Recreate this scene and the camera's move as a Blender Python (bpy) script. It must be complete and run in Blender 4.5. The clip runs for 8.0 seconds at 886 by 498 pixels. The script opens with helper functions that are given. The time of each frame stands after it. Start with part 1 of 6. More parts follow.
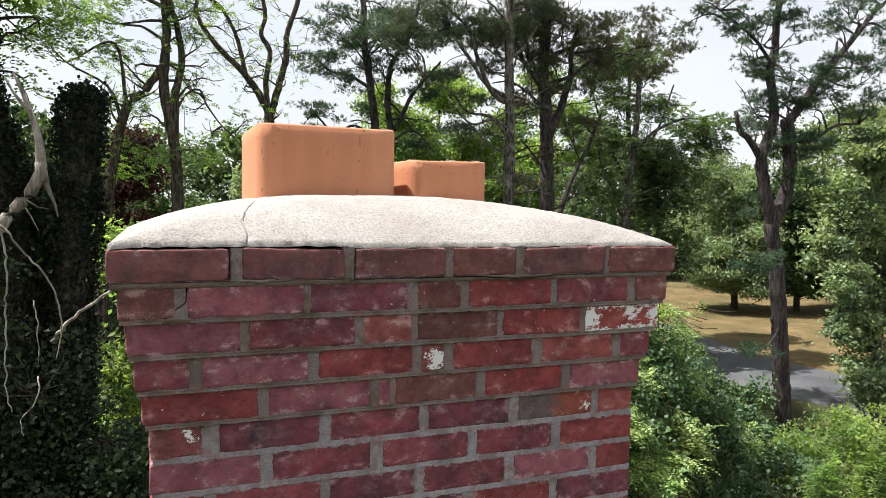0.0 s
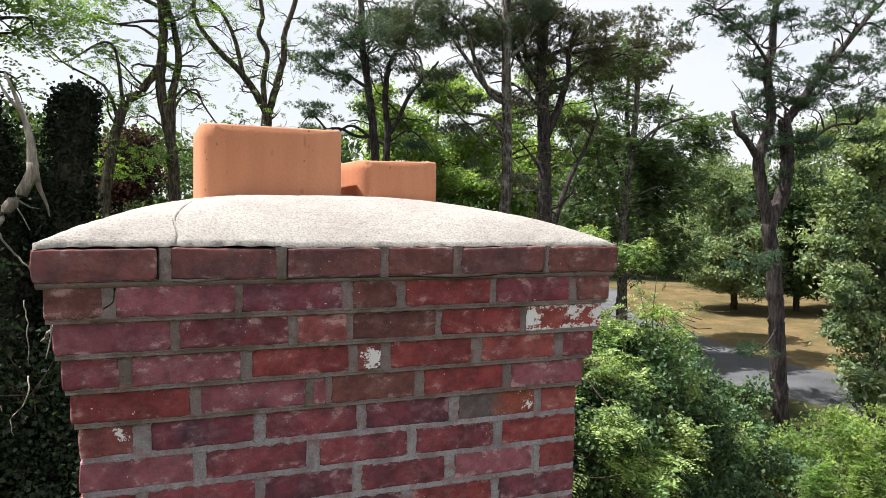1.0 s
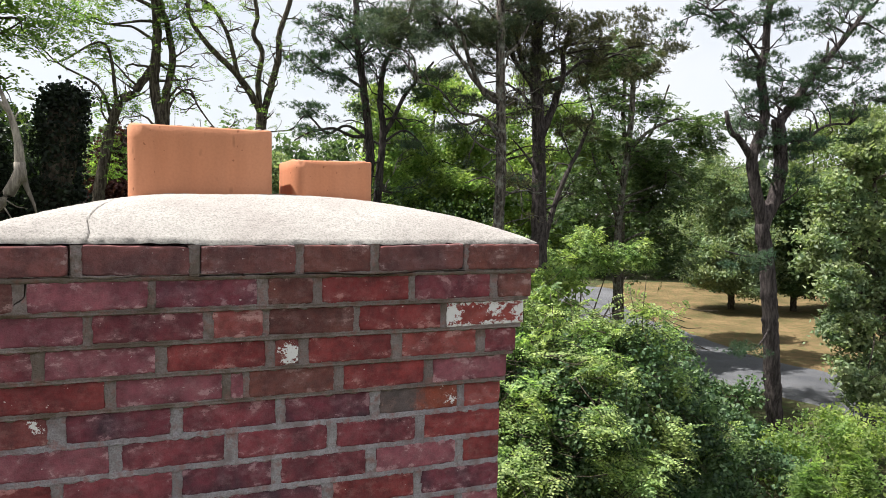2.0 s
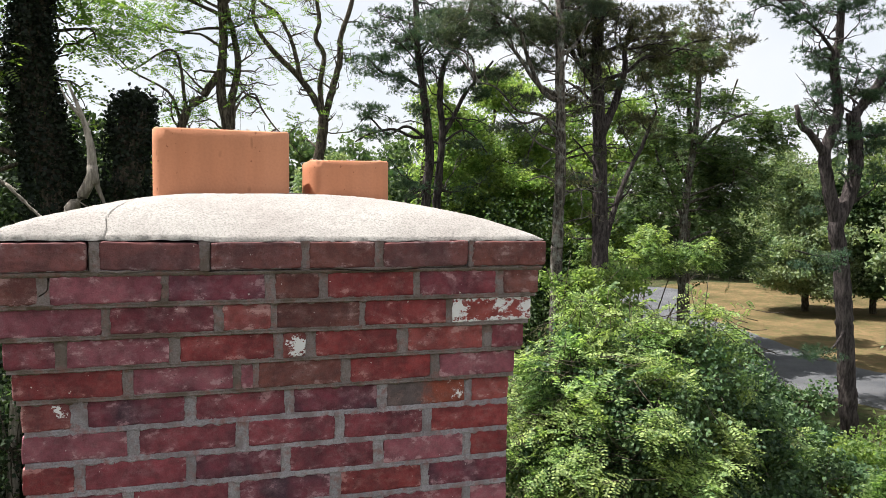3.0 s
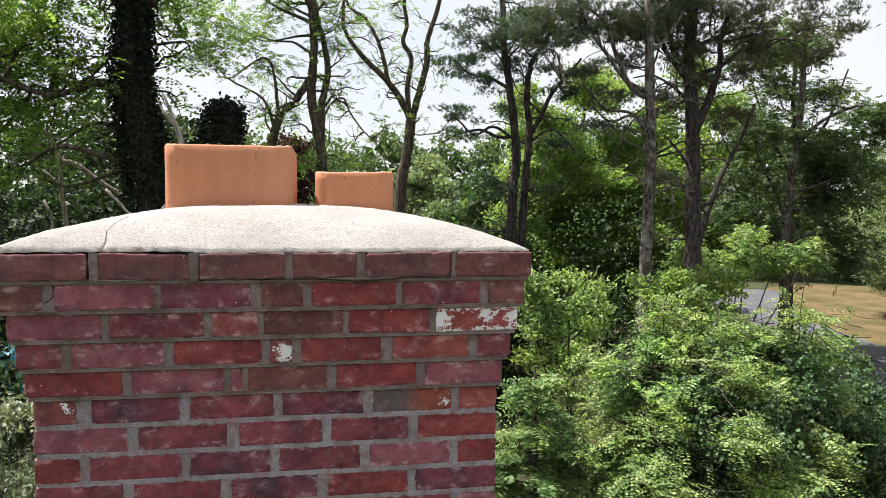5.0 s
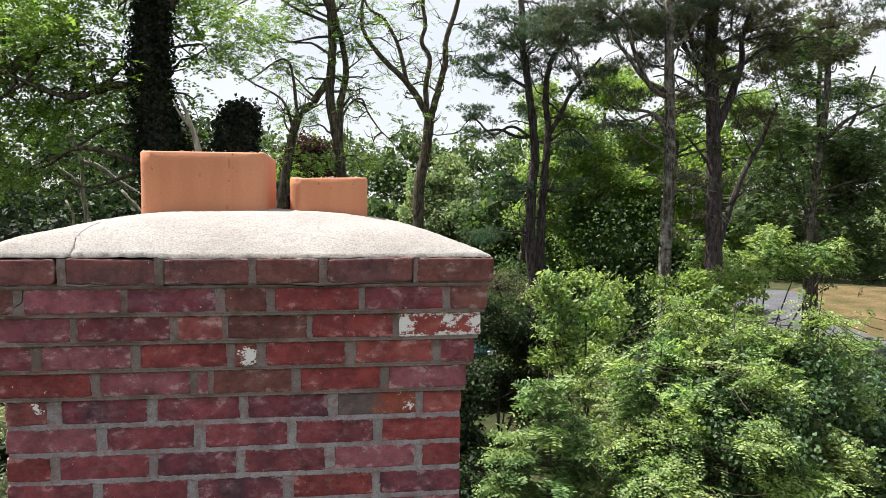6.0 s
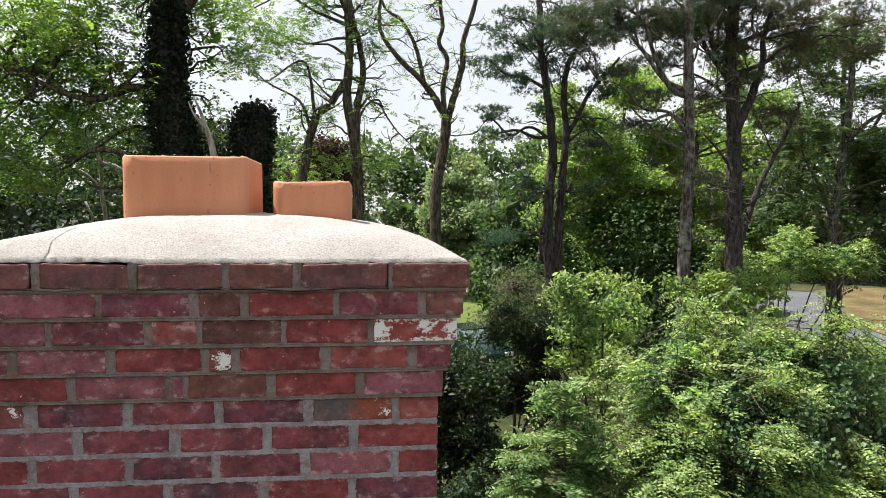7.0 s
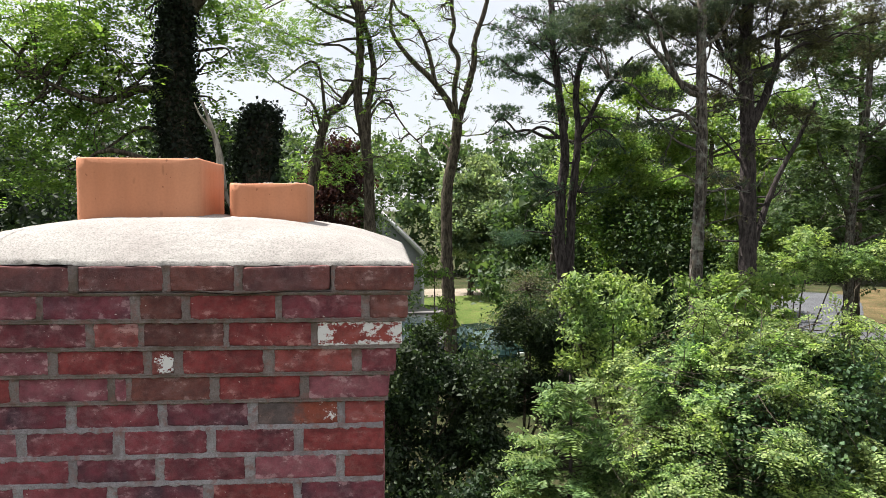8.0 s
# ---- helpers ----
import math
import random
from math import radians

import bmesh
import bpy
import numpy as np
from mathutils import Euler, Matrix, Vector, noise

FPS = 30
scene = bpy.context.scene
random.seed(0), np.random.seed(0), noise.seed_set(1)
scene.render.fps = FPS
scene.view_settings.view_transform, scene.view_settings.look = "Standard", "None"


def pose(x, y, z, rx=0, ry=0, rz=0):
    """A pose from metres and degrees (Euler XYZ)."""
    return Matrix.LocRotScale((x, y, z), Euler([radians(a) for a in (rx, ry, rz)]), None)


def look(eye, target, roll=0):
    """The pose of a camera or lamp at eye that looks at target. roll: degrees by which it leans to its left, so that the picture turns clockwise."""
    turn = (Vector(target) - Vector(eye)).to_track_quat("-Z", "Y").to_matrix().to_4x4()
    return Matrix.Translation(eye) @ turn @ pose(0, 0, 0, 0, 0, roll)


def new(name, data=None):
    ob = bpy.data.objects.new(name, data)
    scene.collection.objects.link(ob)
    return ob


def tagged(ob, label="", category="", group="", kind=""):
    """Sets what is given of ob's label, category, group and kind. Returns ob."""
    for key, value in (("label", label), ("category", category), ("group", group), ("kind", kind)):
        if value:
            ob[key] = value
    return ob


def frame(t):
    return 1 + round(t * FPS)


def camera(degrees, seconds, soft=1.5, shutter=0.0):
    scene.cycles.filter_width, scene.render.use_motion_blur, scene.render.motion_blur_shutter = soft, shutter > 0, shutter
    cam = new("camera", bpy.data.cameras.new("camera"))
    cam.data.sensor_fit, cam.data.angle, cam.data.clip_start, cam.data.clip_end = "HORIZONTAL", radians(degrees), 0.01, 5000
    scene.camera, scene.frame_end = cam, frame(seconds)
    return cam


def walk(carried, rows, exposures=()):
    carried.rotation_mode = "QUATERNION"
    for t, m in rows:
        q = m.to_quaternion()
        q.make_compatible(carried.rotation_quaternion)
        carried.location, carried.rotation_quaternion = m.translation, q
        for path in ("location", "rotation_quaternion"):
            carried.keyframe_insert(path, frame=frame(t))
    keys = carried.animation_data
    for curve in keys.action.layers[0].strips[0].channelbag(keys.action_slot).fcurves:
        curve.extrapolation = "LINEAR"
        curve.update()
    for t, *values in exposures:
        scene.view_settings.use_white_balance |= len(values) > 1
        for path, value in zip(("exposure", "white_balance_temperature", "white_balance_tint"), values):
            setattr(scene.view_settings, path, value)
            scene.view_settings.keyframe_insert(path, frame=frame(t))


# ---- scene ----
cam = camera(63.5, 8.0, 0.7)
PATH = [
    (0, (-0.609, -1.36, 6.68), (0.138, 0.492, 6.568), 0.9),
    (0.5, (-0.56, -1.385, 6.682), (0.185, 0.467, 6.57), 0.9),
    (1, (-0.484, -1.418, 6.682), (0.259, 0.435, 6.57), 0.9),
    (2.3, (-0.289, -1.539, 6.681), (0.454, 0.314, 6.569), 0.9),
    (2.5, (-0.267, -1.551, 6.676), (0.445, 0.314, 6.564), 0.8),
    (3, (-0.21, -1.591, 6.678), (0.367, 0.32, 6.563), 0.6),
    (3.5, (-0.149, -1.609, 6.685), (0.311, 0.334, 6.569), 0.5),
    (4, (-0.094, -1.615, 6.694), (0.312, 0.34, 6.576), 0.5),
    (4.5, (-0.032, -1.644, 6.701), (0.33, 0.319, 6.583), 0.4),
    (6, (0.179, -1.718, 6.726), (0.441, 0.261, 6.606), 0.3),
    (6.5, (0.236, -1.719, 6.734), (0.47, 0.264, 6.614), 0.4),
    (7, (0.289, -1.713, 6.737), (0.495, 0.273, 6.618), 0.3),
    (7.5, (0.367, -1.706, 6.739), (0.547, 0.282, 6.619), 0.3),
    (8, (0.464, -1.709, 6.743), (0.625, 0.281, 6.624), 0.3),
]
walk(cam, [(t, look(eye, target, roll)) for t, eye, target, roll in PATH], [(0, 1.17), (8, 1.17)])

# ---- light ----
SUN_TO = Vector((-0.42, 0.2, 0.885)).normalized()
world = bpy.data.worlds.new("sky")
scene.world = world
world.use_nodes = True
wn = world.node_tree
sky = wn.nodes.new("ShaderNodeTexSky")
sky.sky_type = "NISHITA"
sky.sun_disc = False
sky.sun_elevation = math.asin(SUN_TO.z)
sky.sun_rotation = math.atan2(SUN_TO.x, SUN_TO.y)
sky.air_density, sky.dust_density, sky.ozone_density = 1.0, 2.0, 1.0
wn.nodes["Background"].inputs["Strength"].default_value = 0.078
# thin bright summer haze over the blue
haze_coord = wn.nodes.new("ShaderNodeTexCoord")
haze_noise = wn.nodes.new("ShaderNodeTexNoise")
haze_noise.inputs["Scale"].default_value, haze_noise.inputs["Detail"].default_value = 2.2, 5.0
haze_ramp = wn.nodes.new("ShaderNodeValToRGB")
haze_ramp.color_ramp.elements[0].position, haze_ramp.color_ramp.elements[0].color = 0.3, (0.6, 0.6, 0.6, 1)
haze_ramp.color_ramp.elements[1].position, haze_ramp.color_ramp.elements[1].color = 0.62, (0.92, 0.92, 0.92, 1)
haze = wn.nodes.new("ShaderNodeMix")
haze.data_type = "RGBA"
haze.inputs[7].default_value = (5.95, 6.0, 6.1, 1)
wn.links.new(haze_coord.outputs["Generated"], haze_noise.inputs["Vector"])
wn.links.new(haze_noise.outputs["Fac"], haze_ramp.inputs[0])
wn.links.new(haze_ramp.outputs[0], haze.inputs[0])
wn.links.new(sky.outputs[0], haze.inputs[6])
wn.links.new(haze.outputs[2], wn.nodes["Background"].inputs["Color"])
sun = new("sun", bpy.data.lights.new("sun", "SUN"))
sun.data.energy, sun.data.angle, sun.data.color = 5.0, radians(0.55), (1.0, 0.965, 0.91)
sun.matrix_world = look(SUN_TO * 50, (0, 0, 0))


# ---- materials ----
def material(name, rough=0.8, spec=0.3):
    m = bpy.data.materials.new(name)
    m.use_nodes = True
    p = m.node_tree.nodes["Principled BSDF"]
    p.inputs["Roughness"].default_value = rough
    p.inputs["Specular IOR Level"].default_value = spec
    return m, m.node_tree, p


def tex(nt, kind, scale, coords="Object", stretch=(1, 1, 1), **more):
    c = nt.nodes.new("ShaderNodeTexCoord")
    mp = nt.nodes.new("ShaderNodeMapping")
    mp.inputs["Scale"].default_value = stretch
    nt.links.new(c.outputs[coords], mp.inputs["Vector"])
    n = nt.nodes.new(kind)
    n.inputs["Scale"].default_value = scale
    for k, v in more.items():
        n.inputs[k.capitalize()].default_value = v
    nt.links.new(mp.outputs[0], n.inputs["Vector"])
    return n


def ramp(nt, source, stops):
    r = nt.nodes.new("ShaderNodeValToRGB")
    nt.links.new(source, r.inputs[0])
    e = r.color_ramp.elements
    while len(e) < len(stops):
        e.new(0.5)
    for el, (p, c) in zip(e, stops):
        el.position, el.color = p, (*c, 1) if len(c) == 3 else c
    return r


def mix(nt, fac, a, b, how="MIX"):
    n = nt.nodes.new("ShaderNodeMix")
    n.data_type, n.blend_type = "RGBA", how
    for sock, v in ((n.inputs[0], fac), (n.inputs[6], a), (n.inputs[7], b)):
        if isinstance(v, (int, float)):
            sock.default_value = v
        elif isinstance(v, tuple):
            sock.default_value = (*v, 1)
        else:
            nt.links.new(v, sock)
    return n.outputs[2]


def grey(v):
    return (v, v, v)


def bump(nt, p, height, strength, distance):
    b = nt.nodes.new("ShaderNodeBump")
    b.inputs["Strength"].default_value, b.inputs["Distance"].default_value = strength, distance
    nt.links.new(height, b.inputs["Height"])
    nt.links.new(b.outputs[0], p.inputs["Normal"])


def math_node(nt, how, a, b=0.0):
    n = nt.nodes.new("ShaderNodeMath")
    n.operation = how
    for sock, v in zip(n.inputs, (a, b)):
        if isinstance(v, (int, float)):
            sock.default_value = v
        else:
            nt.links.new(v, sock)
    return n.outputs[0]


def rim_of(nt):
    """0 in the middle of a brick's face, 1 at its long and short edges."""
    c = nt.nodes.new("ShaderNodeTexCoord")
    s = nt.nodes.new("ShaderNodeSeparateXYZ")
    nt.links.new(c.outputs["Generated"], s.inputs[0])
    out = []
    for axis, gain in (("X", 3.4), ("Z", 1.0)):
        d = math_node(nt, "ABSOLUTE", math_node(nt, "SUBTRACT", s.outputs[axis], 0.5))
        left = math_node(nt, "MULTIPLY", math_node(nt, "SUBTRACT", 0.5, d), 2.0 * gain)
        out.append(left)
    near = math_node(nt, "MINIMUM", out[0], out[1])
    return math_node(nt, "SUBTRACT", 1.0, math_node(nt, "MINIMUM", near, 1.0))


def brick_tex(nt, kind, scale, stretch=(1, 1, 1), **more):
    """A texture in metres, started elsewhere on every brick."""
    n = tex(nt, kind, scale, "Object", stretch, **more)
    info = nt.nodes.new("ShaderNodeObjectInfo")
    add = nt.nodes.new("ShaderNodeVectorMath")
    far = nt.nodes.new("ShaderNodeCombineXYZ")
    shift = math_node(nt, "MULTIPLY", info.outputs["Random"], 37.0)
    for k in range(3):
        nt.links.new(shift, far.inputs[k])
    nt.links.new(n.inputs["Vector"].links[0].from_socket, add.inputs[0])
    nt.links.new(far.outputs[0], add.inputs[1])
    nt.links.new(add.outputs[0], n.inputs["Vector"])
    return n


def splash_of(nt, u, w, aspect, noise_fac):
    """How near a point is to the middle of a splash of paint at u, w on the face, broken up by noise."""
    c = nt.nodes.new("ShaderNodeTexCoord")
    sp = nt.nodes.new("ShaderNodeSeparateXYZ")
    nt.links.new(c.outputs["Generated"], sp.inputs[0])
    dx = math_node(nt, "MULTIPLY", math_node(nt, "SUBTRACT", sp.outputs["X"], u), aspect)
    dz = math_node(nt, "SUBTRACT", sp.outputs["Z"], w)
    d = math_node(nt, "SQRT", math_node(nt, "ADD", math_node(nt, "MULTIPLY", dx, dx), math_node(nt, "MULTIPLY", dz, dz)))
    return math_node(nt, "SUBTRACT", math_node(nt, "MULTIPLY", noise_fac, 2.2), d)


def brick_material(name, dark, light, bloom, bloom_amount, paint=None, rim_paint=0.0, splashes=(), tail=None):
    """Fired clay: smooth body that drifts from dark to light along the brick, crisp pale scuffs, mortar haze along the edges.
    paint: threshold of old white paint left on it; splashes: (u, w, aspect, reach); tail: the colour its right end was fired to."""
    m, nt, p = material(name, 0.86, 0.22)
    big = brick_tex(nt, "ShaderNodeTexNoise", 11, (1, 1, 0.8), detail=3.0, roughness=0.5)
    mid = brick_tex(nt, "ShaderNodeTexNoise", 42, detail=5.0, roughness=0.62)
    fine = brick_tex(nt, "ShaderNodeTexNoise", 420, detail=3.0, roughness=0.6)
    patch = brick_tex(nt, "ShaderNodeTexNoise", 30, (0.75, 1, 1.1), detail=8.0, roughness=0.68)
    drift = brick_tex(nt, "ShaderNodeTexNoise", 62, detail=7.0, roughness=0.72)
    info = nt.nodes.new("ShaderNodeObjectInfo")
    rim = rim_of(nt)
    body = ramp(nt, big.outputs["Fac"], ((0.38, dark), (0.6, light))).outputs[0]
    if tail:
        c = nt.nodes.new("ShaderNodeTexCoord")
        sp = nt.nodes.new("ShaderNodeSeparateXYZ")
        nt.links.new(c.outputs["Generated"], sp.inputs[0])
        along = math_node(nt, "ADD", sp.outputs["X"], math_node(nt, "MULTIPLY", math_node(nt, "SUBTRACT", mid.outputs["Fac"], 0.5), 0.6))
        body = mix(nt, ramp(nt, along, ((0.42, grey(0)), (0.6, grey(1)))).outputs[0], body, tail)
    hsv = nt.nodes.new("ShaderNodeHueSaturation")
    vary = ramp(nt, info.outputs["Random"], ((0, grey(0.84)), (1, grey(1.1)))).outputs[0]
    nt.links.new(vary, hsv.inputs["Value"])
    nt.links.new(body, hsv.inputs["Color"])
    cloud = ramp(nt, mid.outputs["Fac"], ((0.36, grey(0.72)), (0.52, grey(1.0)), (0.68, grey(1.16)))).outputs[0]
    col = mix(nt, 1.0, hsv.outputs[0], cloud, "MULTIPLY")
    lo = 0.6 - bloom_amount
    veil = ramp(nt, patch.outputs["Fac"], ((lo - 0.1, grey(0)), (lo + 0.14, grey(0.5)))).outputs[0]
    col = mix(nt, veil, col, bloom)
    edged = math_node(nt, "ADD", patch.outputs["Fac"], math_node(nt, "MULTIPLY", rim, 0.1))
    scuff = ramp(nt, edged, ((lo + 0.05, grey(0)), (lo + 0.08, grey(0.5)), (lo + 0.16, grey(0.8)))).outputs[0]
    col = mix(nt, scuff, col, tuple(min(1.0, v * 1.18) for v in bloom))
    edge = math_node(nt, "ADD", math_node(nt, "MULTIPLY", rim, 0.62), drift.outputs["Fac"])
    haze = ramp(nt, edge, ((1.0, grey(0)), (1.1, grey(0.4)), (1.2, grey(0.72)))).outputs[0]
    col = mix(nt, haze, col, (0.235, 0.155, 0.155))
    dust = ramp(nt, drift.outputs["Fac"], ((0.36, grey(0.02)), (0.66, grey(0.18)))).outputs[0]
    col = mix(nt, dust, col, (0.235, 0.175, 0.18))
    sooty = brick_tex(nt, "ShaderNodeTexNoise", 24, (0.6, 1, 1.6), detail=4.0)
    soot = math_node(nt, "ADD", math_node(nt, "MULTIPLY", rim, 0.22), sooty.outputs["Fac"])
    col = mix(nt, ramp(nt, soot, ((0.66, grey(0)), (0.84, grey(0.6)))).outputs[0], col, mix(nt, 1.0, col, (0.5, 0.5, 0.52), "MULTIPLY"))
    grit = ramp(nt, fine.outputs["Fac"], ((0.32, grey(0.86)), (0.62, grey(1.06)))).outputs[0]
    col = mix(nt, 1.0, col, grit, "MULTIPLY")
    holes = brick_tex(nt, "ShaderNodeTexVoronoi", 105)
    pit = ramp(nt, holes.outputs["Distance"], ((0.1, grey(0.3)), (0.17, grey(1.0)))).outputs[0]
    col = mix(nt, ramp(nt, patch.outputs["Fac"], ((0.5, grey(0)), (0.6, grey(0.85)))).outputs[0], col, mix(nt, 1.0, col, pit, "MULTIPLY"))
    flecks = brick_tex(nt, "ShaderNodeTexNoise", 110, detail=2.0)
    fl = ramp(nt, flecks.outputs["Fac"], ((0.745, grey(0)), (0.765, grey(0.9)))).outputs[0]
    col = mix(nt, fl, col, (0.6, 0.52, 0.49))
    pn = brick_tex(nt, "ShaderNodeTexNoise", 75, (0.8, 1, 1), detail=8.0, roughness=0.75)
    covers = []
    if paint is not None:
        drawn = math_node(nt, "ADD", pn.outputs["Fac"], math_node(nt, "MULTIPLY", rim, rim_paint))
        covers.append(ramp(nt, drawn, ((paint, grey(0)), (paint + 0.02, grey(1)))).outputs[0])
    for u, w, aspect, reach in splashes:
        covers.append(ramp(nt, splash_of(nt, u, w, aspect, pn.outputs["Fac"]), ((1.14 - reach, grey(0)), (1.17 - reach, grey(1)))).outputs[0])
    for pf in covers:
        col = mix(nt, pf, col, (0.74, 0.72, 0.73))
    nt.links.new(col, p.inputs["Base Color"])
    total = mix(nt, 0.3, patch.outputs["Fac"], fine.outputs["Fac"])
    total = mix(nt, 0.3, total, drift.outputs["Fac"])
    bump(nt, p, total, 0.8, 0.007)
    return m


BRICK = {
    "R": brick_material("brick_red", (0.185, 0.03, 0.033), (0.262, 0.044, 0.045), (0.42, 0.2, 0.19), 0.0),
    "P": brick_material("brick_pink", (0.2, 0.054, 0.076), (0.29, 0.088, 0.113), (0.44, 0.26, 0.28), 0.03),
    "M": brick_material("brick_maroon", (0.125, 0.029, 0.042), (0.235, 0.048, 0.063), (0.4, 0.22, 0.235), 0.015),
    "D": brick_material("brick_plum", (0.065, 0.028, 0.046), (0.185, 0.04, 0.06), (0.36, 0.21, 0.235), 0.03),
    "B": brick_material("brick_brown", (0.13, 0.044, 0.04), (0.2, 0.068, 0.056), (0.34, 0.21, 0.2), 0.01),
    "T": brick_material("brick_weathered", (0.11, 0.045, 0.048), (0.2, 0.07, 0.066), (0.34, 0.24, 0.24), -0.01),
    "G": brick_material("brick_slate", (0.1, 0.085, 0.088), (0.15, 0.105, 0.1), (0.3, 0.17, 0.15), -0.03, None, 0.0, ((0.91, 0.42, 3.3, 0.17), (0.72, 0.12, 3.3, 0.06)), (0.27, 0.065, 0.04)),
    "K": brick_material("brick_scuffed", (0.24, 0.055, 0.055), (0.32, 0.082, 0.078), (0.48, 0.27, 0.26), 0.03, 0.73),
    "F": brick_material("brick_paint_flecked", (0.22, 0.046, 0.046), (0.3, 0.066, 0.06), (0.46, 0.25, 0.24), 0.02, 0.74, 0.12),
    "W": brick_material("brick_white_paint", (0.24, 0.042, 0.04), (0.31, 0.06, 0.05), (0.45, 0.25, 0.24), -0.02, 0.715, 0.3, ((0.62, 0.72, 3.3, 0.34), (0.03, 0.5, 3.3, 0.52), (0.95, 0.6, 3.3, 0.36))),
    "S": brick_material("brick_header_with_splash", (0.15, 0.04, 0.042), (0.22, 0.055, 0.05), (0.4, 0.22, 0.2), -0.02, None, 0.0, ((0.62, 0.38, 0.85, 0.3),)),
    "C": brick_material("brick_with_small_splash", (0.15, 0.04, 0.042), (0.25, 0.06, 0.06), (0.4, 0.22, 0.2), 0.0, None, 0.0, ((0.76, 0.74, 1.55, 0.16),)),
}


def mortar_material(name, dark, light, stain):
    """Pointing: grey sand and lime, brick dust and lichen stains in patches."""
    m, nt, p = material(name, 0.95, 0.1)
    a = tex(nt, "ShaderNodeTexNoise", 9, detail=4.0)
    b = tex(nt, "ShaderNodeTexNoise", 260, detail=3.0)
    c = tex(nt, "ShaderNodeTexNoise", 38, detail=6.0, roughness=0.65)
    d = tex(nt, "ShaderNodeTexNoise", 17, detail=5.0, roughness=0.6)
    col = ramp(nt, a.outputs["Fac"], ((0.3, dark), (0.7, light))).outputs[0]
    col = mix(nt, 1.0, col, ramp(nt, b.outputs["Fac"], ((0.3, grey(0.78)), (0.6, grey(1.1)))).outputs[0], "MULTIPLY")
    dust = ramp(nt, c.outputs["Fac"], ((0.5, grey(0)), (0.64, grey(0.75)))).outputs[0]
    col = mix(nt, dust, col, (0.25, 0.125, 0.115))
    moss = ramp(nt, d.outputs["Fac"], ((0.5, grey(0)), (0.62, grey(0.8)))).outputs[0]
    col = mix(nt, moss, col, stain)
    nt.links.new(col, p.inputs["Base Color"])
    bump(nt, p, mix(nt, 0.5, b.outputs["Fac"], c.outputs["Fac"]), 0.9, 0.007)
    return m


def crown_material():
    m, nt, p = material("crown_mortar", 0.95, 0.1)
    a = tex(nt, "ShaderNodeTexNoise", 5, detail=5.0, roughness=0.6)
    b = tex(nt, "ShaderNodeTexNoise", 210, detail=5.0, roughness=0.75)
    v = tex(nt, "ShaderNodeTexVoronoi", 120)
    col = ramp(nt, a.outputs["Fac"], ((0.36, (0.298, 0.274, 0.258)), (0.64, (0.362, 0.342, 0.322)))).outputs[0]
    col = mix(nt, 1.0, col, ramp(nt, b.outputs["Fac"], ((0.36, grey(0.66)), (0.54, grey(1.12)))).outputs[0], "MULTIPLY")
    dots = ramp(nt, v.outputs["Distance"], ((0.08, grey(0.65)), (0.24, grey(1)))).outputs[0]
    col = mix(nt, 0.5, col, mix(nt, 1.0, col, dots, "MULTIPLY"))
    nt.links.new(col, p.inputs["Base Color"])
    bump(nt, p, b.outputs["Fac"], 0.75, 0.005)
    return m


def clay_material():
    m, nt, p = material("terracotta", 0.75, 0.25)
    a = tex(nt, "ShaderNodeTexNoise", 7, stretch=(1, 1, 0.25), detail=4.0)
    b = tex(nt, "ShaderNodeTexNoise", 150, detail=3.0)
    s = tex(nt, "ShaderNodeTexNoise", 26, stretch=(1, 1, 0.5), detail=1.0)
    col = ramp(nt, a.outputs["Fac"], ((0.36, (0.46, 0.19, 0.1)), (0.64, (0.525, 0.232, 0.13)))).outputs[0]
    col = mix(nt, 1.0, col, ramp(nt, b.outputs["Fac"], ((0.3, grey(0.95)), (0.6, grey(1.02)))).outputs[0], "MULTIPLY")
    spots = ramp(nt, s.outputs["Fac"], ((0.72, grey(0)), (0.77, grey(0.75)))).outputs[0]
    col = mix(nt, spots, col, (0.24, 0.1, 0.05))
    pits = tex(nt, "ShaderNodeTexNoise", 95, stretch=(1, 1, 0.7), detail=1.0)
    col = mix(nt, ramp(nt, pits.outputs["Fac"], ((0.755, grey(0)), (0.78, grey(0.7)))).outputs[0], col, (0.22, 0.08, 0.04))
    drip = tex(nt, "ShaderNodeTexNoise", 34, stretch=(1, 1, 0.09), detail=3.0)
    run = ramp(nt, drip.outputs["Fac"], ((0.34, grey(0.94)), (0.5, grey(1.0)), (0.7, grey(1.03)))).outputs[0]
    col = mix(nt, 1.0, col, run, "MULTIPLY")
    nt.links.new(col, p.inputs["Base Color"])
    bump(nt, p, b.outputs["Fac"], 0.25, 0.003)
    return m


def bark_material(name, dark, light, scale=9, lichen=0.0):
    m, nt, p = material(name, 0.95, 0.1)
    a = tex(nt, "ShaderNodeTexNoise", scale, stretch=(1, 1, 0.22), detail=6.0, roughness=0.7)
    b = tex(nt, "ShaderNodeTexNoise", 5, detail=5.0, roughness=0.65)
    col = ramp(nt, a.outputs["Fac"], ((0.42, dark), (0.6, light))).outputs[0]
    if lichen:
        f = ramp(nt, b.outputs["Fac"], ((0.5, grey(0)), (0.68, grey(lichen)))).outputs[0]
        col = mix(nt, f, col, (0.27, 0.28, 0.25))
    nt.links.new(col, p.inputs["Base Color"])
    bump(nt, p, a.outputs["Fac"], 1.0, 0.05)
    return m


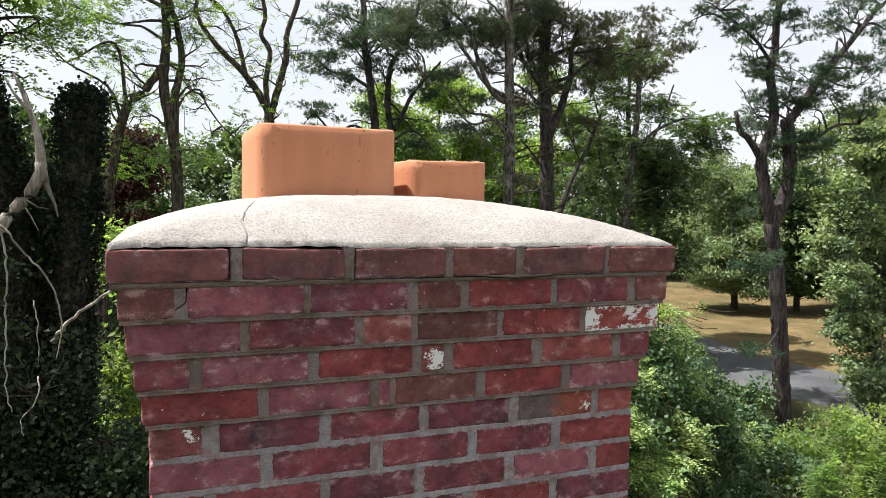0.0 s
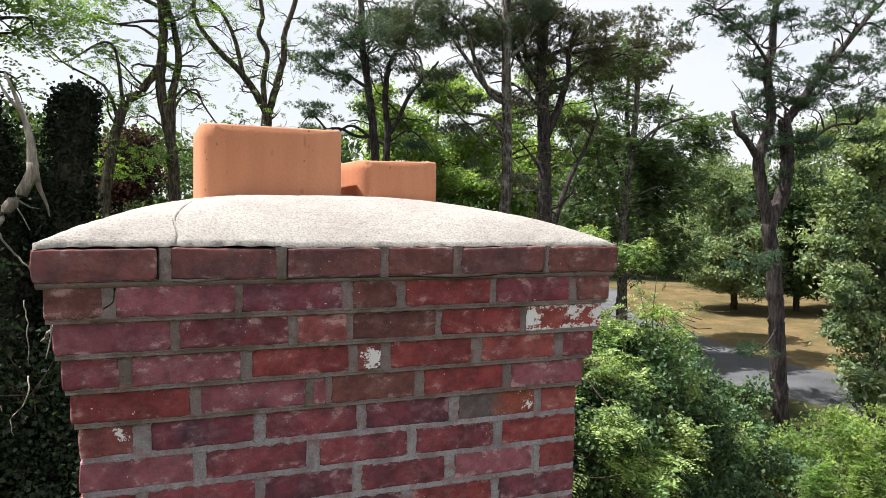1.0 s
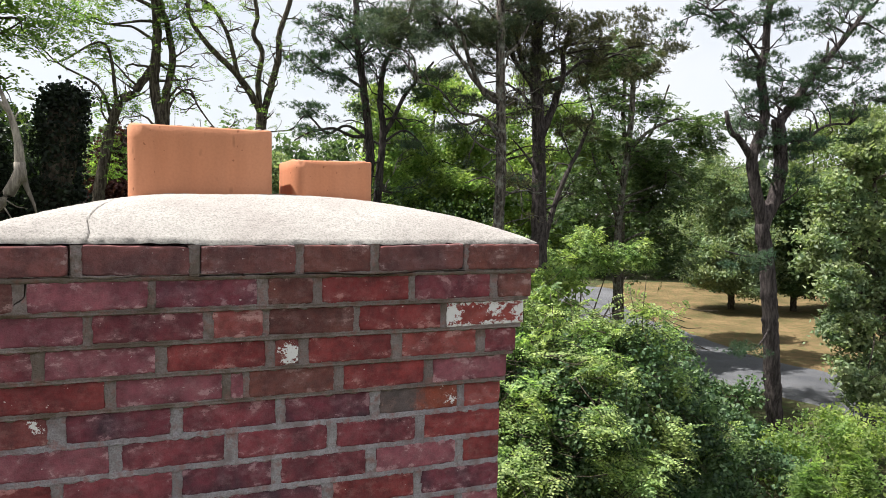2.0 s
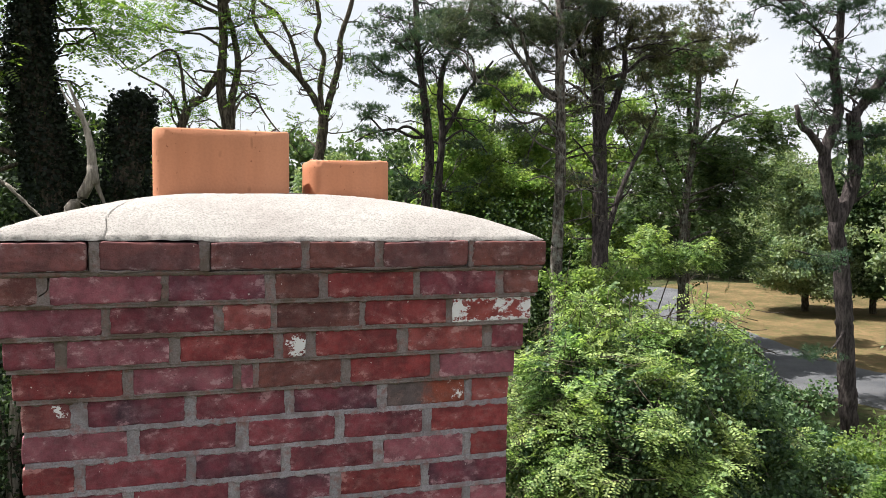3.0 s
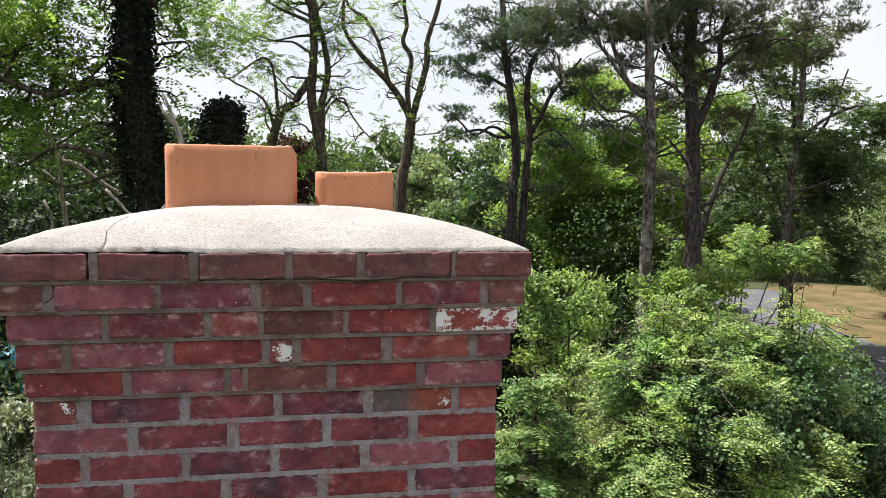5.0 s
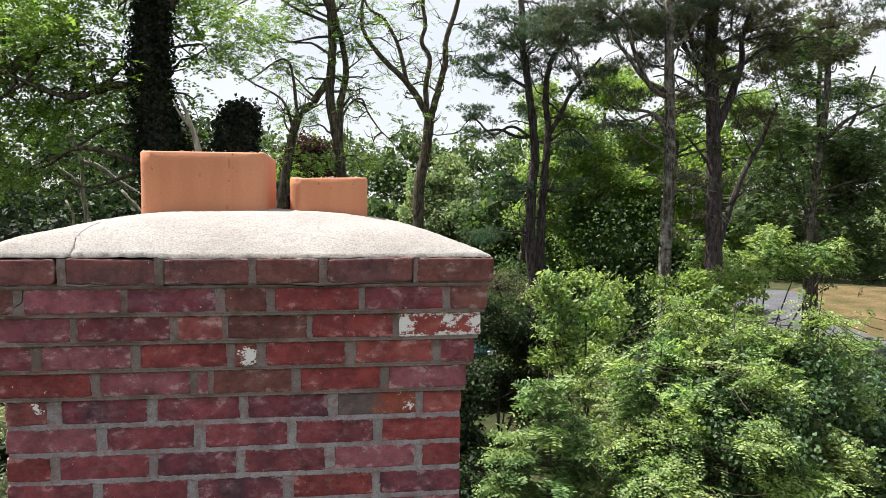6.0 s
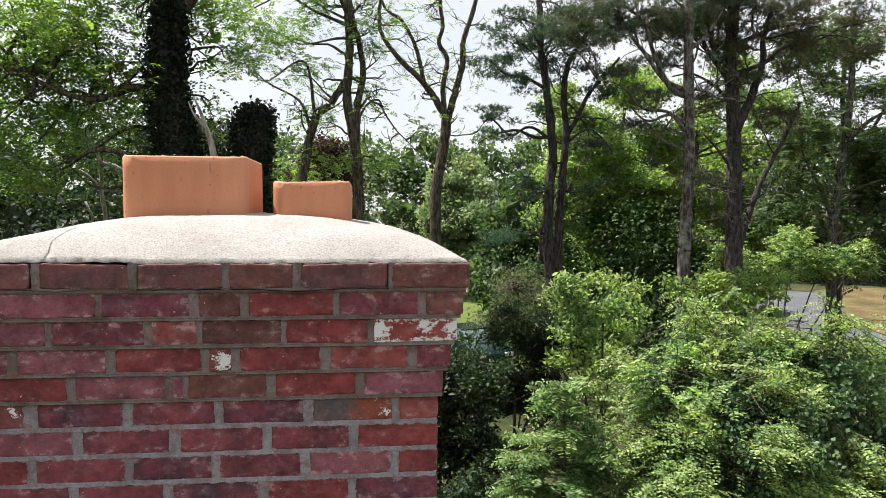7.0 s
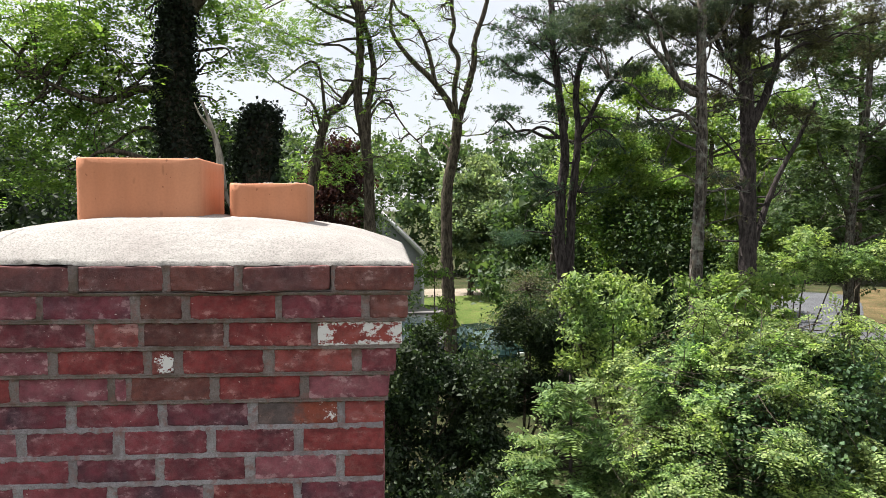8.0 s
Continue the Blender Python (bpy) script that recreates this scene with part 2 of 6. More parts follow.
def leaf_material(name, dark, light, through_light=0.45, rough=0.42, spread=1.0):
    """A leaf: varied from leaf to leaf, glossy, and letting light through."""
    m, nt, p = material(name, rough + 0.1, 0.24)
    geo = nt.nodes.new("ShaderNodeNewGeometry")
    patch = tex(nt, "ShaderNodeTexNoise", 0.7, detail=2.0)
    col = ramp(nt, geo.outputs["Random Per Island"], ((0, dark), (1, light))).outputs[0]
    shade = ramp(nt, patch.outputs["Fac"], ((0.3, grey(0.7)), (0.7, grey(1.2)))).outputs[0]
    col = mix(nt, spread, col, mix(nt, 1.0, col, shade, "MULTIPLY"))
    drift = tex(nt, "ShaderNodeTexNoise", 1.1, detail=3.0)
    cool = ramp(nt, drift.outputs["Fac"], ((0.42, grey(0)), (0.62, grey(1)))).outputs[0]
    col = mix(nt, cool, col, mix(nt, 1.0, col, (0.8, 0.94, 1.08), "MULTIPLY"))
    nt.links.new(col, p.inputs["Base Color"])
    tr = nt.nodes.new("ShaderNodeBsdfTranslucent")
    warm = mix(nt, 1.0, col, (1.45, 1.6, 0.85), "MULTIPLY")
    nt.links.new(warm, tr.inputs["Color"])
    ms = nt.nodes.new("ShaderNodeMixShader")
    ms.inputs[0].default_value = through_light
    nt.links.new(p.outputs[0], ms.inputs[1])
    nt.links.new(tr.outputs[0], ms.inputs[2])
    nt.links.new(ms.outputs[0], nt.nodes["Material Output"].inputs["Surface"])
    return m


def ground_material(name, dark, light, patchy, fine=60.0):
    m, nt, p = material(name, 0.97, 0.1)
    a = tex(nt, "ShaderNodeTexNoise", 0.35, detail=5.0, roughness=0.6)
    b = tex(nt, "ShaderNodeTexNoise", fine, detail=3.0)
    c = tex(nt, "ShaderNodeTexNoise", 2.5, detail=4.0)
    col = ramp(nt, a.outputs["Fac"], ((0.35, dark), (0.65, light))).outputs[0]
    col = mix(nt, ramp(nt, c.outputs["Fac"], ((0.5, grey(0)), (0.7, grey(0.7)))).outputs[0], col, patchy)
    col = mix(nt, 1.0, col, ramp(nt, b.outputs["Fac"], ((0.3, grey(0.6)), (0.65, grey(1.2)))).outputs[0], "MULTIPLY")
    nt.links.new(col, p.inputs["Base Color"])
    bump(nt, p, b.outputs["Fac"], 0.8, 0.03)
    return m


def plain_material(name, colour, rough=0.5, metal=0.0, spec=0.4):
    m, nt, p = material(name, rough, spec)
    n = tex(nt, "ShaderNodeTexNoise", 6, detail=4.0)
    k = ramp(nt, n.outputs["Fac"], ((0.3, grey(0.88)), (0.7, grey(1.05)))).outputs[0]
    nt.links.new(mix(nt, 1.0, colour, k, "MULTIPLY"), p.inputs["Base Color"])
    p.inputs["Metallic"].default_value = metal
    return m


# grey for the lower courses, browner and darker for the top five
MORTAR = mortar_material("grey_mortar", (0.23, 0.207, 0.222), (0.345, 0.32, 0.337), (0.2, 0.162, 0.165))
MORTAR_BROWN = mortar_material("brown_mortar", (0.175, 0.142, 0.137), (0.275, 0.232, 0.228), (0.13, 0.1, 0.082))
CROWN, CLAY = crown_material(), clay_material()
BARK_LOCUST = bark_material("locust_bark", (0.035, 0.028, 0.022), (0.13, 0.11, 0.085), 16)
BARK_PINE = bark_material("pine_bark", (0.03, 0.025, 0.025), (0.095, 0.08, 0.078), 13)
BARK_PALE = bark_material("lichened_pine_bark", (0.04, 0.034, 0.03), (0.17, 0.145, 0.125), 13, 0.8)
BARK_DEAD = bark_material("dead_wood", (0.16, 0.14, 0.12), (0.4, 0.36, 0.31), 10)
LEAF_LOCUST = leaf_material("locust_leaf", (0.084, 0.139, 0.034), (0.230, 0.305, 0.084), 0.60)
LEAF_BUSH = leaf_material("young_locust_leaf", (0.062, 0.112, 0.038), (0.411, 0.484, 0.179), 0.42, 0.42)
LEAF_VINE = leaf_material("vine_leaf", (0.024, 0.052, 0.023), (0.139, 0.203, 0.092), 0.3, 0.34)
LEAF_OLIVE = leaf_material("olive_leaf", (0.091, 0.124, 0.044), (0.222, 0.256, 0.107), 0.45)
LEAF_BRIGHT = leaf_material("sunny_leaf", (0.109, 0.167, 0.052), (0.328, 0.386, 0.136), 0.60)
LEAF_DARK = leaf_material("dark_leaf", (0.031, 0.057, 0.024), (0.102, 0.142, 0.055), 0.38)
LEAF_OAK = leaf_material("grey_green_leaf", (0.114, 0.154, 0.078), (0.337, 0.377, 0.205), 0.38)
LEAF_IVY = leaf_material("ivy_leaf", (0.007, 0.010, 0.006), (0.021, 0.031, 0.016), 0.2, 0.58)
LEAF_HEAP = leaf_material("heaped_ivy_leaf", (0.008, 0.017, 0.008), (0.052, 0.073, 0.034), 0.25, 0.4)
LEAF_PALE = leaf_material("pale_shrub_leaf", (0.178, 0.192, 0.118), (0.371, 0.377, 0.260), 0.3, 0.35)
# leaf colour taken down near black to stand in for tree shade
LEAF_PAINTED_SHADE = leaf_material("painted_shade_leaf", (0.013, 0.024, 0.012), (0.055, 0.077, 0.032), 0.3)
LEAF_FAR = leaf_material("far_leaf", (0.048, 0.077, 0.034), (0.145, 0.190, 0.084), 0.42)
LEAF_COPPER = leaf_material("copper_leaf", (0.025, 0.010, 0.010), (0.075, 0.025, 0.023), 0.3)
LEAF_TAN = leaf_material("dry_twig_leaf", (0.116, 0.108, 0.058), (0.248, 0.232, 0.138), 0.3)
NEEDLE = leaf_material("pine_needle", (0.037, 0.059, 0.040), (0.148, 0.164, 0.099), 0.25, 0.55)
NEEDLE_BLUE = leaf_material("blue_pine_needle", (0.033, 0.065, 0.041), (0.111, 0.158, 0.088), 0.25, 0.55)
NEEDLE_BROWN = leaf_material("browning_pine_needle", (0.044, 0.048, 0.027), (0.158, 0.144, 0.073), 0.2, 0.6)
CEDAR = leaf_material("cedar_spray", (0.060, 0.110, 0.036), (0.300, 0.380, 0.140), 0.35)


# ---- builders ----
def mesh_of(name, verts, faces, smooth=False):
    me = bpy.data.meshes.new(name)
    me.from_pydata([tuple(v) for v in verts], [], faces)
    if smooth:
        me.shade_smooth()
    me.update()
    return me


def thing(name, place, label, category, group="", kind=""):
    ob = new(name)
    ob.location = place
    ob.empty_display_size = 0.1
    bpy.context.view_layer.update()
    return tagged(ob, label, category, group, kind)


def mesh_part(name, me, mat, parent, label="", kind=""):
    """One mesh under a thing; the mesh is given in world metres and is moved to the parent's place."""
    if mat is not None and not me.materials:
        me.materials.append(mat)
    ob = new(name, me)
    if parent is not None:
        ob.parent = parent
        root = parent
        off = Vector((0, 0, 0))
        while root is not None:
            off += root.location
            root = root.parent
        ob.location = -off
    return tagged(ob, label, "", "", kind)


def part(name, bm, mat, parent, label=""):
    me = bpy.data.meshes.new(name)
    bm.normal_update()
    bm.to_mesh(me)
    bm.free()
    return mesh_part(name, me, mat, parent, label)


def chamfered(x0, x1, y0, y1, z0, z1, c=0.003, jitter=0.0, rng=None):
    """Verts and faces of a box with its edges and corners cut off by c."""
    verts, index = [], {}
    for ix, x in ((0, x0), (1, x1)):
        for iy, y in ((0, y0), (1, y1)):
            for iz, z in ((0, z0), (1, z1)):
                sx, sy, sz = (c if not ix else -c), (c if not iy else -c), (c if not iz else -c)
                for axis, v in (("x", (x, y + sy, z + sz)), ("y", (x + sx, y, z + sz)), ("z", (x + sx, y + sy, z))):
                    if jitter:
                        v = tuple(a + rng.uniform(-jitter, jitter) for a in v)
                    index[(ix, iy, iz, axis)] = len(verts)
                    verts.append(v)
    f = []
    q = lambda *k: f.append([index[a] for a in k])
    for s in (0, 1):
        o = 1 if s else -1
        loop = [(0, 0), (1, 0), (1, 1), (0, 1)][::o]
        q(*[(s, a, b, "x") for a, b in loop])
        q(*[(b, s, a, "y") for a, b in loop])
        q(*[(a, b, s, "z") for a, b in loop])
    for a in (0, 1):
        for b in (0, 1):
            q((0, a, b, "y"), (1, a, b, "y"), (1, a, b, "z"), (0, a, b, "z"))
            q((a, 0, b, "x"), (a, 1, b, "x"), (a, 1, b, "z"), (a, 0, b, "z"))
            q((a, b, 0, "x"), (a, b, 1, "x"), (a, b, 1, "y"), (a, b, 0, "y"))
            for e in (0, 1):
                q((a, b, e, "x"), (a, b, e, "y"), (a, b, e, "z"))
    return verts, f


def recalc(me):
    bm = bmesh.new()
    bm.from_mesh(me)
    bmesh.ops.recalc_face_normals(bm, faces=bm.faces)
    bm.to_mesh(me)
    bm.free()
    return me


def box_bm(bm, x0, x1, y0, y1, z0, z1, bevel=0.0):
    r = bmesh.ops.create_cube(bm, size=1.0)
    for v in r["verts"]:
        v.co = Vector(((x0 + x1) / 2 + v.co.x * (x1 - x0), (y0 + y1) / 2 + v.co.y * (y1 - y0), (z0 + z1) / 2 + v.co.z * (z1 - z0)))
    if bevel:
        edges = {e for v in r["verts"] for e in v.link_edges}
        bmesh.ops.bevel(bm, geom=list(edges), offset=bevel, segments=2, affect="EDGES", profile=0.6)
    return bm


def smooth_line(points, step):
    """Catmull-Rom through the points, about one sample every step metres."""
    p = [np.array(q, float) for q in points]
    p = [2 * p[0] - p[1]] + p + [2 * p[-1] - p[-2]]
    out = []
    for i in range(1, len(p) - 2):
        n = max(1, int(np.linalg.norm(p[i + 1] - p[i]) / step))
        for k in range(n):
            u = k / n
            out.append(0.5 * (2 * p[i] + (p[i + 1] - p[i - 1]) * u + (2 * p[i - 1] - 5 * p[i] + 4 * p[i + 1] - p[i + 2]) * u * u
                              + (3 * p[i] - p[i - 1] - 3 * p[i + 1] + p[i + 2]) * u ** 3))
    out.append(p[-2])
    return np.array(out)


def tubes(name, paths, sides=7, rough=0.12, seed=1):
    """One mesh of tapered, knobbly tubes. paths: (points, first radius, last radius)."""
    rng = np.random.default_rng(seed)
    verts, faces = [], []
    ang = np.arange(sides) * 2 * math.pi / sides
    for pts, r0, r1 in paths:
        pts = np.asarray(pts, float)
        n = len(pts)
        tan = np.gradient(pts, axis=0)
        tan /= np.linalg.norm(tan, axis=1)[:, None] + 1e-9
        ref = np.where(np.abs(tan[:, 2:3]) > 0.8, np.array([[1.0, 0, 0]]), np.array([[0, 0, 1.0]]))
        u = np.cross(tan, ref)
        u /= np.linalg.norm(u, axis=1)[:, None]
        w = np.cross(tan, u)
        rad = np.linspace(r0, r1, n)[:, None] * (1 + rough * rng.standard_normal((n, sides)))
        ring = pts[:, None, :] + u[:, None, :] * (np.cos(ang)[None, :, None] * rad[..., None]) + w[:, None, :] * (np.sin(ang)[None, :, None] * rad[..., None])
        base = len(verts)
        verts.extend(ring.reshape(-1, 3).tolist())
        for i in range(n - 1):
            for k in range(sides):
                a, b = base + i * sides + k, base + i * sides + (k + 1) % sides
                faces.append((a, b, b + sides, a + sides))
        faces.append(tuple(range(base + (n - 1) * sides, base + n * sides)))
        faces.append(tuple(range(base + sides - 1, base - 1, -1)))
    return mesh_of(name, verts, faces, True)


def array_mesh(name, verts, corners, per_face):
    """A mesh straight from arrays: corners (F, per_face) of vertex numbers."""
    me = bpy.data.meshes.new(name)
    nf = len(corners)
    me.vertices.add(len(verts))
    me.vertices.foreach_set("co", np.ascontiguousarray(verts, np.float32).ravel())
    me.loops.add(nf * per_face)
    me.loops.foreach_set("vertex_index", np.ascontiguousarray(corners, np.int32).ravel())
    me.polygons.add(nf)
    me.polygons.foreach_set("loop_start", np.arange(0, nf * per_face, per_face, dtype=np.int32))
    me.update(calc_edges=True)
    return me


def unit(a):
    return a / (np.linalg.norm(a, axis=-1, keepdims=True) + 1e-9)


def leaf_mesh(name, centres, length, width, rng, up=0.7, along=None, fold=0.18):
    """Folded leaves, two triangles each, at the centres."""
    n = len(centres)
    nor = unit(rng.standard_normal((n, 3)) + np.array([0, 0, up]))
    t = rng.standard_normal((n, 3)) if along is None else along + 0.35 * rng.standard_normal((n, 3))
    t = unit(t - (t * nor).sum(1, keepdims=True) * nor)
    b = np.cross(nor, t)
    s = rng.uniform(0.65, 1.3, (n, 1))
    L, W = length * s / 2, width * s / 2
    mid = centres + nor * (L * 0.1)
    v = np.stack([centres - t * L, mid + b * W + nor * W * fold, centres + t * L - nor * L * 0.15, mid - b * W + nor * W * fold], 1)
    i = np.arange(n)[:, None] * 4
    f = np.concatenate([i + np.array([[0, 1, 2]]), i + np.array([[0, 2, 3]])], 0)
    return array_mesh(name, v.reshape(-1, 3), f, 3)


def compound_mesh(name, bases, dirs, rng, length=0.26, pairs=6, leaflet=0.05, slim=0.31):
    """Feather-like compound leaves: pairs of leaflets along a drooping stalk."""
    n = len(bases)
    d = unit(dirs)
    side = unit(np.cross(d, unit(rng.standard_normal((n, 3)) * 0.35 + np.array([0, 0, 1.0]))))
    nor = np.cross(side, d)
    size = rng.uniform(0.7, 1.25, (n, 1))
    verts = []
    for k in range(pairs):
        u = (k + 0.6) / pairs
        at = bases + d * (length * u) * size - np.array([0, 0, 1.0]) * (length * 0.3 * u * u) * size
        l = leaflet * (1.05 - 0.5 * abs(u - 0.45)) * size
        for sg in (-1, 1):
            out = unit(side * sg + d * 0.35 - nor * 0.15 + 0.15 * rng.standard_normal((n, 3)))
            w = unit(np.cross(out, nor + 0.3 * rng.standard_normal((n, 3)))) * (l * slim)
            verts.append(np.stack([at, at + out * l * 0.5 + w, at + out * l, at + out * l * 0.5 - w], 1))
    v = np.concatenate(verts, 0)
    i = np.arange(len(v))[:, None] * 4
    return array_mesh(name, v.reshape(-1, 3), np.concatenate([i + np.array([[0, 1, 2]]), i + np.array([[0, 2, 3]])], 0), 3)


def needle_mesh(name, centres, axes, rng, length=0.16, blades=12, width=0.012):
    """Pine tufts: thin blades fanning from each twig end."""
    n = len(centres)
    c = np.repeat(centres, blades, 0)
    a = unit(np.repeat(axes, blades, 0) + 0.75 * rng.standard_normal((n * blades, 3)))
    L = length * rng.uniform(0.7, 1.2, (n * blades, 1))
    w = unit(np.cross(a, rng.standard_normal((n * blades, 3)))) * width
    v = np.stack([c - w, c + w, c + a * L], 1)
    i = np.arange(n * blades)[:, None] * 3
    return array_mesh(name, v.reshape(-1, 3), i + np.array([[0, 1, 2]]), 3)


def scatter_clumps(blobs, per_m2, rng, lumpy=True):
    """Clump centres in ellipsoids (x, y, z, rx, rz): gathered into lumps with gaps between them."""
    out = []
    for x, y, z, rx, rz in blobs:
        n = max(3, int(per_m2 * (rx * rz * 2 + rx * rx)))
        if lumpy and rx > 0.4:
            m = 5 + int(5 * rx)
            lump = unit(rng.standard_normal((m, 3))) * rng.uniform(0.35, 0.85, (m, 1))
            k = rng.integers(0, m, n)
            p = lump[k] + unit(rng.standard_normal((n, 3))) * rng.uniform(0.05, 1.0, (n, 1)) ** 0.5 * rng.uniform(0.2, 0.42, (m, 1))[k]
        else:
            p = unit(rng.standard_normal((n, 3))) * rng.uniform(0.25, 1.08, (n, 1)) ** 0.5
        out.append(np.array([x, y, z]) + p * np.array([rx, rx, rz]))
    return np.concatenate(out)


def boughs_to(stems, blobs, rng, r0):
    """Crooked boughs from the stems into each leaf mass."""
    joint = np.concatenate([s[len(s) // 3:] for s in stems])
    out = []
    for x, y, z, rx, rz in blobs:
        for c in ((x, y, z), (x + rng.uniform(-0.7, 0.7) * rx, y + rng.uniform(-0.7, 0.7) * rx, z + rng.uniform(-0.3, 0.6) * rz)):
            c = np.array(c)
            d = np.linalg.norm(joint - c, axis=1) * rng.uniform(0.85, 1.2, len(joint)) + np.maximum(0, joint[:, 2] - c[2]) * 1.2
            a = joint[d.argmin()]
            span = np.linalg.norm(c - a)
            if span < 0.15:
                continue
            m1 = a + (c - a) * 0.3 + rng.standard_normal(3) * span * 0.12 + np.array([0, 0, 0.12 * span])
            m2 = a + (c - a) * 0.65 + rng.standard_normal(3) * span * 0.12 + np.array([0, 0, 0.05 * span])
            out.append((smooth_line([a, m1, m2, c + rng.standard_normal(3) * 0.1], max(span / 12, 0.08)), min(r0, 0.012 + span * 0.018), 0.008))
    return out


def twigs_to(boughs, centres, rng, every=1):
    """Fine twigs from points along the boughs to the clump centres."""
    joint = np.concatenate([b[0][len(b[0]) // 4:] for b in boughs])
    paths = []
    for c in centres[::every]:
        d = np.linalg.norm(joint - c, axis=1) * rng.uniform(0.7, 1.4, len(joint))
        a = joint[d.argmin()]
        span = np.linalg.norm(c - a)
        if span > 1.3:
            continue
        m1 = a + (c - a) * 0.5 + rng.standard_normal(3) * span * 0.14
        paths.append((smooth_line([a, m1, c], max(span / 5, 0.08)), 0.005 + min(span, 1.5) * 0.006, 0.004))
    return paths


def crooked(start, heading, span, rng, step=0.16):
    """A wandering branch that keeps its heading and lifts at the tip."""
    p, d = np.array(start, float), unit(np.array(heading, float))
    out = [p.copy()]
    for k in range(max(4, int(span / step))):
        d = unit(d + rng.standard_normal(3) * np.array([0.24, 0.24, 0.3]) + np.array([0, 0, 0.035]))
        p = p + d * step
        out.append(p.copy())
    return np.array(out)


def branch_set(line, low, high, count, span, rng, thick=0.04):
    """Crooked side branches with forks, off a stem between two heights: a list of lists of tubes, and the twig ends."""
    sel = [p for p in line if low <= p[2] <= high]
    sets, ends = [], []
    for k in range(count):
        at = sel[rng.integers(0, len(sel))]
        a = rng.choice([0.0, math.pi]) + rng.normal(0, 0.7)
        main = crooked(at, (math.cos(a), math.sin(a), rng.uniform(-0.1, 0.55)), span * rng.uniform(0.55, 1.2), rng)
        group = [(main, thick * rng.uniform(0.6, 1.2), 0.008)]
        ends.append(main[-1])
        for j in range(rng.integers(2, 5)):
            q = rng.integers(len(main) // 3, len(main))
            d = main[min(q + 1, len(main) - 1)] - main[q - 1] + rng.standard_normal(3) * 0.22
            fork = crooked(main[q], d, span * rng.uniform(0.2, 0.5), rng, 0.12)
            group.append((fork, thick * 0.4, 0.006))
            ends.append(fork[-1])
        sets.append(group)
    return sets, np.array(ends)


def tree(name, label, stems, blobs, leaf, seed, category="tree", style="leaf", per_m2=9, leaves=40, sigma=0.24,
         size=(0.11, 0.06), bark=None, twig_every=2, twig=0.06, group="trees of the wood", up=0.7, leaf_part="crown", blades=12, branches=()):
    """A tree: stems [(points, r0, r1)], twigs out to the leaf clumps, and a crown of single leaves, feathered leaves or needles."""
    rng = np.random.default_rng(seed)
    lines = [(smooth_line(p, 0.13), a, b) for p, a, b in stems]
    for k, (pts, a, b) in enumerate(lines):
        pts[1:-1] += rng.standard_normal((len(pts) - 2, 3)) * min(0.008, a * 0.06)
    foot = stems[0][0][0]
    ob = thing(name, foot, label, category, group)
    mesh_part("trunk", tubes("trunk", lines[:1], 12, 0.04, seed), bark or BARK_LOCUST, ob)
    for p in lines[1:]:
        mesh_part("limb", tubes("limb", [p], 9, 0.05, seed), bark or BARK_LOCUST, ob)
    centres = scatter_clumps(blobs, per_m2, rng)
    for which, low, high, count, span, leafy in branches:
        sets, ends = branch_set(lines[which][0], low, high, count, span, rng)
        for group in sets:
            mesh_part("branch", tubes("branch", group, 5, 0.08, seed), bark or BARK_LOCUST, ob)
        if leafy:
            centres = np.concatenate([centres, ends[rng.uniform(0, 1, len(ends)) < leafy]])
    if twig_every:
        boughs = boughs_to([l[0] for l in lines], blobs, rng, twig)
        for q in boughs:
            mesh_part("bough", tubes("bough", [q], 5, 0.1, seed), bark or BARK_LOCUST, ob)
        mesh_part("branchwork", tubes("branchwork", twigs_to(boughs or lines, centres, rng, twig_every), 4, 0.1, seed), bark or BARK_LOCUST, ob, "", "stuff")
    n = np.maximum(1, (leaves * rng.uniform(0.35, 1.5, len(centres))).astype(int))
    c = np.repeat(centres, n, 0) + rng.standard_normal((n.sum(), 3)) * np.array([sigma, sigma, sigma * (0.4 if style == "needle" else 0.6)])
    if style == "leaf":
        me = leaf_mesh("crown", c, size[0], size[1], rng, up)
    elif style == "feather":
        d = unit((c - np.repeat(centres, n, 0)) * np.array([1, 1, 0.4]) + 0.1 * rng.standard_normal(c.shape))
        me = compound_mesh("crown", c, d, rng, size[0], 5, size[1])
    else:
        d = unit((c - np.repeat(centres, n, 0)) + np.array([0, 0, sigma * 0.8]))
        me = needle_mesh("crown", c, d, rng, size[0], blades, size[1])
    mesh_part(leaf_part, me, leaf, ob)
    return ob


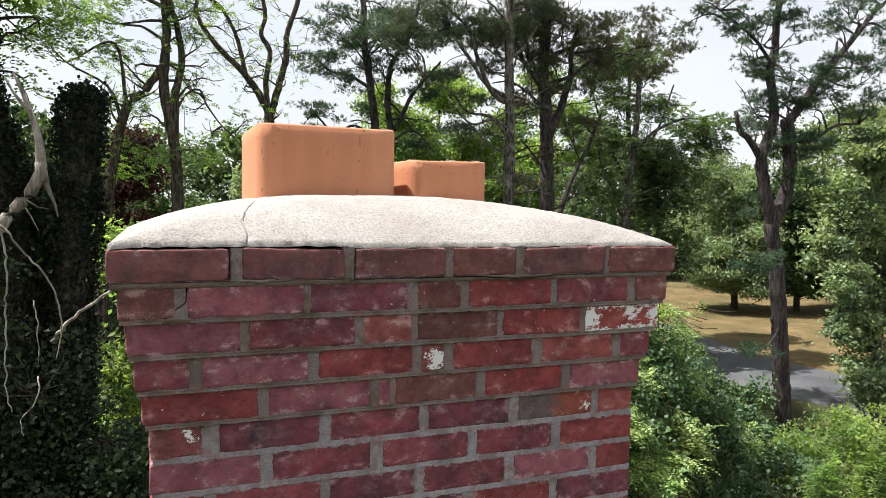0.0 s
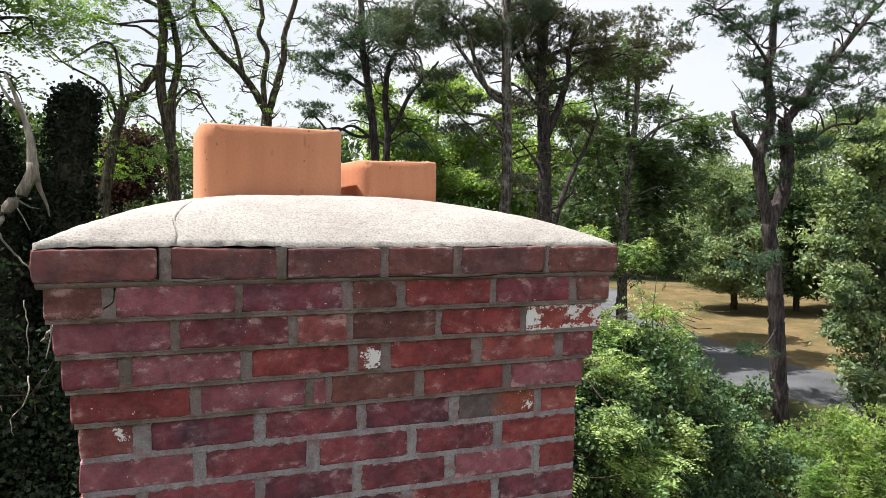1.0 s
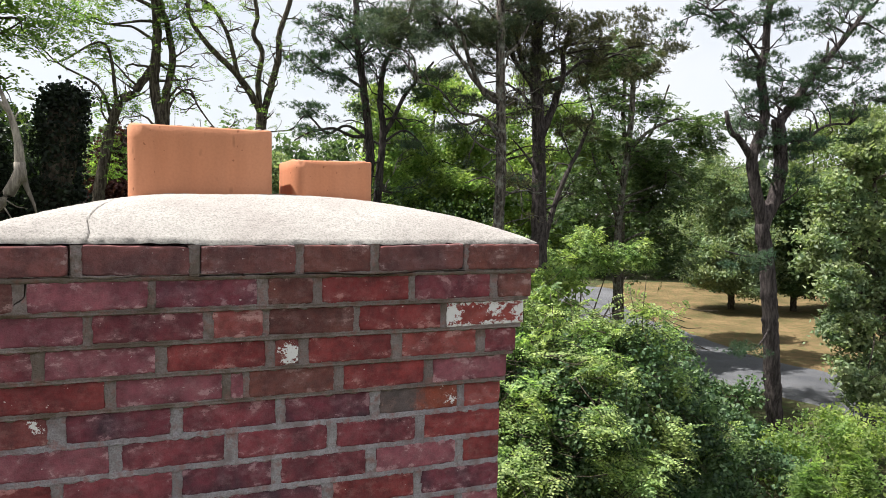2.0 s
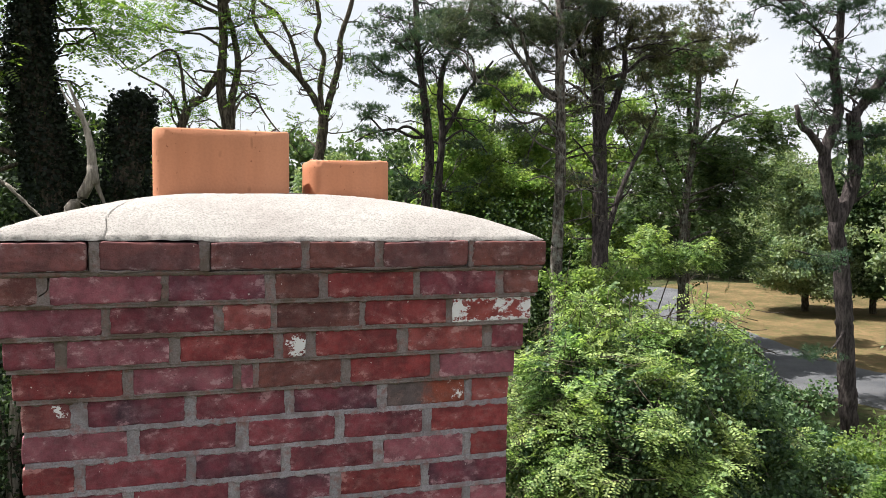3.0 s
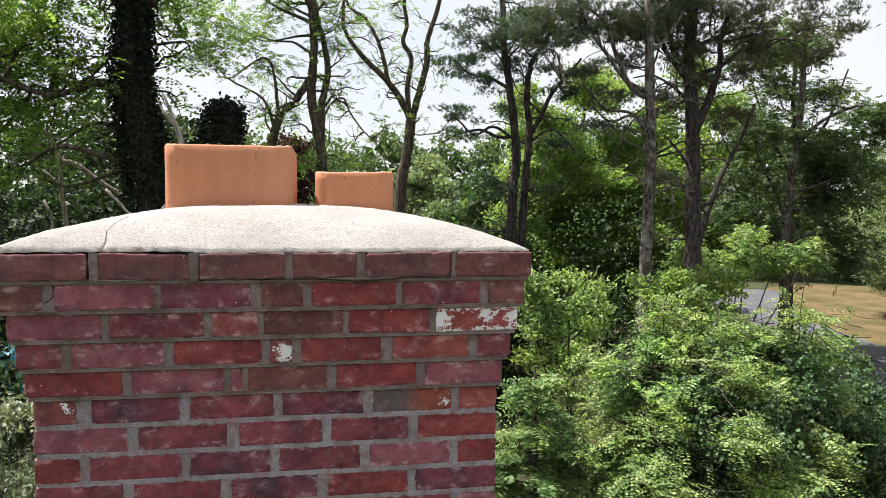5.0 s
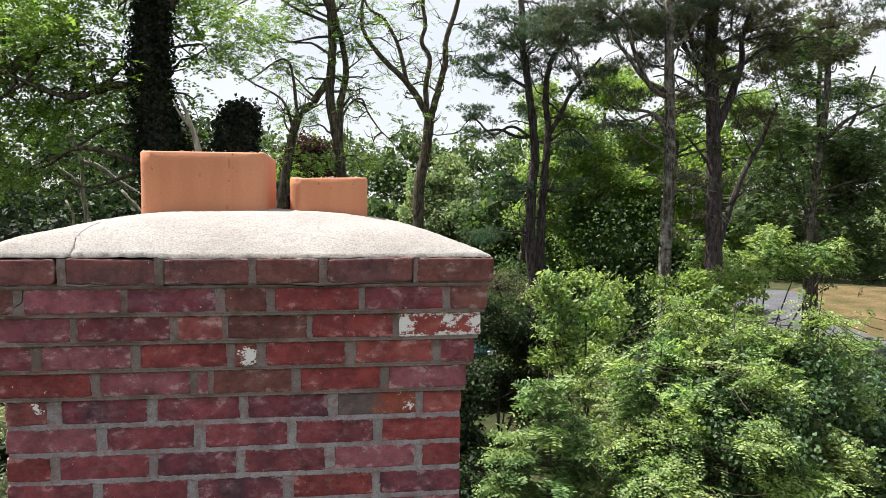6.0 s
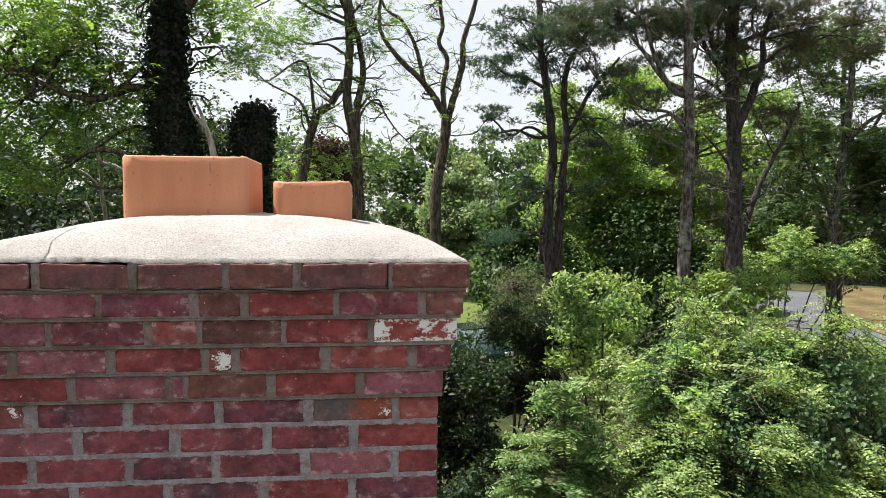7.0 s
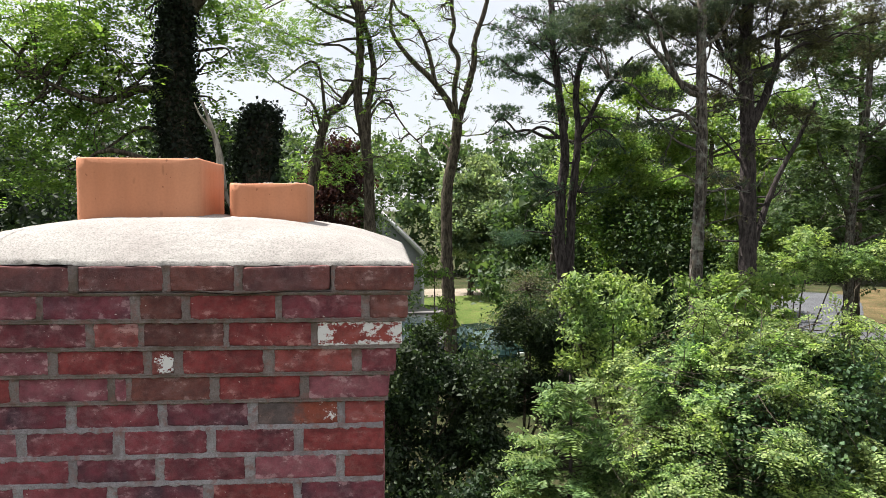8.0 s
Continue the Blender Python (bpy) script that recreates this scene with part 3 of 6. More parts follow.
# ---- ground ----
def sheet(name, outline, z, mat, label, thick=0.0):
    """A flat piece of ground with the given outline (smoothed), its rim softened by small waves."""
    rng = np.random.default_rng(len(outline) + int(abs(outline[0][0]) * 7))
    pts = smooth_line([(x, y, z) for x, y in outline] + [(outline[0][0], outline[0][1], z)], 0.7)[:-1]
    pts[:, :2] += rng.standard_normal((len(pts), 2)) * 0.06
    bm = bmesh.new()
    top = [bm.verts.new(p) for p in pts]
    area = sum(a[0] * b[1] - b[0] * a[1] for a, b in zip(pts, np.roll(pts, -1, 0)))
    way = unit(np.roll(pts, -1, 0) - np.roll(pts, 1, 0)) * (1 if area > 0 else -1)
    low = [bm.verts.new((p[0] + d[1] * 0.35, p[1] - d[0] * 0.35, -0.16)) for p, d in zip(pts, way)]
    face = bm.faces.new(top)
    for i in range(len(top)):
        j = (i + 1) % len(top)
        bm.faces.new((top[i], low[i], low[j], top[j]))
    bmesh.ops.triangulate(bm, faces=[face])
    bmesh.ops.recalc_face_normals(bm, faces=bm.faces)
    me = bpy.data.meshes.new(name)
    bm.to_mesh(me)
    bm.free()
    me.materials.append(mat)
    ob = new(name, me)
    return tagged(ob, label, "ground", "", "structure")


def make_ground():
    n = 90
    s = np.linspace(-1, 1, n)
    g = np.sign(s) * (np.abs(s) ** 2.2) * 900
    verts = []
    for y in g:
        for x in g:
            far = max(0.0, math.hypot(x - 8, y - 20) - 70) / 100
            verts.append((x + 8, y + 20, 0.05 * noise.noise((x * 0.15, y * 0.15, 0)) - 0.06 + far * 0.5 * noise.noise((x * 0.01, y * 0.01, 3))))
    faces = [(j * n + i, j * n + i + 1, j * n + n + i + 1, j * n + n + i) for j in range(n - 1) for i in range(n - 1)]
    me = mesh_of("ground", verts, faces, True)
    me.materials.append(ground_material("woodland_floor", (0.03, 0.035, 0.015), (0.075, 0.07, 0.035), (0.05, 0.085, 0.025)))
    tagged(new("ground", me), "shaded woodland floor with leaf litter and weeds", "ground", "", "structure")


make_ground()
DRY = ground_material("dry_lawn", (0.085, 0.07, 0.032), (0.19, 0.13, 0.068), (0.065, 0.085, 0.028))
LAWN = ground_material("green_lawn", (0.06, 0.1, 0.022), (0.13, 0.17, 0.045), (0.16, 0.145, 0.06))
ASPHALT = ground_material("worn_asphalt", (0.085, 0.088, 0.098), (0.14, 0.142, 0.152), (0.11, 0.11, 0.115), 120)
SAND = ground_material("sandy_drive", (0.25, 0.21, 0.165), (0.34, 0.29, 0.235), (0.21, 0.18, 0.13))
sheet("lawn", [(24, 20), (40, 14), (52, 22), (52, 38), (47, 52), (38, 54), (32, 44), (28, 34)], 0.03, DRY, "dry tan lawn in sun and tree shade")
sheet("road", [(19.5, 26), (20.5, 21.5), (21.5, 17), (23, 11), (31, 4), (36, 6), (28, 14), (26.6, 18), (25.5, 23), (26.8, 29), (29, 38), (36, 50), (31, 52), (25, 41), (23, 33)], 0.05, ASPHALT, "grey asphalt drive curving past a dry lawn")
sheet("lawn", [(0, 26), (8, 25), (14, 34), (12, 50), (3, 50), (-4, 36)], 0.03, LAWN, "sunlit green lawn beside the parked cars")
sheet("road", [(-8, 52.5), (6, 52), (20, 53), (34, 56), (33, 59), (18, 57), (5, 56), (-9, 57)], 0.05, SAND, "pale sandy lane behind the lawn")
sheet("road", [(-3, 26), (1.5, 25.6), (4.8, 26), (6.6, 29), (5, 34), (2, 37.5), (-5, 37.5)], 0.05, ASPHALT, "grey asphalt parking place before the house")


# ---- house among the trees ----
def make_house():
    ob = thing("house", (-1.3, 42, 0), "grey clapboard house with white trim, half hidden by trees", "house")
    siding = plain_material("grey_siding", (0.32, 0.33, 0.34), 0.7)
    white = plain_material("white_trim", (0.75, 0.75, 0.74), 0.5)
    shingle = plain_material("roof_shingle", (0.16, 0.15, 0.15), 0.9)
    glass = plain_material("dark_window_glass", (0.03, 0.035, 0.04), 0.08, 0.0, 0.6)
    x0, x1, xm, y0, y1, ze, zr = -5.1, 2.55, -1.3, 38.0, 47.0, 4.1, 7.9
    bm = bmesh.new()
    prof = [(x0, 0), (x1, 0), (x1, ze), (xm, zr), (x0, ze)]
    a = [bm.verts.new((x, y0, z)) for x, z in prof]
    b = [bm.verts.new((x, y1, z)) for x, z in prof]
    bm.faces.new(a)
    bm.faces.new(b[::-1])
    for i in range(5):
        bm.faces.new((a[i], b[i], b[(i + 1) % 5], a[(i + 1) % 5]))
    bmesh.ops.recalc_face_normals(bm, faces=bm.faces)
    part("wall", bm, siding, ob)
    z = 0.2
    while z < ze:
        bm = bmesh.new()
        box_bm(bm, x0 - 0.02, x1 + 0.02, y0 - 0.025, y0 - 0.003, z, z + 0.12, 0.006)
        part("clapboard", bm, siding, ob)
        z += 0.135
    for sgn, xe in ((1, x1), (-1, x0)):
        bm = bmesh.new()
        over = xe + sgn * 0.3
        slope = (zr - ze) / (xm - xe)
        zo = ze + slope * (over - xe)
        v = [bm.verts.new(p) for p in ((over, y0 - 0.35, zo), (over, y1 + 0.35, zo), (xm, y1 + 0.35, zr), (xm, y0 - 0.35, zr))]
        f = bm.faces.new(v)
        r = bmesh.ops.extrude_face_region(bm, geom=[f])
        bmesh.ops.translate(bm, verts=[e for e in r["geom"] if isinstance(e, bmesh.types.BMVert)], vec=(0, 0, 0.14))
        bmesh.ops.recalc_face_normals(bm, faces=bm.faces)
        part("roof", bm, shingle, ob)
        me = tubes("bargeboard", [([(over, y0 - 0.38, zo), (xm, y0 - 0.38, zr)], 0.11, 0.11)], 4, 0.0)
        mesh_part("bargeboard", me, white, ob, "white bargeboard")
        bm = bmesh.new()
        box_bm(bm, min(xe, xe + sgn * 0.02) - 0.07, max(xe, xe + sgn * 0.02) + 0.07, y0 - 0.06, y0 + 0.1, 0, ze, 0.01)
        part("corner_board", bm, white, ob)
    for wx in (-3.6, 0.4):
        bm = bmesh.new()
        box_bm(bm, wx - 0.55, wx + 0.55, y0 - 0.07, y0 - 0.03, 1.0, 2.4, 0.01)
        w = part("window", bm, white, ob)
        bm = bmesh.new()
        box_bm(bm, wx - 0.45, wx + 0.45, y0 - 0.085, y0 - 0.072, 1.1, 2.3)
        part("pane", bm, glass, w)
    bm = bmesh.new()
    box_bm(bm, 1.5, 3.55, 36.0, 37.9, 0, 1.02, 0.02)
    part("annex", bm, white, ob, "low pale annex wall")
    bm = bmesh.new()
    box_bm(bm, 1.4, 3.65, 35.85, 37.9, 1.02, 1.14, 0.03)
    part("annex_roof", bm, shingle, ob)


make_house()


def make_car(place, turn, paint, label):
    """A parked car: body lofted from its side outline, cabin glass, wheels with tyres and rims, lamps."""
    ob = thing("car", (0, 0, 0), label, "car", "parked cars")
    # tinted glass, its colour raised to stand in for reflected sky
    glass = plain_material("car_glass", (0.14, 0.21, 0.21), 0.06, 0.35, 1.0)
    rubber = plain_material("tyre_rubber", (0.02, 0.02, 0.02), 0.8)
    steel = plain_material("rim_metal", (0.5, 0.5, 0.5), 0.3, 0.9)
    lamp = plain_material("headlight_lens", (0.7, 0.7, 0.7), 0.1)
    side = [(-2.2, 0.45), (-2.22, 0.75), (-2.05, 0.95), (-1.0, 1.02), (0.9, 1.02), (1.95, 0.9), (2.2, 0.72), (2.22, 0.42), (1.8, 0.25), (-1.8, 0.25)]
    cab = [(-1.75, 1.0), (-1.2, 1.4), (-0.4, 1.48), (0.35, 1.43), (1.15, 1.0)]

    def loft(outline, half, inset):
        bm = bmesh.new()
        cx, cz = sum(p[0] for p in outline) / len(outline), sum(p[1] for p in outline) / len(outline)
        rings = []
        for y, k in ((-half, 1 - inset), (-half * 0.86, 1), (half * 0.86, 1), (half, 1 - inset)):
            rings.append([bm.verts.new((cx + (x - cx) * k, y * (1 if z < 1.2 else 0.82), cz + (z - cz) * k)) for x, z in outline])
        for r, q in zip(rings, rings[1:]):
            for i in range(len(outline)):
                bm.faces.new((r[i], r[(i + 1) % len(outline)], q[(i + 1) % len(outline)], q[i]))
        bm.faces.new(rings[0])
        bm.faces.new(rings[-1][::-1])
        bmesh.ops.recalc_face_normals(bm, faces=bm.faces)
        bmesh.ops.bevel(bm, geom=bm.edges[:], offset=0.03, segments=2, affect="EDGES")
        return bm

    part("body", loft(side, 0.9, 0.05), paint, ob)
    part("window_band", loft(cab, 0.8, 0.06), glass, ob, "tinted car windows, sky reflection put into the glass colour")
    bm = bmesh.new()
    box_bm(bm, -1.15, 0.3, -0.58, 0.58, 1.44, 1.5, 0.025)
    part("roof", bm, paint, ob)
    for x in (-1.35, 1.4):
        for y in (-0.82, 0.82):
            ring = [(x + 0.22 * math.cos(a), y, 0.31 + 0.22 * math.sin(a)) for a in np.linspace(0, 2 * math.pi, 19)]
            tyre = mesh_part("wheel", tubes("wheel", [(ring, 0.095, 0.095)], 8, 0.0), rubber, ob)
            bm = bmesh.new()
            bmesh.ops.create_cone(bm, cap_ends=True, segments=16, radius1=0.19, radius2=0.17, depth=0.14, matrix=pose(x, y, 0.31, 90))
            part("rim", bm, steel, tyre)
    for y in (-0.62, 0.62):
        bm = bmesh.new()
        box_bm(bm, 2.12, 2.235, y - 0.18, y + 0.18, 0.62, 0.78, 0.02)
        part("headlight", bm, lamp, ob)
    ob.matrix_world = pose(*place, 0, 0, turn)
    return ob


make_car((1.7, 30.5, 0.05), -100, plain_material("silver_paint", (0.36, 0.42, 0.48), 0.25, 0.5), "silver-blue car parked on asphalt under trees")
make_car((4.7, 28.6, 0.05), -72, plain_material("green_paint", (0.02, 0.045, 0.045), 0.2, 0.3), "dark green car parked beside the lawn")


# ---- trees with trunks that can be told apart ----
tree("locust_tree", "forked black locust with sinuous dark limbs and thin leaves",
     [([(2.8, 23, -0.05), (2.74, 23, 2.3), (2.63, 23, 4.1), (2.58, 23, 5.7), (2.61, 23, 7.4), (2.86, 23, 8.8), (2.95, 23, 9.85)], 0.25, 0.17),
      ([(2.95, 23, 9.7), (2.64, 22.9, 10.25), (2.15, 22.8, 10.9), (1.4, 22.7, 11.6), (0.93, 22.7, 12.15), (0.65, 22.7, 12.8), (0.7, 22.6, 14.2)], 0.13, 0.04),
      ([(2.15, 22.8, 10.95), (1.87, 22.8, 12.1), (1.4, 22.9, 13.0), (0.84, 22.9, 13.4), (0.5, 22.9, 14.5)], 0.08, 0.03),
      ([(2.98, 23, 9.7), (3.31, 23.1, 10.85), (3.5, 23.1, 11.6), (3.54, 23.1, 12.4), (3.79, 23.1, 13.2), (3.94, 23.1, 13.8), (4.1, 23.1, 15)], 0.13, 0.06),
      ([(2.9, 23, 9.8), (2.83, 23, 10.8), (2.98, 23.1, 11.8), (2.69, 23.1, 12.3), (2.82, 23.1, 12.9), (2.72, 23.1, 13.7), (2.9, 23.1, 15)], 0.1, 0.05)],
     [(1.4, 23, 12.5, 1.1, 1.0), (2.3, 23, 13.6, 1.0, 1.0), (3.9, 23, 11.8, 0.7, 1.2), (0.8, 23, 11.4, 0.7, 0.6), (1.0, 23, 15, 1.6, 0.9), (4, 23, 15.3, 1.6, 0.9)],
     LEAF_LOCUST, 11, style="feather", per_m2=6, leaves=3, sigma=0.3, size=(0.26, 0.07),
     branches=((1, 10.2, 14.0, 7, 1.1, 0.8), (2, 11.2, 14.0, 5, 0.9, 0.8), (3, 10.5, 14.5, 8, 1.1, 0.8), (4, 10.5, 14.5, 6, 0.9, 0.8), (0, 7.5, 9.5, 3, 1.3, 0.9)))
tree("locust_tree", "tall twin-stemmed locust with light feathery leaves",
     [([(0.0, 20, -0.05), (0.05, 20, 4.6), (0.0, 20, 6.3), (-0.05, 20, 8), (-0.2, 20, 9.0), (-0.35, 20, 9.9), (-0.28, 20, 11.3), (-0.35, 20, 13)], 0.24, 0.1),
      ([(-0.08, 20, 8.6), (-0.05, 20.05, 9.7), (0.12, 20.1, 10.7), (0.0, 20.1, 11.6), (-0.2, 20.1, 12.4), (-0.35, 20.1, 13.6)], 0.12, 0.06),
      ([(-1.9, 20, 6.0), (-1.7, 20, 7.4), (-1.5, 20, 8.5), (-1.25, 20, 9.4), (-0.9, 20, 9.7), (-0.35, 20, 10.5)], 0.17, 0.1),
      ([(-2.0, 20, -0.05), (-1.95, 20, 3.0), (-1.9, 20, 6.1)], 0.2, 0.17),
      ([(-0.1, 20, 9.1), (0.21, 20, 9.73), (0.58, 20, 9.9), (0.75, 20, 9.54), (1.09, 20, 9.04), (1.51, 20, 8.62), (1.94, 20, 8.12)], 0.04, 0.012)],
     [(-2.5, 20, 11.8, 1.2, 1.1), (-1.9, 20, 10.6, 0.9, 0.8), (-3.2, 20, 10.9, 0.9, 0.7), (0.2, 20, 11.9, 0.7, 1.1), (-1.2, 20, 9.3, 0.7, 0.5), (-3.5, 20, 12.4, 1.1, 0.8), (-1.2, 20, 7.9, 1.1, 0.9), (-1.6, 20, 12.6, 1.3, 0.8), (0.7, 20, 8.1, 0.7, 0.5), (-0.8, 20, 14, 2, 1)],
     LEAF_LOCUST, 12, style="feather", per_m2=9, leaves=10, sigma=0.22, size=(0.28, 0.085),
     branches=((0, 8.0, 12.5, 9, 1.6, 0.4), (1, 9.5, 13.0, 6, 1.3, 0.4), (2, 7.0, 10.0, 6, 1.4, 0.4), (4, 8.1, 9.9, 5, 0.6, 0.6)))
tree("pine_tree", "twin-trunked pitch pine with crooked limbs and blue-green needles",
     [([(7.1, 24, -0.05), (7.06, 24, 3.2), (6.82, 24, 5.4), (6.85, 24, 7.3), (6.98, 24, 8.5), (6.87, 24, 9.7), (6.64, 24, 11.4), (6.48, 24, 12.4), (6.38, 24, 14.5)], 0.26, 0.1),
      ([(7.15, 24.1, 2.6), (7.24, 24.1, 5.4), (7.28, 24.1, 6.8), (7.4, 24.1, 8.3), (7.48, 24.1, 9.6), (7.36, 24.1, 10.7), (7.54, 24.1, 12), (8.15, 24.1, 13), (8.6, 24.1, 14.4)], 0.2, 0.07),
      ([(7.45, 24.1, 9.3), (7.8, 24.0, 9.9), (8.3, 24.0, 10.9), (8.9, 24, 11.6), (9.4, 24, 12.2)], 0.1, 0.04),
      ([(6.9, 24, 9.3), (6.3, 24, 9.25), (5.6, 24, 9.5), (4.7, 24, 9.3), (4.2, 24, 9.0)], 0.07, 0.025),
      ([(6.7, 24, 11), (5.9, 24, 11.4), (5.2, 24, 11.5), (4.6, 24, 12)], 0.07, 0.03),
      ([(6.85, 24, 9.2), (6.08, 24, 9.63), (5.37, 24, 9.32), (4.64, 24, 9.91), (4.14, 24, 9.4), (3.63, 24, 9.3)], 0.06, 0.02),
      ([(7.4, 24.1, 9.0), (8.17, 24, 9.56), (8.69, 24, 9.36), (9.23, 24, 8.75)], 0.05, 0.02)],
     [(5.5, 24, 12.9, 1.3, 1.1), (4.7, 24, 11.6, 0.9, 0.8), (6.7, 24, 13.2, 1.2, 1.0), (8.2, 24, 12.7, 1.3, 0.9), (4.7, 24, 10.1, 1.0, 0.3), (4.8, 24, 9.3, 1.1, 0.3), (8.8, 24, 10.9, 1.0, 0.4), (8.3, 24, 9.1, 0.8, 0.3), (6.2, 24, 7.4, 0.9, 0.5), (5.4, 24, 5.6, 1.0, 0.6), (7, 24, 15.2, 2.2, 1), (5.9, 24, 11.2, 1.0, 0.6), (7.2, 24, 11.9, 0.9, 0.7), (8.6, 24, 11.6, 1.0, 0.5), (6.3, 24, 10.2, 0.8, 0.3), (7.6, 24, 13.9, 1.2, 0.6)],
     NEEDLE_BLUE, 13, style="needle", per_m2=10, leaves=15, sigma=0.15, size=(0.14, 0.0066), bark=BARK_PINE, blades=17,
     branches=((0, 7.5, 13.5, 13, 2.4, 0.55), (1, 7.0, 13.0, 13, 2.4, 0.55), (0, 4.5, 7.5, 6, 1.6, 0.4)))
tree("pine_tree", "tall straight pine with pale lichened bark and bare lower limbs",
     [([(9.8, 19, -0.05), (9.76, 19, 4.8), (9.78, 19, 5.6), (9.8, 19, 6.6), (9.84, 19, 7.8), (9.81, 19, 9.5), (9.74, 19, 11.2), (9.72, 19, 12.5), (9.7, 19, 15)], 0.22, 0.12),
      ([(9.8, 19, 10), (9.2, 19, 10.3), (8.7, 19, 11.2), (8.3, 19, 12.2), (7.5, 19, 12.8)], 0.09, 0.035),
      ([(9.8, 19, 9.2), (9.2, 19, 9.5), (8.5, 19, 9.3), (7.8, 19, 9.9)], 0.06, 0.02),
      ([(9.76, 19, 11.4), (10.4, 19, 12), (10.9, 19, 13)], 0.07, 0.03),
      ([(9.8, 19, 7.4), (9.3, 19, 7.7), (8.6, 19, 7.5)], 0.04, 0.015),
      ([(9.75, 19, 10.2), (9.01, 19, 10.52), (8.49, 19, 11.16), (7.96, 19, 11.8), (7.61, 19, 12.44), (7.3, 19, 13.3)], 0.08, 0.03),
      ([(9.78, 19, 8.9), (9.21, 19, 9.54), (8.35, 19, 9.69), (7.66, 19, 10.33), (6.98, 19, 10.48)], 0.06, 0.02),
      ([(9.8, 19, 8.4), (9.06, 19, 8.71), (8.44, 19, 9.28), (7.85, 19, 9.19)], 0.045, 0.015)],
     [(6.8, 19.5, 12.5, 1.3, 0.6), (8.5, 19.5, 12.5, 1.4, 0.7), (10.3, 19.5, 12.9, 1.4, 0.7), (9.1, 19.5, 11.3, 0.9, 0.4), (8.3, 19.5, 9.2, 0.7, 0.25), (8.6, 19, 10.2, 0.7, 0.2), (9.5, 19, 15, 2.4, 1.2), (7.6, 19.5, 11.8, 1.1, 0.5), (6.3, 19.8, 11.9, 0.9, 0.5), (7.7, 19.5, 13.2, 1.5, 0.6), (9.6, 19.6, 12.0, 1.0, 0.5), (7.1, 19, 12.0, 0.9, 0.6), (8.3, 19, 12.3, 1.1, 0.5), (7.9, 19, 10.8, 0.7, 0.4), (5.9, 19.5, 11.8, 0.8, 0.5)],
     NEEDLE, 14, style="needle", per_m2=11, leaves=15, sigma=0.15, size=(0.14, 0.0066), bark=BARK_PALE, blades=17,
     branches=((0, 9.0, 13.0, 14, 2.6, 0.4), (0, 6.0, 9.0, 8, 1.7, 0.25)))
tree("pine_tree", "tall pine with thick reddish trunk and dark needles",
     [([(12.2, 20.5, -0.05), (12.15, 20.5, 4.9), (12.09, 20.5, 6.6), (12.05, 20.5, 7.9), (12.0, 20.5, 9.4), (11.91, 20.5, 10.6), (11.8, 20.5, 11.5), (11.89, 20.5, 12.8), (11.9, 20.5, 15)], 0.34, 0.16),
      ([(12.01, 20.5, 9.1), (12.48, 20.5, 10.1), (12.91, 20.5, 11.4), (12.92, 20.5, 12.2), (13.2, 20.5, 13.2)], 0.16, 0.06),
      ([(11.8, 20.5, 11.3), (11.3, 20.5, 11.8), (11.0, 20.4, 12.6), (10.6, 20.4, 13.4)], 0.12, 0.05),
      ([(11.85, 20.5, 11.8), (12.5, 20.4, 12.2), (13.6, 20.4, 12.6), (14.6, 20.4, 12.7)], 0.09, 0.03),
      ([(12.05, 20.5, 7.9), (11.5, 20.5, 8.6), (11.0, 20.5, 9.1)], 0.06, 0.02),
      ([(11.85, 20.5, 10.8), (11.08, 20.5, 11.7), (10.69, 20.5, 12.4), (10.12, 20.5, 13.1)], 0.1, 0.04),
      ([(11.92, 20.5, 10.1), (11.3, 20.5, 10.65), (10.54, 20.5, 11.0), (9.9, 20.5, 10.9)], 0.06, 0.02),
      ([(11.88, 20.5, 11.0), (12.95, 20.5, 11.39), (13.68, 20.5, 11.94), (14.6, 20.5, 12.1), (15.6, 20.5, 12.6), (16.8, 20.5, 12.9)], 0.08, 0.025),
      ([(12.2, 20.7, 4.5), (12.7, 20.8, 6.3), (13.3, 20.8, 7.9), (13.9, 20.8, 9.0), (14.4, 20.8, 10.2)], 0.13, 0.05)],
     [(10.7, 20.5, 12.6, 1.3, 0.7), (13.0, 20.5, 12.7, 1.8, 0.8), (14.6, 20.5, 12.2, 1.6, 0.6), (16, 20.5, 11.9, 1.2, 0.5), (12.9, 20.5, 10.9, 1.0, 0.4), (11.0, 20.5, 7.6, 0.9, 0.5), (14, 20.7, 9.6, 1.0, 0.5), (15.2, 20.5, 13.2, 1.8, 0.7), (12, 20.5, 15, 2.6, 1.2), (11.9, 20.5, 11.6, 1.1, 0.4), (14.0, 20.5, 11.5, 1.0, 0.5), (11.4, 20.2, 13.4, 1.4, 0.6), (10.8, 20.5, 10.4, 0.8, 0.3), (16.6, 20.5, 12.9, 1.3, 0.8), (10.8, 20.5, 12.8, 1.2, 0.8), (12.4, 20.5, 13.3, 1.2, 0.6), (9.6, 20.5, 12.4, 1.0, 0.7), (11.6, 20.5, 12.2, 1.0, 0.6)],
     NEEDLE_BROWN, 15, style="needle", per_m2=10, leaves=15, sigma=0.15, size=(0.14, 0.0066), bark=BARK_PINE, blades=17,
     branches=((0, 9.5, 14.0, 14, 2.8, 0.4), (1, 10.0, 13.0, 6, 2.2, 0.4), (0, 5.5, 9.5, 10, 1.9, 0.2), (8, 6.5, 10.0, 5, 1.5, 0.5)))
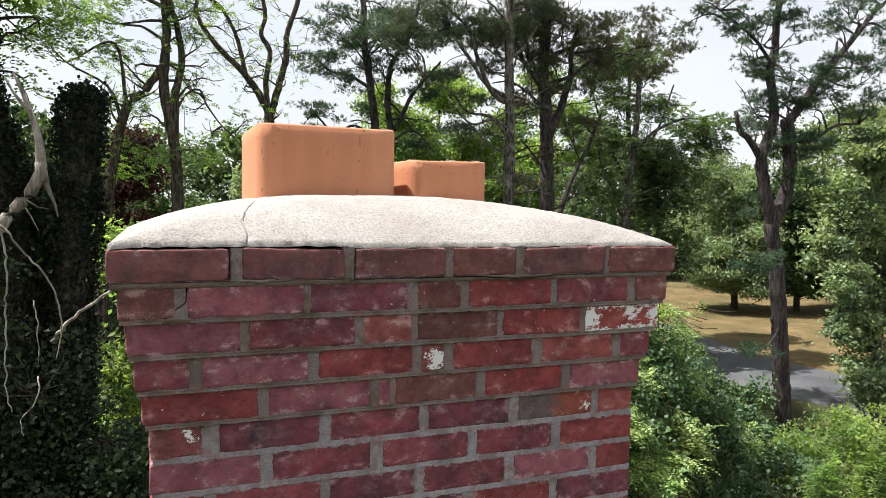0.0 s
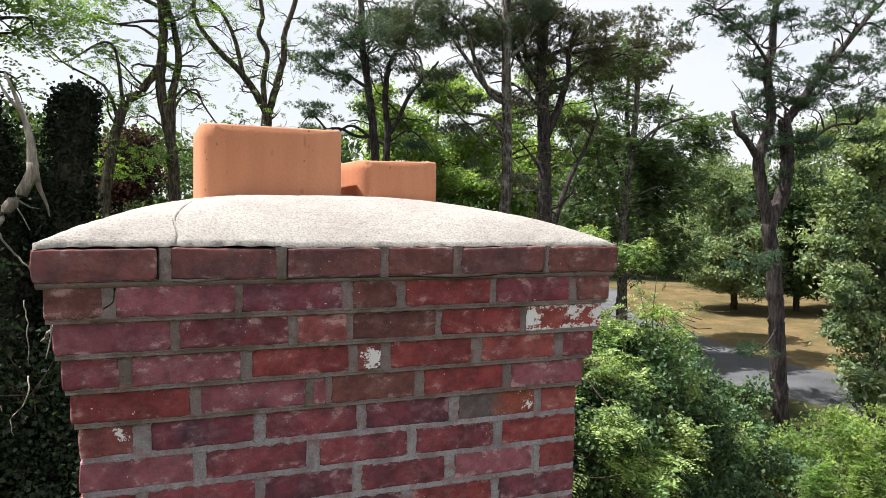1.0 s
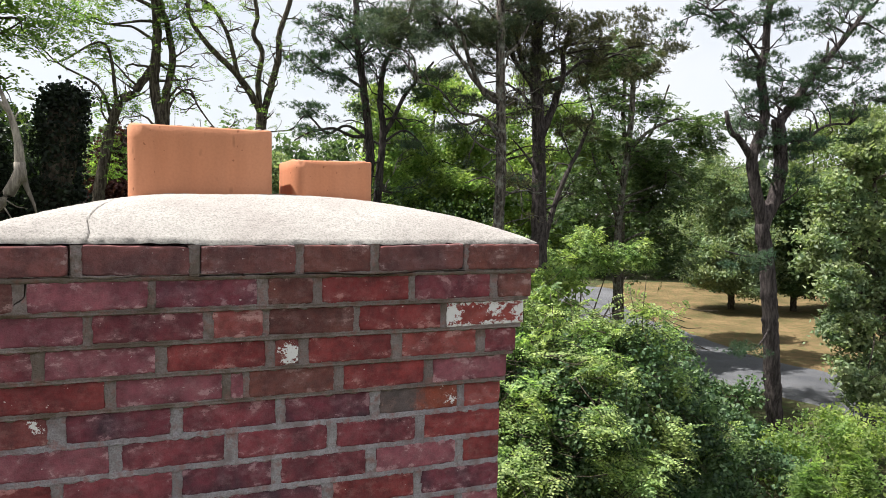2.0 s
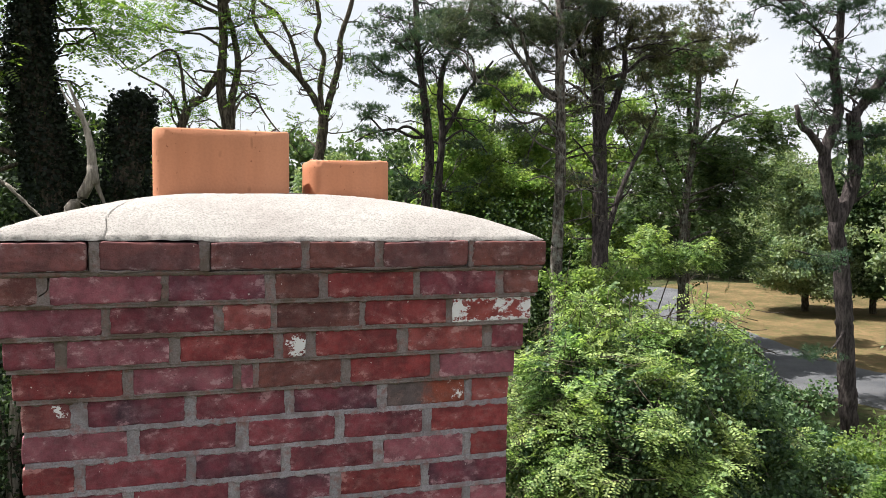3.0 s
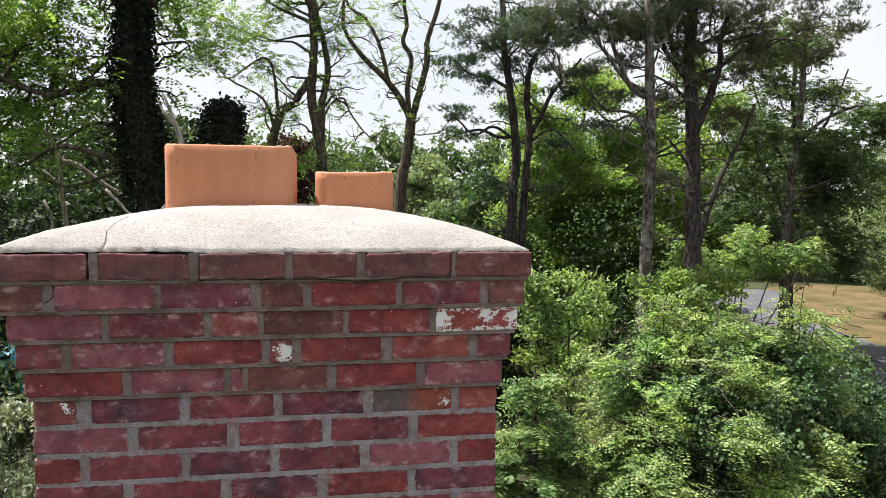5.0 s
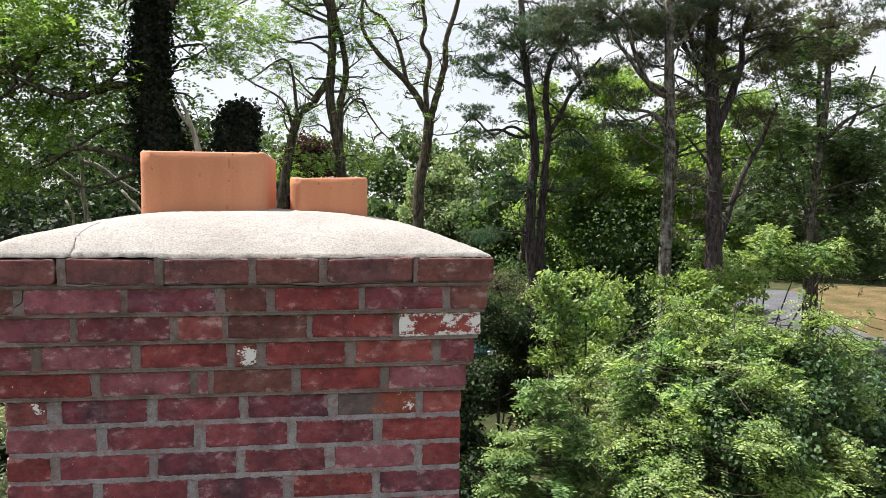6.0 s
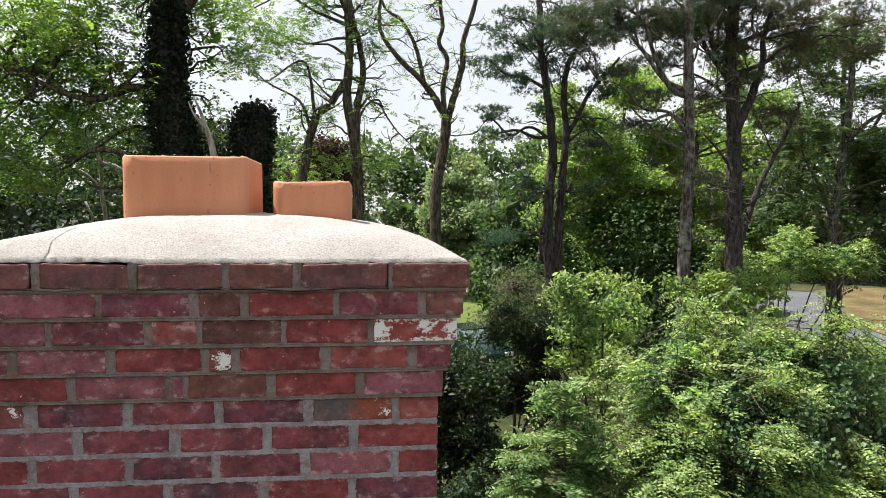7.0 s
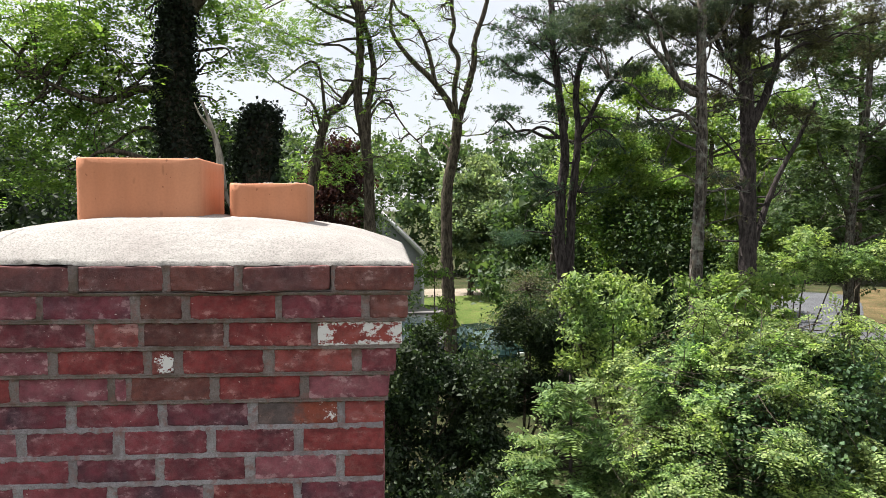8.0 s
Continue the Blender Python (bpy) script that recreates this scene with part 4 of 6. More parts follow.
tree("oak_tree", "slender oak with a leaning grey stem and dark leaves",
     [([(18.7, 25, -0.05), (18.66, 25, 4.3), (18.62, 25, 5.4), (18.76, 25, 7.4), (19.06, 25, 9.7), (19.19, 25, 12), (19.15, 25, 14.5)], 0.22, 0.1),
      ([(18.7, 25, 6), (18.0, 25, 7.6), (17.3, 25, 8.8), (17.1, 25, 10)], 0.09, 0.03),
      ([(19.0, 25, 9.2), (20, 25, 10.2), (21.6, 25, 10.9), (23, 25, 11)], 0.09, 0.03)],
     [(18.4, 25, 13.5, 1.8, 1.1), (17.2, 25, 9.9, 1.4, 0.9), (22.5, 25, 10.8, 2.0, 0.8), (21.4, 25, 7.9, 1.8, 1.9), (16.8, 25, 7.3, 1.5, 1.7), (18.2, 26.8, 6.2, 1.6, 1.6), (20.4, 25, 9.2, 1.4, 0.8), (21.2, 25, 5.2, 1.4, 1.6), (23.6, 25.5, 9.8, 1.2, 0.6), (18.4, 27, 5.4, 1.8, 1.2), (20.8, 26.4, 4.6, 1.4, 1.2), (20.4, 25.4, 7.0, 1.4, 1.2), (20.6, 25.6, 8.6, 1.3, 0.9)],
     LEAF_FAR, 16, style="feather", per_m2=9, leaves=8, sigma=0.26, size=(0.36, 0.15), bark=BARK_PALE,
     branches=((0, 5.5, 12.5, 12, 2.2, 0.5), (2, 9.0, 11.5, 4, 1.6, 0.8)))
tree("pine_tree", "forked pitch pine with a broken dead limb and tufted needles",
     [([(17.9, 15.3, -0.05), (17.75, 15.3, 0.7), (17.45, 15.3, 3.5), (17.2, 15.3, 5.4), (17.0, 15.3, 6.3), (17.4, 15.3, 7.1), (17.65, 15.3, 8.2), (17.45, 15.3, 9.6)], 0.27, 0.19),
      ([(17.05, 15.3, 6.2), (16.65, 15.3, 7.5), (16.5, 15.3, 8.4), (16.9, 15.3, 9.6), (16.7, 15.3, 10.9), (16.85, 15.3, 11.8), (16.9, 15.3, 12.8), (17.3, 15.3, 14.2)], 0.2, 0.08),
      ([(17.45, 15.3, 9.4), (18.2, 15.3, 10.3), (19.1, 15.3, 11.3), (20.3, 15.3, 12.5), (21.2, 15.3, 13.5)], 0.15, 0.07),
      ([(16.5, 15.3, 8.3), (15.9, 15.2, 8.85), (15.5, 15.2, 9.15), (15.3, 15.2, 9.7)], 0.13, 0.06),
      ([(17.5, 15.3, 9.0), (18.3, 15.2, 8.95), (19.4, 15.2, 9.5), (20.4, 15.2, 9.6)], 0.07, 0.025),
      ([(16.75, 15.3, 11.2), (16.0, 15.3, 11.9), (15.2, 15.3, 12.3), (14.4, 15.3, 12.7)], 0.06, 0.02),
      ([(17.5, 15.3, 3.2), (16.9, 14.9, 3.0), (16.2, 14.6, 2.7), (15.4, 14.6, 2.6)], 0.04, 0.012),
      ([(17.2, 15.3, 5.3), (16.4, 14.9, 5.4), (15.6, 14.6, 5.45), (14.9, 14.6, 5.6)], 0.045, 0.015)],
     [(15.9, 14.6, 2.62, 0.62, 0.2), (15.2, 14.6, 2.7, 0.45, 0.16), (15.6, 14.6, 5.4, 0.75, 0.28), (16.4, 14.7, 5.2, 0.6, 0.25), (16.2, 15.3, 11.1, 0.8, 0.7), (17.6, 15.3, 10.2, 1.1, 0.4), (19.5, 15.3, 11.5, 0.8, 0.5), (21.0, 15.3, 11.6, 1.0, 0.5), (15.3, 15.3, 12.2, 0.9, 0.5), (17.9, 15.3, 9.1, 1.0, 0.25), (19.1, 15.3, 12.7, 0.9, 0.5), (20.2, 15.3, 10.0, 1.0, 0.4), (17, 15.3, 14.5, 2, 0.8), (21, 15.3, 14, 1.2, 0.8), (18.6, 15.3, 11.0, 0.7, 0.3), (21.6, 15.3, 10.6, 1.2, 0.4), (22.2, 15.3, 12.6, 1.2, 0.6), (16.9, 15.3, 12.6, 0.8, 0.4), (14.6, 15.3, 12.8, 0.8, 0.4), (16.4, 15.0, 10.0, 0.6, 0.35), (18.3, 15.0, 10.0, 0.7, 0.35), (19.0, 15.2, 10.4, 0.7, 0.35), (16.2, 15.0, 9.2, 0.6, 0.3), (17.0, 15.0, 8.8, 0.6, 0.3), (18.6, 15.0, 8.7, 0.9, 0.25), (20.0, 15.2, 9.2, 1.0, 0.3)],
     NEEDLE_BLUE, 17, style="needle", per_m2=7, leaves=22, sigma=0.13, size=(0.135, 0.0062), bark=BARK_PINE, blades=17, twig_every=1,
     branches=((1, 8.6, 13.5, 16, 2.0, 0.6), (2, 9.6, 13.2, 12, 1.7, 0.7), (0, 6.6, 9.6, 8, 1.4, 0.7), (5, 11.0, 12.7, 6, 1.5, 0.6)))
tree("oak_tree", "rounded grey-green oak on a dry lawn",
     [([(36.8, 37, -0.05), (36.7, 37, 2.7), (36.4, 37, 5.8), (36.2, 37, 9)], 0.24, 0.08)],
     [(36.0, 37, 8.5, 2.9, 2.4), (35.2, 37, 5.8, 3.3, 2.2), (34.8, 37, 3.9, 3.1, 1.4), (38.0, 37, 4.4, 2.3, 1.9), (34.3, 37, 9.4, 1.7, 1.5), (38.6, 37, 7.2, 2.2, 2.0), (36.6, 36, 3.0, 2.6, 1.0), (33.4, 36.4, 2.9, 1.7, 1.0), (34.8, 35.8, 2.6, 1.7, 0.8), (38.6, 35.8, 2.8, 2.2, 1.1), (36.4, 35.4, 4.6, 2.6, 1.6), (36.0, 36.0, 2.4, 2.6, 0.9), (38.4, 37.6, 2.3, 2.4, 0.9), (34.6, 37.6, 2.4, 2.0, 0.9), (36.2, 35.0, 1.7, 2.0, 0.7), (38.6, 36.0, 1.8, 1.8, 0.8)],
     LEAF_OAK, 18, per_m2=10, leaves=46, sigma=0.32, size=(0.21, 0.12))
tree("oak_tree", "broad oak with glinting leaves at the edge of the drive",
     [([(24.0, 15.5, -0.05), (24.0, 16, 2.2), (24.0, 16.5, 4), (24, 17, 8)], 0.17, 0.06)],
     [(22.8, 17, 7.0, 1.5, 1.9), (23.4, 17, 4.3, 1.3, 1.9), (25.2, 16.5, 6.0, 1.6, 2.4), (25.4, 15.5, 2.6, 1.5, 1.9), (22.6, 16.6, 3.0, 0.8, 0.8), (26.5, 16, 8.6, 1.8, 1.6), (24.3, 15.6, 3.1, 1.1, 1.1), (25.2, 15.0, 1.7, 1.1, 1.1), (21.2, 16.6, 5.4, 1.0, 0.9), (20.9, 15.8, 4.4, 0.9, 0.7), (21.3, 15.5, 3.0, 0.9, 0.8), (21.4, 15.2, 2.0, 0.9, 0.7), (20.2, 14.0, 1.3, 0.9, 0.7), (22.4, 15.0, 1.1, 1.0, 0.8), (22.8, 16.4, 9.0, 1.4, 1.2)],
     LEAF_OAK, 28, per_m2=18, leaves=46, sigma=0.22, size=(0.19, 0.11))
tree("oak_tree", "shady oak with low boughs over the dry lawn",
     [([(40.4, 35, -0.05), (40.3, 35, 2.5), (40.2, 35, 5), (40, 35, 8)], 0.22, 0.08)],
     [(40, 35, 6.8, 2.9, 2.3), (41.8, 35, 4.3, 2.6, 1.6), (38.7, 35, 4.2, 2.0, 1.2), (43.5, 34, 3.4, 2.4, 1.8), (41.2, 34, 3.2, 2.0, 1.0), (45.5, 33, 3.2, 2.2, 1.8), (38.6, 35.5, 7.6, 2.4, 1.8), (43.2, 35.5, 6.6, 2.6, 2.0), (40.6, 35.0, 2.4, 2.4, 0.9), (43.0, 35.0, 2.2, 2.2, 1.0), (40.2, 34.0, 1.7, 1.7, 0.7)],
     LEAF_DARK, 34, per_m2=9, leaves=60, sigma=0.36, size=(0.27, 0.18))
tree("maple_tree", "tall yellow-green trees beyond the drive",
     [([(46, 36, -0.05), (46, 36, 4), (46.2, 36, 8), (46.6, 36, 13)], 0.3, 0.1)],
     [(46.5, 36, 12.6, 5.0, 3.4), (41.5, 36, 8.4, 3.4, 3.6), (50, 36, 10, 4.5, 4.5), (45, 35, 5, 4, 3)],
     LEAF_OLIVE, 29, per_m2=6, leaves=36, sigma=0.42, size=(0.24, 0.14))
tree("maple_tree", "sunlit leafy maples filling gaps behind pines",
     [([(8, 30, -0.05), (8, 30, 4), (8.3, 30, 8), (8.6, 30, 11)], 0.2, 0.07)],
     [(8.9, 30, 11.4, 1.2, 1.1), (10.5, 30, 9.8, 1.7, 1.5), (9.0, 30, 8.2, 1.7, 1.1), (8.6, 30, 6.2, 1.5, 1.2), (10.9, 30, 7, 1.4, 1.3)],
     LEAF_BRIGHT, 30, per_m2=10, leaves=50, sigma=0.27, size=(0.17, 0.1), up=1.1)
tree("maple_tree", "sunlit leafy maples filling gaps behind pines",
     [([(15, 30, -0.05), (15, 30, 4), (15.2, 30, 8), (15.4, 30, 12)], 0.2, 0.07)],
     [(15.3, 30, 11.0, 1.5, 1.7), (15.4, 30, 7.8, 1.9, 1.4), (13.0, 30, 7.2, 1.7, 1.6), (14.5, 30, 5, 2, 1.3), (18.2, 30, 11.4, 1.5, 1.6), (17.2, 30, 12.7, 1.3, 1.0), (19.6, 30, 9.8, 1.5, 1.1)],
     LEAF_BRIGHT, 33, per_m2=10, leaves=50, sigma=0.27, size=(0.17, 0.1), up=1.1)
tree("maple_tree", "round light green maple with a short dark trunk on a lawn",
     [([(6.9, 52, -0.05), (7, 52, 1.8), (7.1, 52, 3.5), (7.4, 52, 7)], 0.25, 0.1)],
     [(7.5, 51, 7.4, 3.3, 3.3), (7.0, 51, 4.2, 3.1, 1.9), (8.8, 51, 5.2, 2.8, 2.2), (6.0, 50.6, 5.8, 2.2, 2.2)],
     LEAF_OAK, 19, per_m2=9, leaves=60, sigma=0.35, size=(0.27, 0.18))
tree("maple_tree", "sunlit yellow-green maple standing behind pines",
     [([(12, 32, -0.05), (12, 32, 4), (12.2, 32, 8), (12.6, 32, 12)], 0.22, 0.07)],
     [(11.8, 32, 8.6, 2.4, 3.0), (13.1, 32, 12.4, 2.3, 1.5), (14.2, 32, 9.2, 1.8, 2.2), (11.4, 32, 5.6, 2.2, 1.7), (9.6, 32, 10.6, 1.2, 1.2)],
     LEAF_BRIGHT, 20, per_m2=8, leaves=62, sigma=0.3, size=(0.19, 0.115), up=1.1)
tree("maple_tree", "sunlit green maple deep in the wood",
     [([(19, 33, -0.05), (19, 33, 5), (19.3, 33, 9)], 0.2, 0.07)],
     [(19.3, 33, 9.3, 2.2, 2.0), (18, 33, 6, 2.4, 2), (20.8, 33, 5.4, 2.2, 2.2)],
     LEAF_BRIGHT, 21, per_m2=7, leaves=55, sigma=0.32, size=(0.23, 0.15))
tree("locust_tree", "tall airy locust showing sky between its leaves",
     [([(22.5, 30, -0.05), (22.4, 30, 5), (22.6, 30, 9), (22.3, 30, 12), (22.5, 30, 15)], 0.22, 0.08),
      ([(22.5, 30, 8), (21, 30, 10.5), (20, 30, 13)], 0.1, 0.04),
      ([(22.5, 30, 9), (24.2, 30, 11), (25.2, 30, 13.5)], 0.1, 0.04)],
     [(19.5, 30, 11.0, 1.0, 0.9), (21.5, 30, 12.3, 1.3, 1.2), (24.0, 30, 12.2, 1.2, 1.0), (20.1, 30, 13.9, 1.5, 1.0), (22.2, 30, 14.6, 1.6, 0.8), (21.6, 30, 10.0, 1.6, 1.2), (24.2, 30, 9.6, 1.5, 1.2), (26.2, 30, 9.2, 1.3, 1.0)],
     LEAF_FAR, 35, style="feather", per_m2=9, leaves=9, sigma=0.3, size=(0.38, 0.15))
tree("copper_beech", "dark copper-leaved tree beyond the locusts",
     [([(-1.75, 28, -0.05), (-1.75, 28, 4), (-1.7, 28, 8)], 0.17, 0.07)],
     [(-1.75, 28, 7.6, 1.8, 1.3), (-1.9, 28, 5.4, 2.0, 1.5), (-1.6, 27.6, 8.9, 1.2, 0.7)], LEAF_COPPER, 22, per_m2=11, leaves=50, sigma=0.25, size=(0.16, 0.11))
tree("locust_tree", "big locust limbs with feathery leaves over an ivied trunk",
     [([(-2.35, 10.7, -0.05), (-2.5, 10.7, 4), (-2.65, 10.7, 6.6), (-2.92, 10.7, 8.2), (-3.0, 10.7, 9.3), (-2.9, 10.7, 10.2)], 0.3, 0.22),
      ([(-2.85, 10.9, 10.0), (-3.3, 10.9, 10.8), (-3.9, 10.9, 12)], 0.16, 0.08),
      ([(-2.85, 10.9, 10.0), (-2.5, 10.9, 10.7), (-2.3, 10.9, 12)], 0.16, 0.08),
      ([(-3.0, 10.9, 8.6), (-3.6, 10.9, 8.7), (-4.4, 11, 8.5), (-5.5, 11.2, 8.9)], 0.07, 0.03)],
     [(-4.8, 11.5, 9.8, 1.5, 0.7), (-5.7, 11.5, 9.1, 0.9, 0.5), (-4.2, 11.5, 9.2, 0.9, 0.5), (-2.4, 11.5, 10.0, 0.7, 0.5), (-5.6, 11.5, 8.1, 0.9, 0.6), (-6.2, 11.5, 9.9, 1.0, 0.8), (-3.5, 11, 11.3, 2.4, 0.9),
      (-2.0, 11.2, 9.3, 0.45, 0.35), (-5.0, 11.5, 8.5, 0.8, 0.5), (-5.8, 11.5, 7.3, 0.6, 0.4), (-3.6, 11.5, 10.2, 0.9, 0.5), (-4.6, 11.2, 8.0, 0.6, 0.35), (-6.6, 11.5, 8.6, 0.8, 0.7), (-4.9, 11.0, 7.4, 0.6, 0.4), (-5.3, 11.5, 8.9, 0.7, 0.6)],
     LEAF_LOCUST, 23, style="feather", per_m2=12, leaves=12, sigma=0.2, size=(0.3, 0.085),
     branches=((3, 8.2, 9.2, 7, 1.6, 0.6), (0, 8.6, 10.2, 4, 1.8, 0.4)))


# ---- ivied trunks, dead wood ----
def ivied(name, label, line, radius, top, seed, count, size=0.1):
    """A trunk wrapped in ivy: leaves all round it, thick and uneven."""
    rng = np.random.default_rng(seed)
    pts = smooth_line(line, 0.15)
    ob = thing(name, line[0], label, "tree", "trees of the wood")
    mesh_part("trunk", tubes("trunk", [(pts, radius * 0.6, radius * top * 0.6)], 9, 0.1, seed), BARK_LOCUST, ob)
    k = rng.integers(0, len(pts), count)
    u = k / len(pts)
    a = rng.uniform(0, 2 * math.pi, count)
    lump = np.array([noise.noise((math.cos(q) * 1.3, math.sin(q) * 1.3, p[2] * 1.7 + seed)) for q, p in zip(a, pts[k])])
    r = radius * (1 + (top - 1) * u) * (0.92 + 0.42 * lump) * np.where(rng.uniform(0, 1, count) < 0.16, rng.uniform(1.0, 1.32, count), rng.uniform(0.76, 1.06, count))
    c = pts[k] + np.stack([np.cos(a) * r, np.sin(a) * r, rng.normal(0, 0.1, count)], 1)
    cap = rng.standard_normal((count // 9, 3)) * np.array([radius * top * 0.33, radius * top * 0.33, radius * 0.24]) + pts[-1] + np.array([0, 0, radius * 0.3])
    mesh_part("ivy", leaf_mesh("ivy", np.concatenate([c, cap]), size, size * 0.85, rng, 0.5), LEAF_IVY, ob, "dark glossy ivy leaves")
    return ob


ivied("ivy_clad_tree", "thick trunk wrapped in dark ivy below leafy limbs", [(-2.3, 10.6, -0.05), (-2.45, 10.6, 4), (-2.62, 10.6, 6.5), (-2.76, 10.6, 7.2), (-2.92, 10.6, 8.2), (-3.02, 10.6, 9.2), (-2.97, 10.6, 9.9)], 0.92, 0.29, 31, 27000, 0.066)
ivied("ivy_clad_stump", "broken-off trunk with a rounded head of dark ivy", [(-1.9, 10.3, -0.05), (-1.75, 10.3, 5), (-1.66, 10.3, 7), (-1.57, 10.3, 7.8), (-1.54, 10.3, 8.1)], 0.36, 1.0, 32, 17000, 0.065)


def dead_limb(label, paths, seed):
    ob = thing("dead_tree", paths[0][0][0], label, "dead tree", "dead trees")
    for k, (p, a, b) in enumerate(paths):
        pts = smooth_line(p, 0.12)
        mesh_part("trunk" if k == 0 else "limb", tubes("dead_wood", [(pts, a, b)], 9, 0.045, seed + k), BARK_DEAD, ob)
    return ob


dead_limb("bare grey broken trunk with splintered top",
          [([(-3.2, 9.4, -0.05), (-3.0, 9.4, 4), (-2.75, 9.2, 5.9), (-2.66, 9.2, 6.1), (-2.45, 9.2, 6.33), (-2.35, 9.2, 6.5), (-2.1, 9.2, 6.79), (-1.97, 9.2, 7.08), (-1.97, 9.2, 7.2)], 0.085, 0.075),
           ([(-1.95, 9.2, 6.95), (-1.97, 9.2, 7.2), (-1.98, 9.2, 7.44), (-2.03, 9.2, 7.69), (-2.11, 9.2, 7.94), (-2.2, 9.2, 8.18), (-2.26, 9.2, 8.32)], 0.075, 0.014),
           ([(-1.96, 9.2, 7.2), (-1.9, 9.2, 6.9), (-1.81, 9.2, 6.65), (-1.78, 9.2, 6.5)], 0.05, 0.01),
           ([(-2.09, 9.2, 7.85), (-2.2, 9.2, 7.98), (-2.28, 9.2, 8.1), (-2.34, 9.2, 8.25)], 0.03, 0.006),
           ([(-2.03, 9.2, 7.7), (-1.98, 9.2, 7.85)], 0.02, 0.005),
           ([(-2.2, 9.2, 6.7), (-2.08, 9.15, 6.5), (-2.0, 9.15, 6.32)], 0.012, 0.005),
           ([(-2.15, 9.2, 6.72), (-2.0, 9.15, 6.62), (-1.88, 9.15, 6.6)], 0.01, 0.004)], 41)
dead_limb("pale crooked dead stem leaning in the shade",
          [([(-4.7, 13, -0.05), (-4.75, 13, 4), (-4.85, 13, 6.3), (-4.93, 13, 6.94), (-4.93, 13, 7.47), (-5.03, 13, 7.83), (-5.17, 13, 8.15)], 0.1, 0.03),
           ([(-4.95, 13, 7.1), (-4.91, 13, 7.47), (-4.78, 13, 7.76), (-4.6, 13, 7.9)], 0.03, 0.014),
           ([(-4.93, 13, 7.55), (-4.64, 13, 7.47), (-4.24, 13, 7.16), (-3.85, 13, 6.9), (-3.55, 13, 6.58), (-3.45, 13, 5.8)], 0.05, 0.03),
           ([(-4.92, 13, 7.0), (-5.13, 13, 7.27), (-5.34, 13, 7.42)], 0.03, 0.012)], 44)
dead_limb("short pale dead stump in the undergrowth", [([(-5.1, 13, -0.05), (-5.1, 13, 4), (-5.1, 13, 6.3), (-5.16, 13, 6.6), (-5.24, 13, 6.8)], 0.06, 0.02)], 47)


def vine(label, points, r0, r1, seed):
    ob = thing("hanging_vine", points[0], label, "vine", "hanging vines")
    pts = smooth_line(points, 0.06)
    pts[1:-1] += np.random.default_rng(seed).standard_normal((len(pts) - 2, 3)) * 0.008
    mesh_part("stem", tubes("stem", [(pts, r0, r1)], 6, 0.1, seed), BARK_DEAD, ob)


vine("bare pale vine hanging in front of dark ivy", [(-2.6, 7.6, 6.9), (-2.12, 7.5, 6.4), (-1.92, 7.5, 6.13), (-1.68, 7.5, 5.82), (-1.58, 7.5, 5.44), (-1.59, 7.5, 5.15), (-1.63, 7.5, 4.95)], 0.016, 0.007, 1)
vine("thin bare vine hanging straight down", [(-2.6, 7.6, 6.9), (-2.13, 7.5, 6.31), (-2.1, 7.5, 5.46), (-2.12, 7.5, 4.67), (-2.06, 7.5, 4.4)], 0.014, 0.007, 2)
vine("grey bare branch poking out of the ivy", [(-1.7, 7.8, 5.1), (-1.49, 7.5, 5.38), (-1.24, 7.5, 5.56), (-1.0, 7.5, 5.75), (-0.8, 7.6, 5.85)], 0.022, 0.015, 3)
vine("short curled dead vine", [(-1.82, 7.6, 4.75), (-1.8, 7.5, 4.6), (-1.86, 7.5, 4.46), (-1.98, 7.5, 4.3), (-1.95, 7.5, 4.12)], 0.01, 0.005, 4)
vine("thin bare vine against the ivy", [(-1.85, 7.6, 5.6), (-1.8, 7.5, 5.3), (-1.8, 7.5, 4.9)], 0.008, 0.005, 5)


def make_tarp():
    """A crumpled turquoise cover thrown over a heap."""
    ob = thing("tarp", (-9.9, 24, 0), "crumpled turquoise tarpaulin over a heap among shrubs", "tarpaulin")
    n = 34
    verts, faces = [], []
    for j in range(n):
        for i in range(n):
            u, w = i / (n - 1) * 2 - 1, j / (n - 1) * 2 - 1
            r = max(abs(u), abs(w))
            z = 1.85 * (1 - r ** 4) ** 0.5 if r < 1 else 0.0
            fold = noise.noise((u * 3, w * 3, 1)) * 0.14 + abs(noise.noise((u * 7, w * 7, 5))) * 0.22 + abs(noise.noise((u * 15, w * 15, 7))) * 0.12
            verts.append((-9.9 + u * 1.25 * (1 + 0.15 * fold), 24 + w * 1.0 * (1 + 0.15 * fold), max(0.0, z * (1 + fold * 0.6))))
    for j in range(n - 1):
        for i in range(n - 1):
            faces.append((j * n + i, j * n + i + 1, j * n + n + i + 1, j * n + n + i))
    mesh_part("cover", mesh_of("cover", verts, faces, True), plain_material("turquoise_sheet", (0.012, 0.17, 0.24), 0.4), ob)


make_tarp()
# ---- shrubs ----
def shrub(name, label, blobs, leaf, seed, style="leaf", per_m2=15, leaves=48, sigma=0.16, size=(0.12, 0.07), group="shrubs", twig_every=3, up=0.7):
    x, y = blobs[0][0], blobs[0][1]
    stems = [([(x, y, -0.05), (x + (b[0] - x) * 0.4, y + (b[1] - y) * 0.4, b[2] * 0.45), (b[0], b[1], b[2])], 0.05, 0.012) for b in blobs]
    return tree(name, label, stems, blobs, leaf, seed, "shrub", style, per_m2, leaves, sigma, size, BARK_LOCUST, twig_every, 0.02, group, up, "foliage")


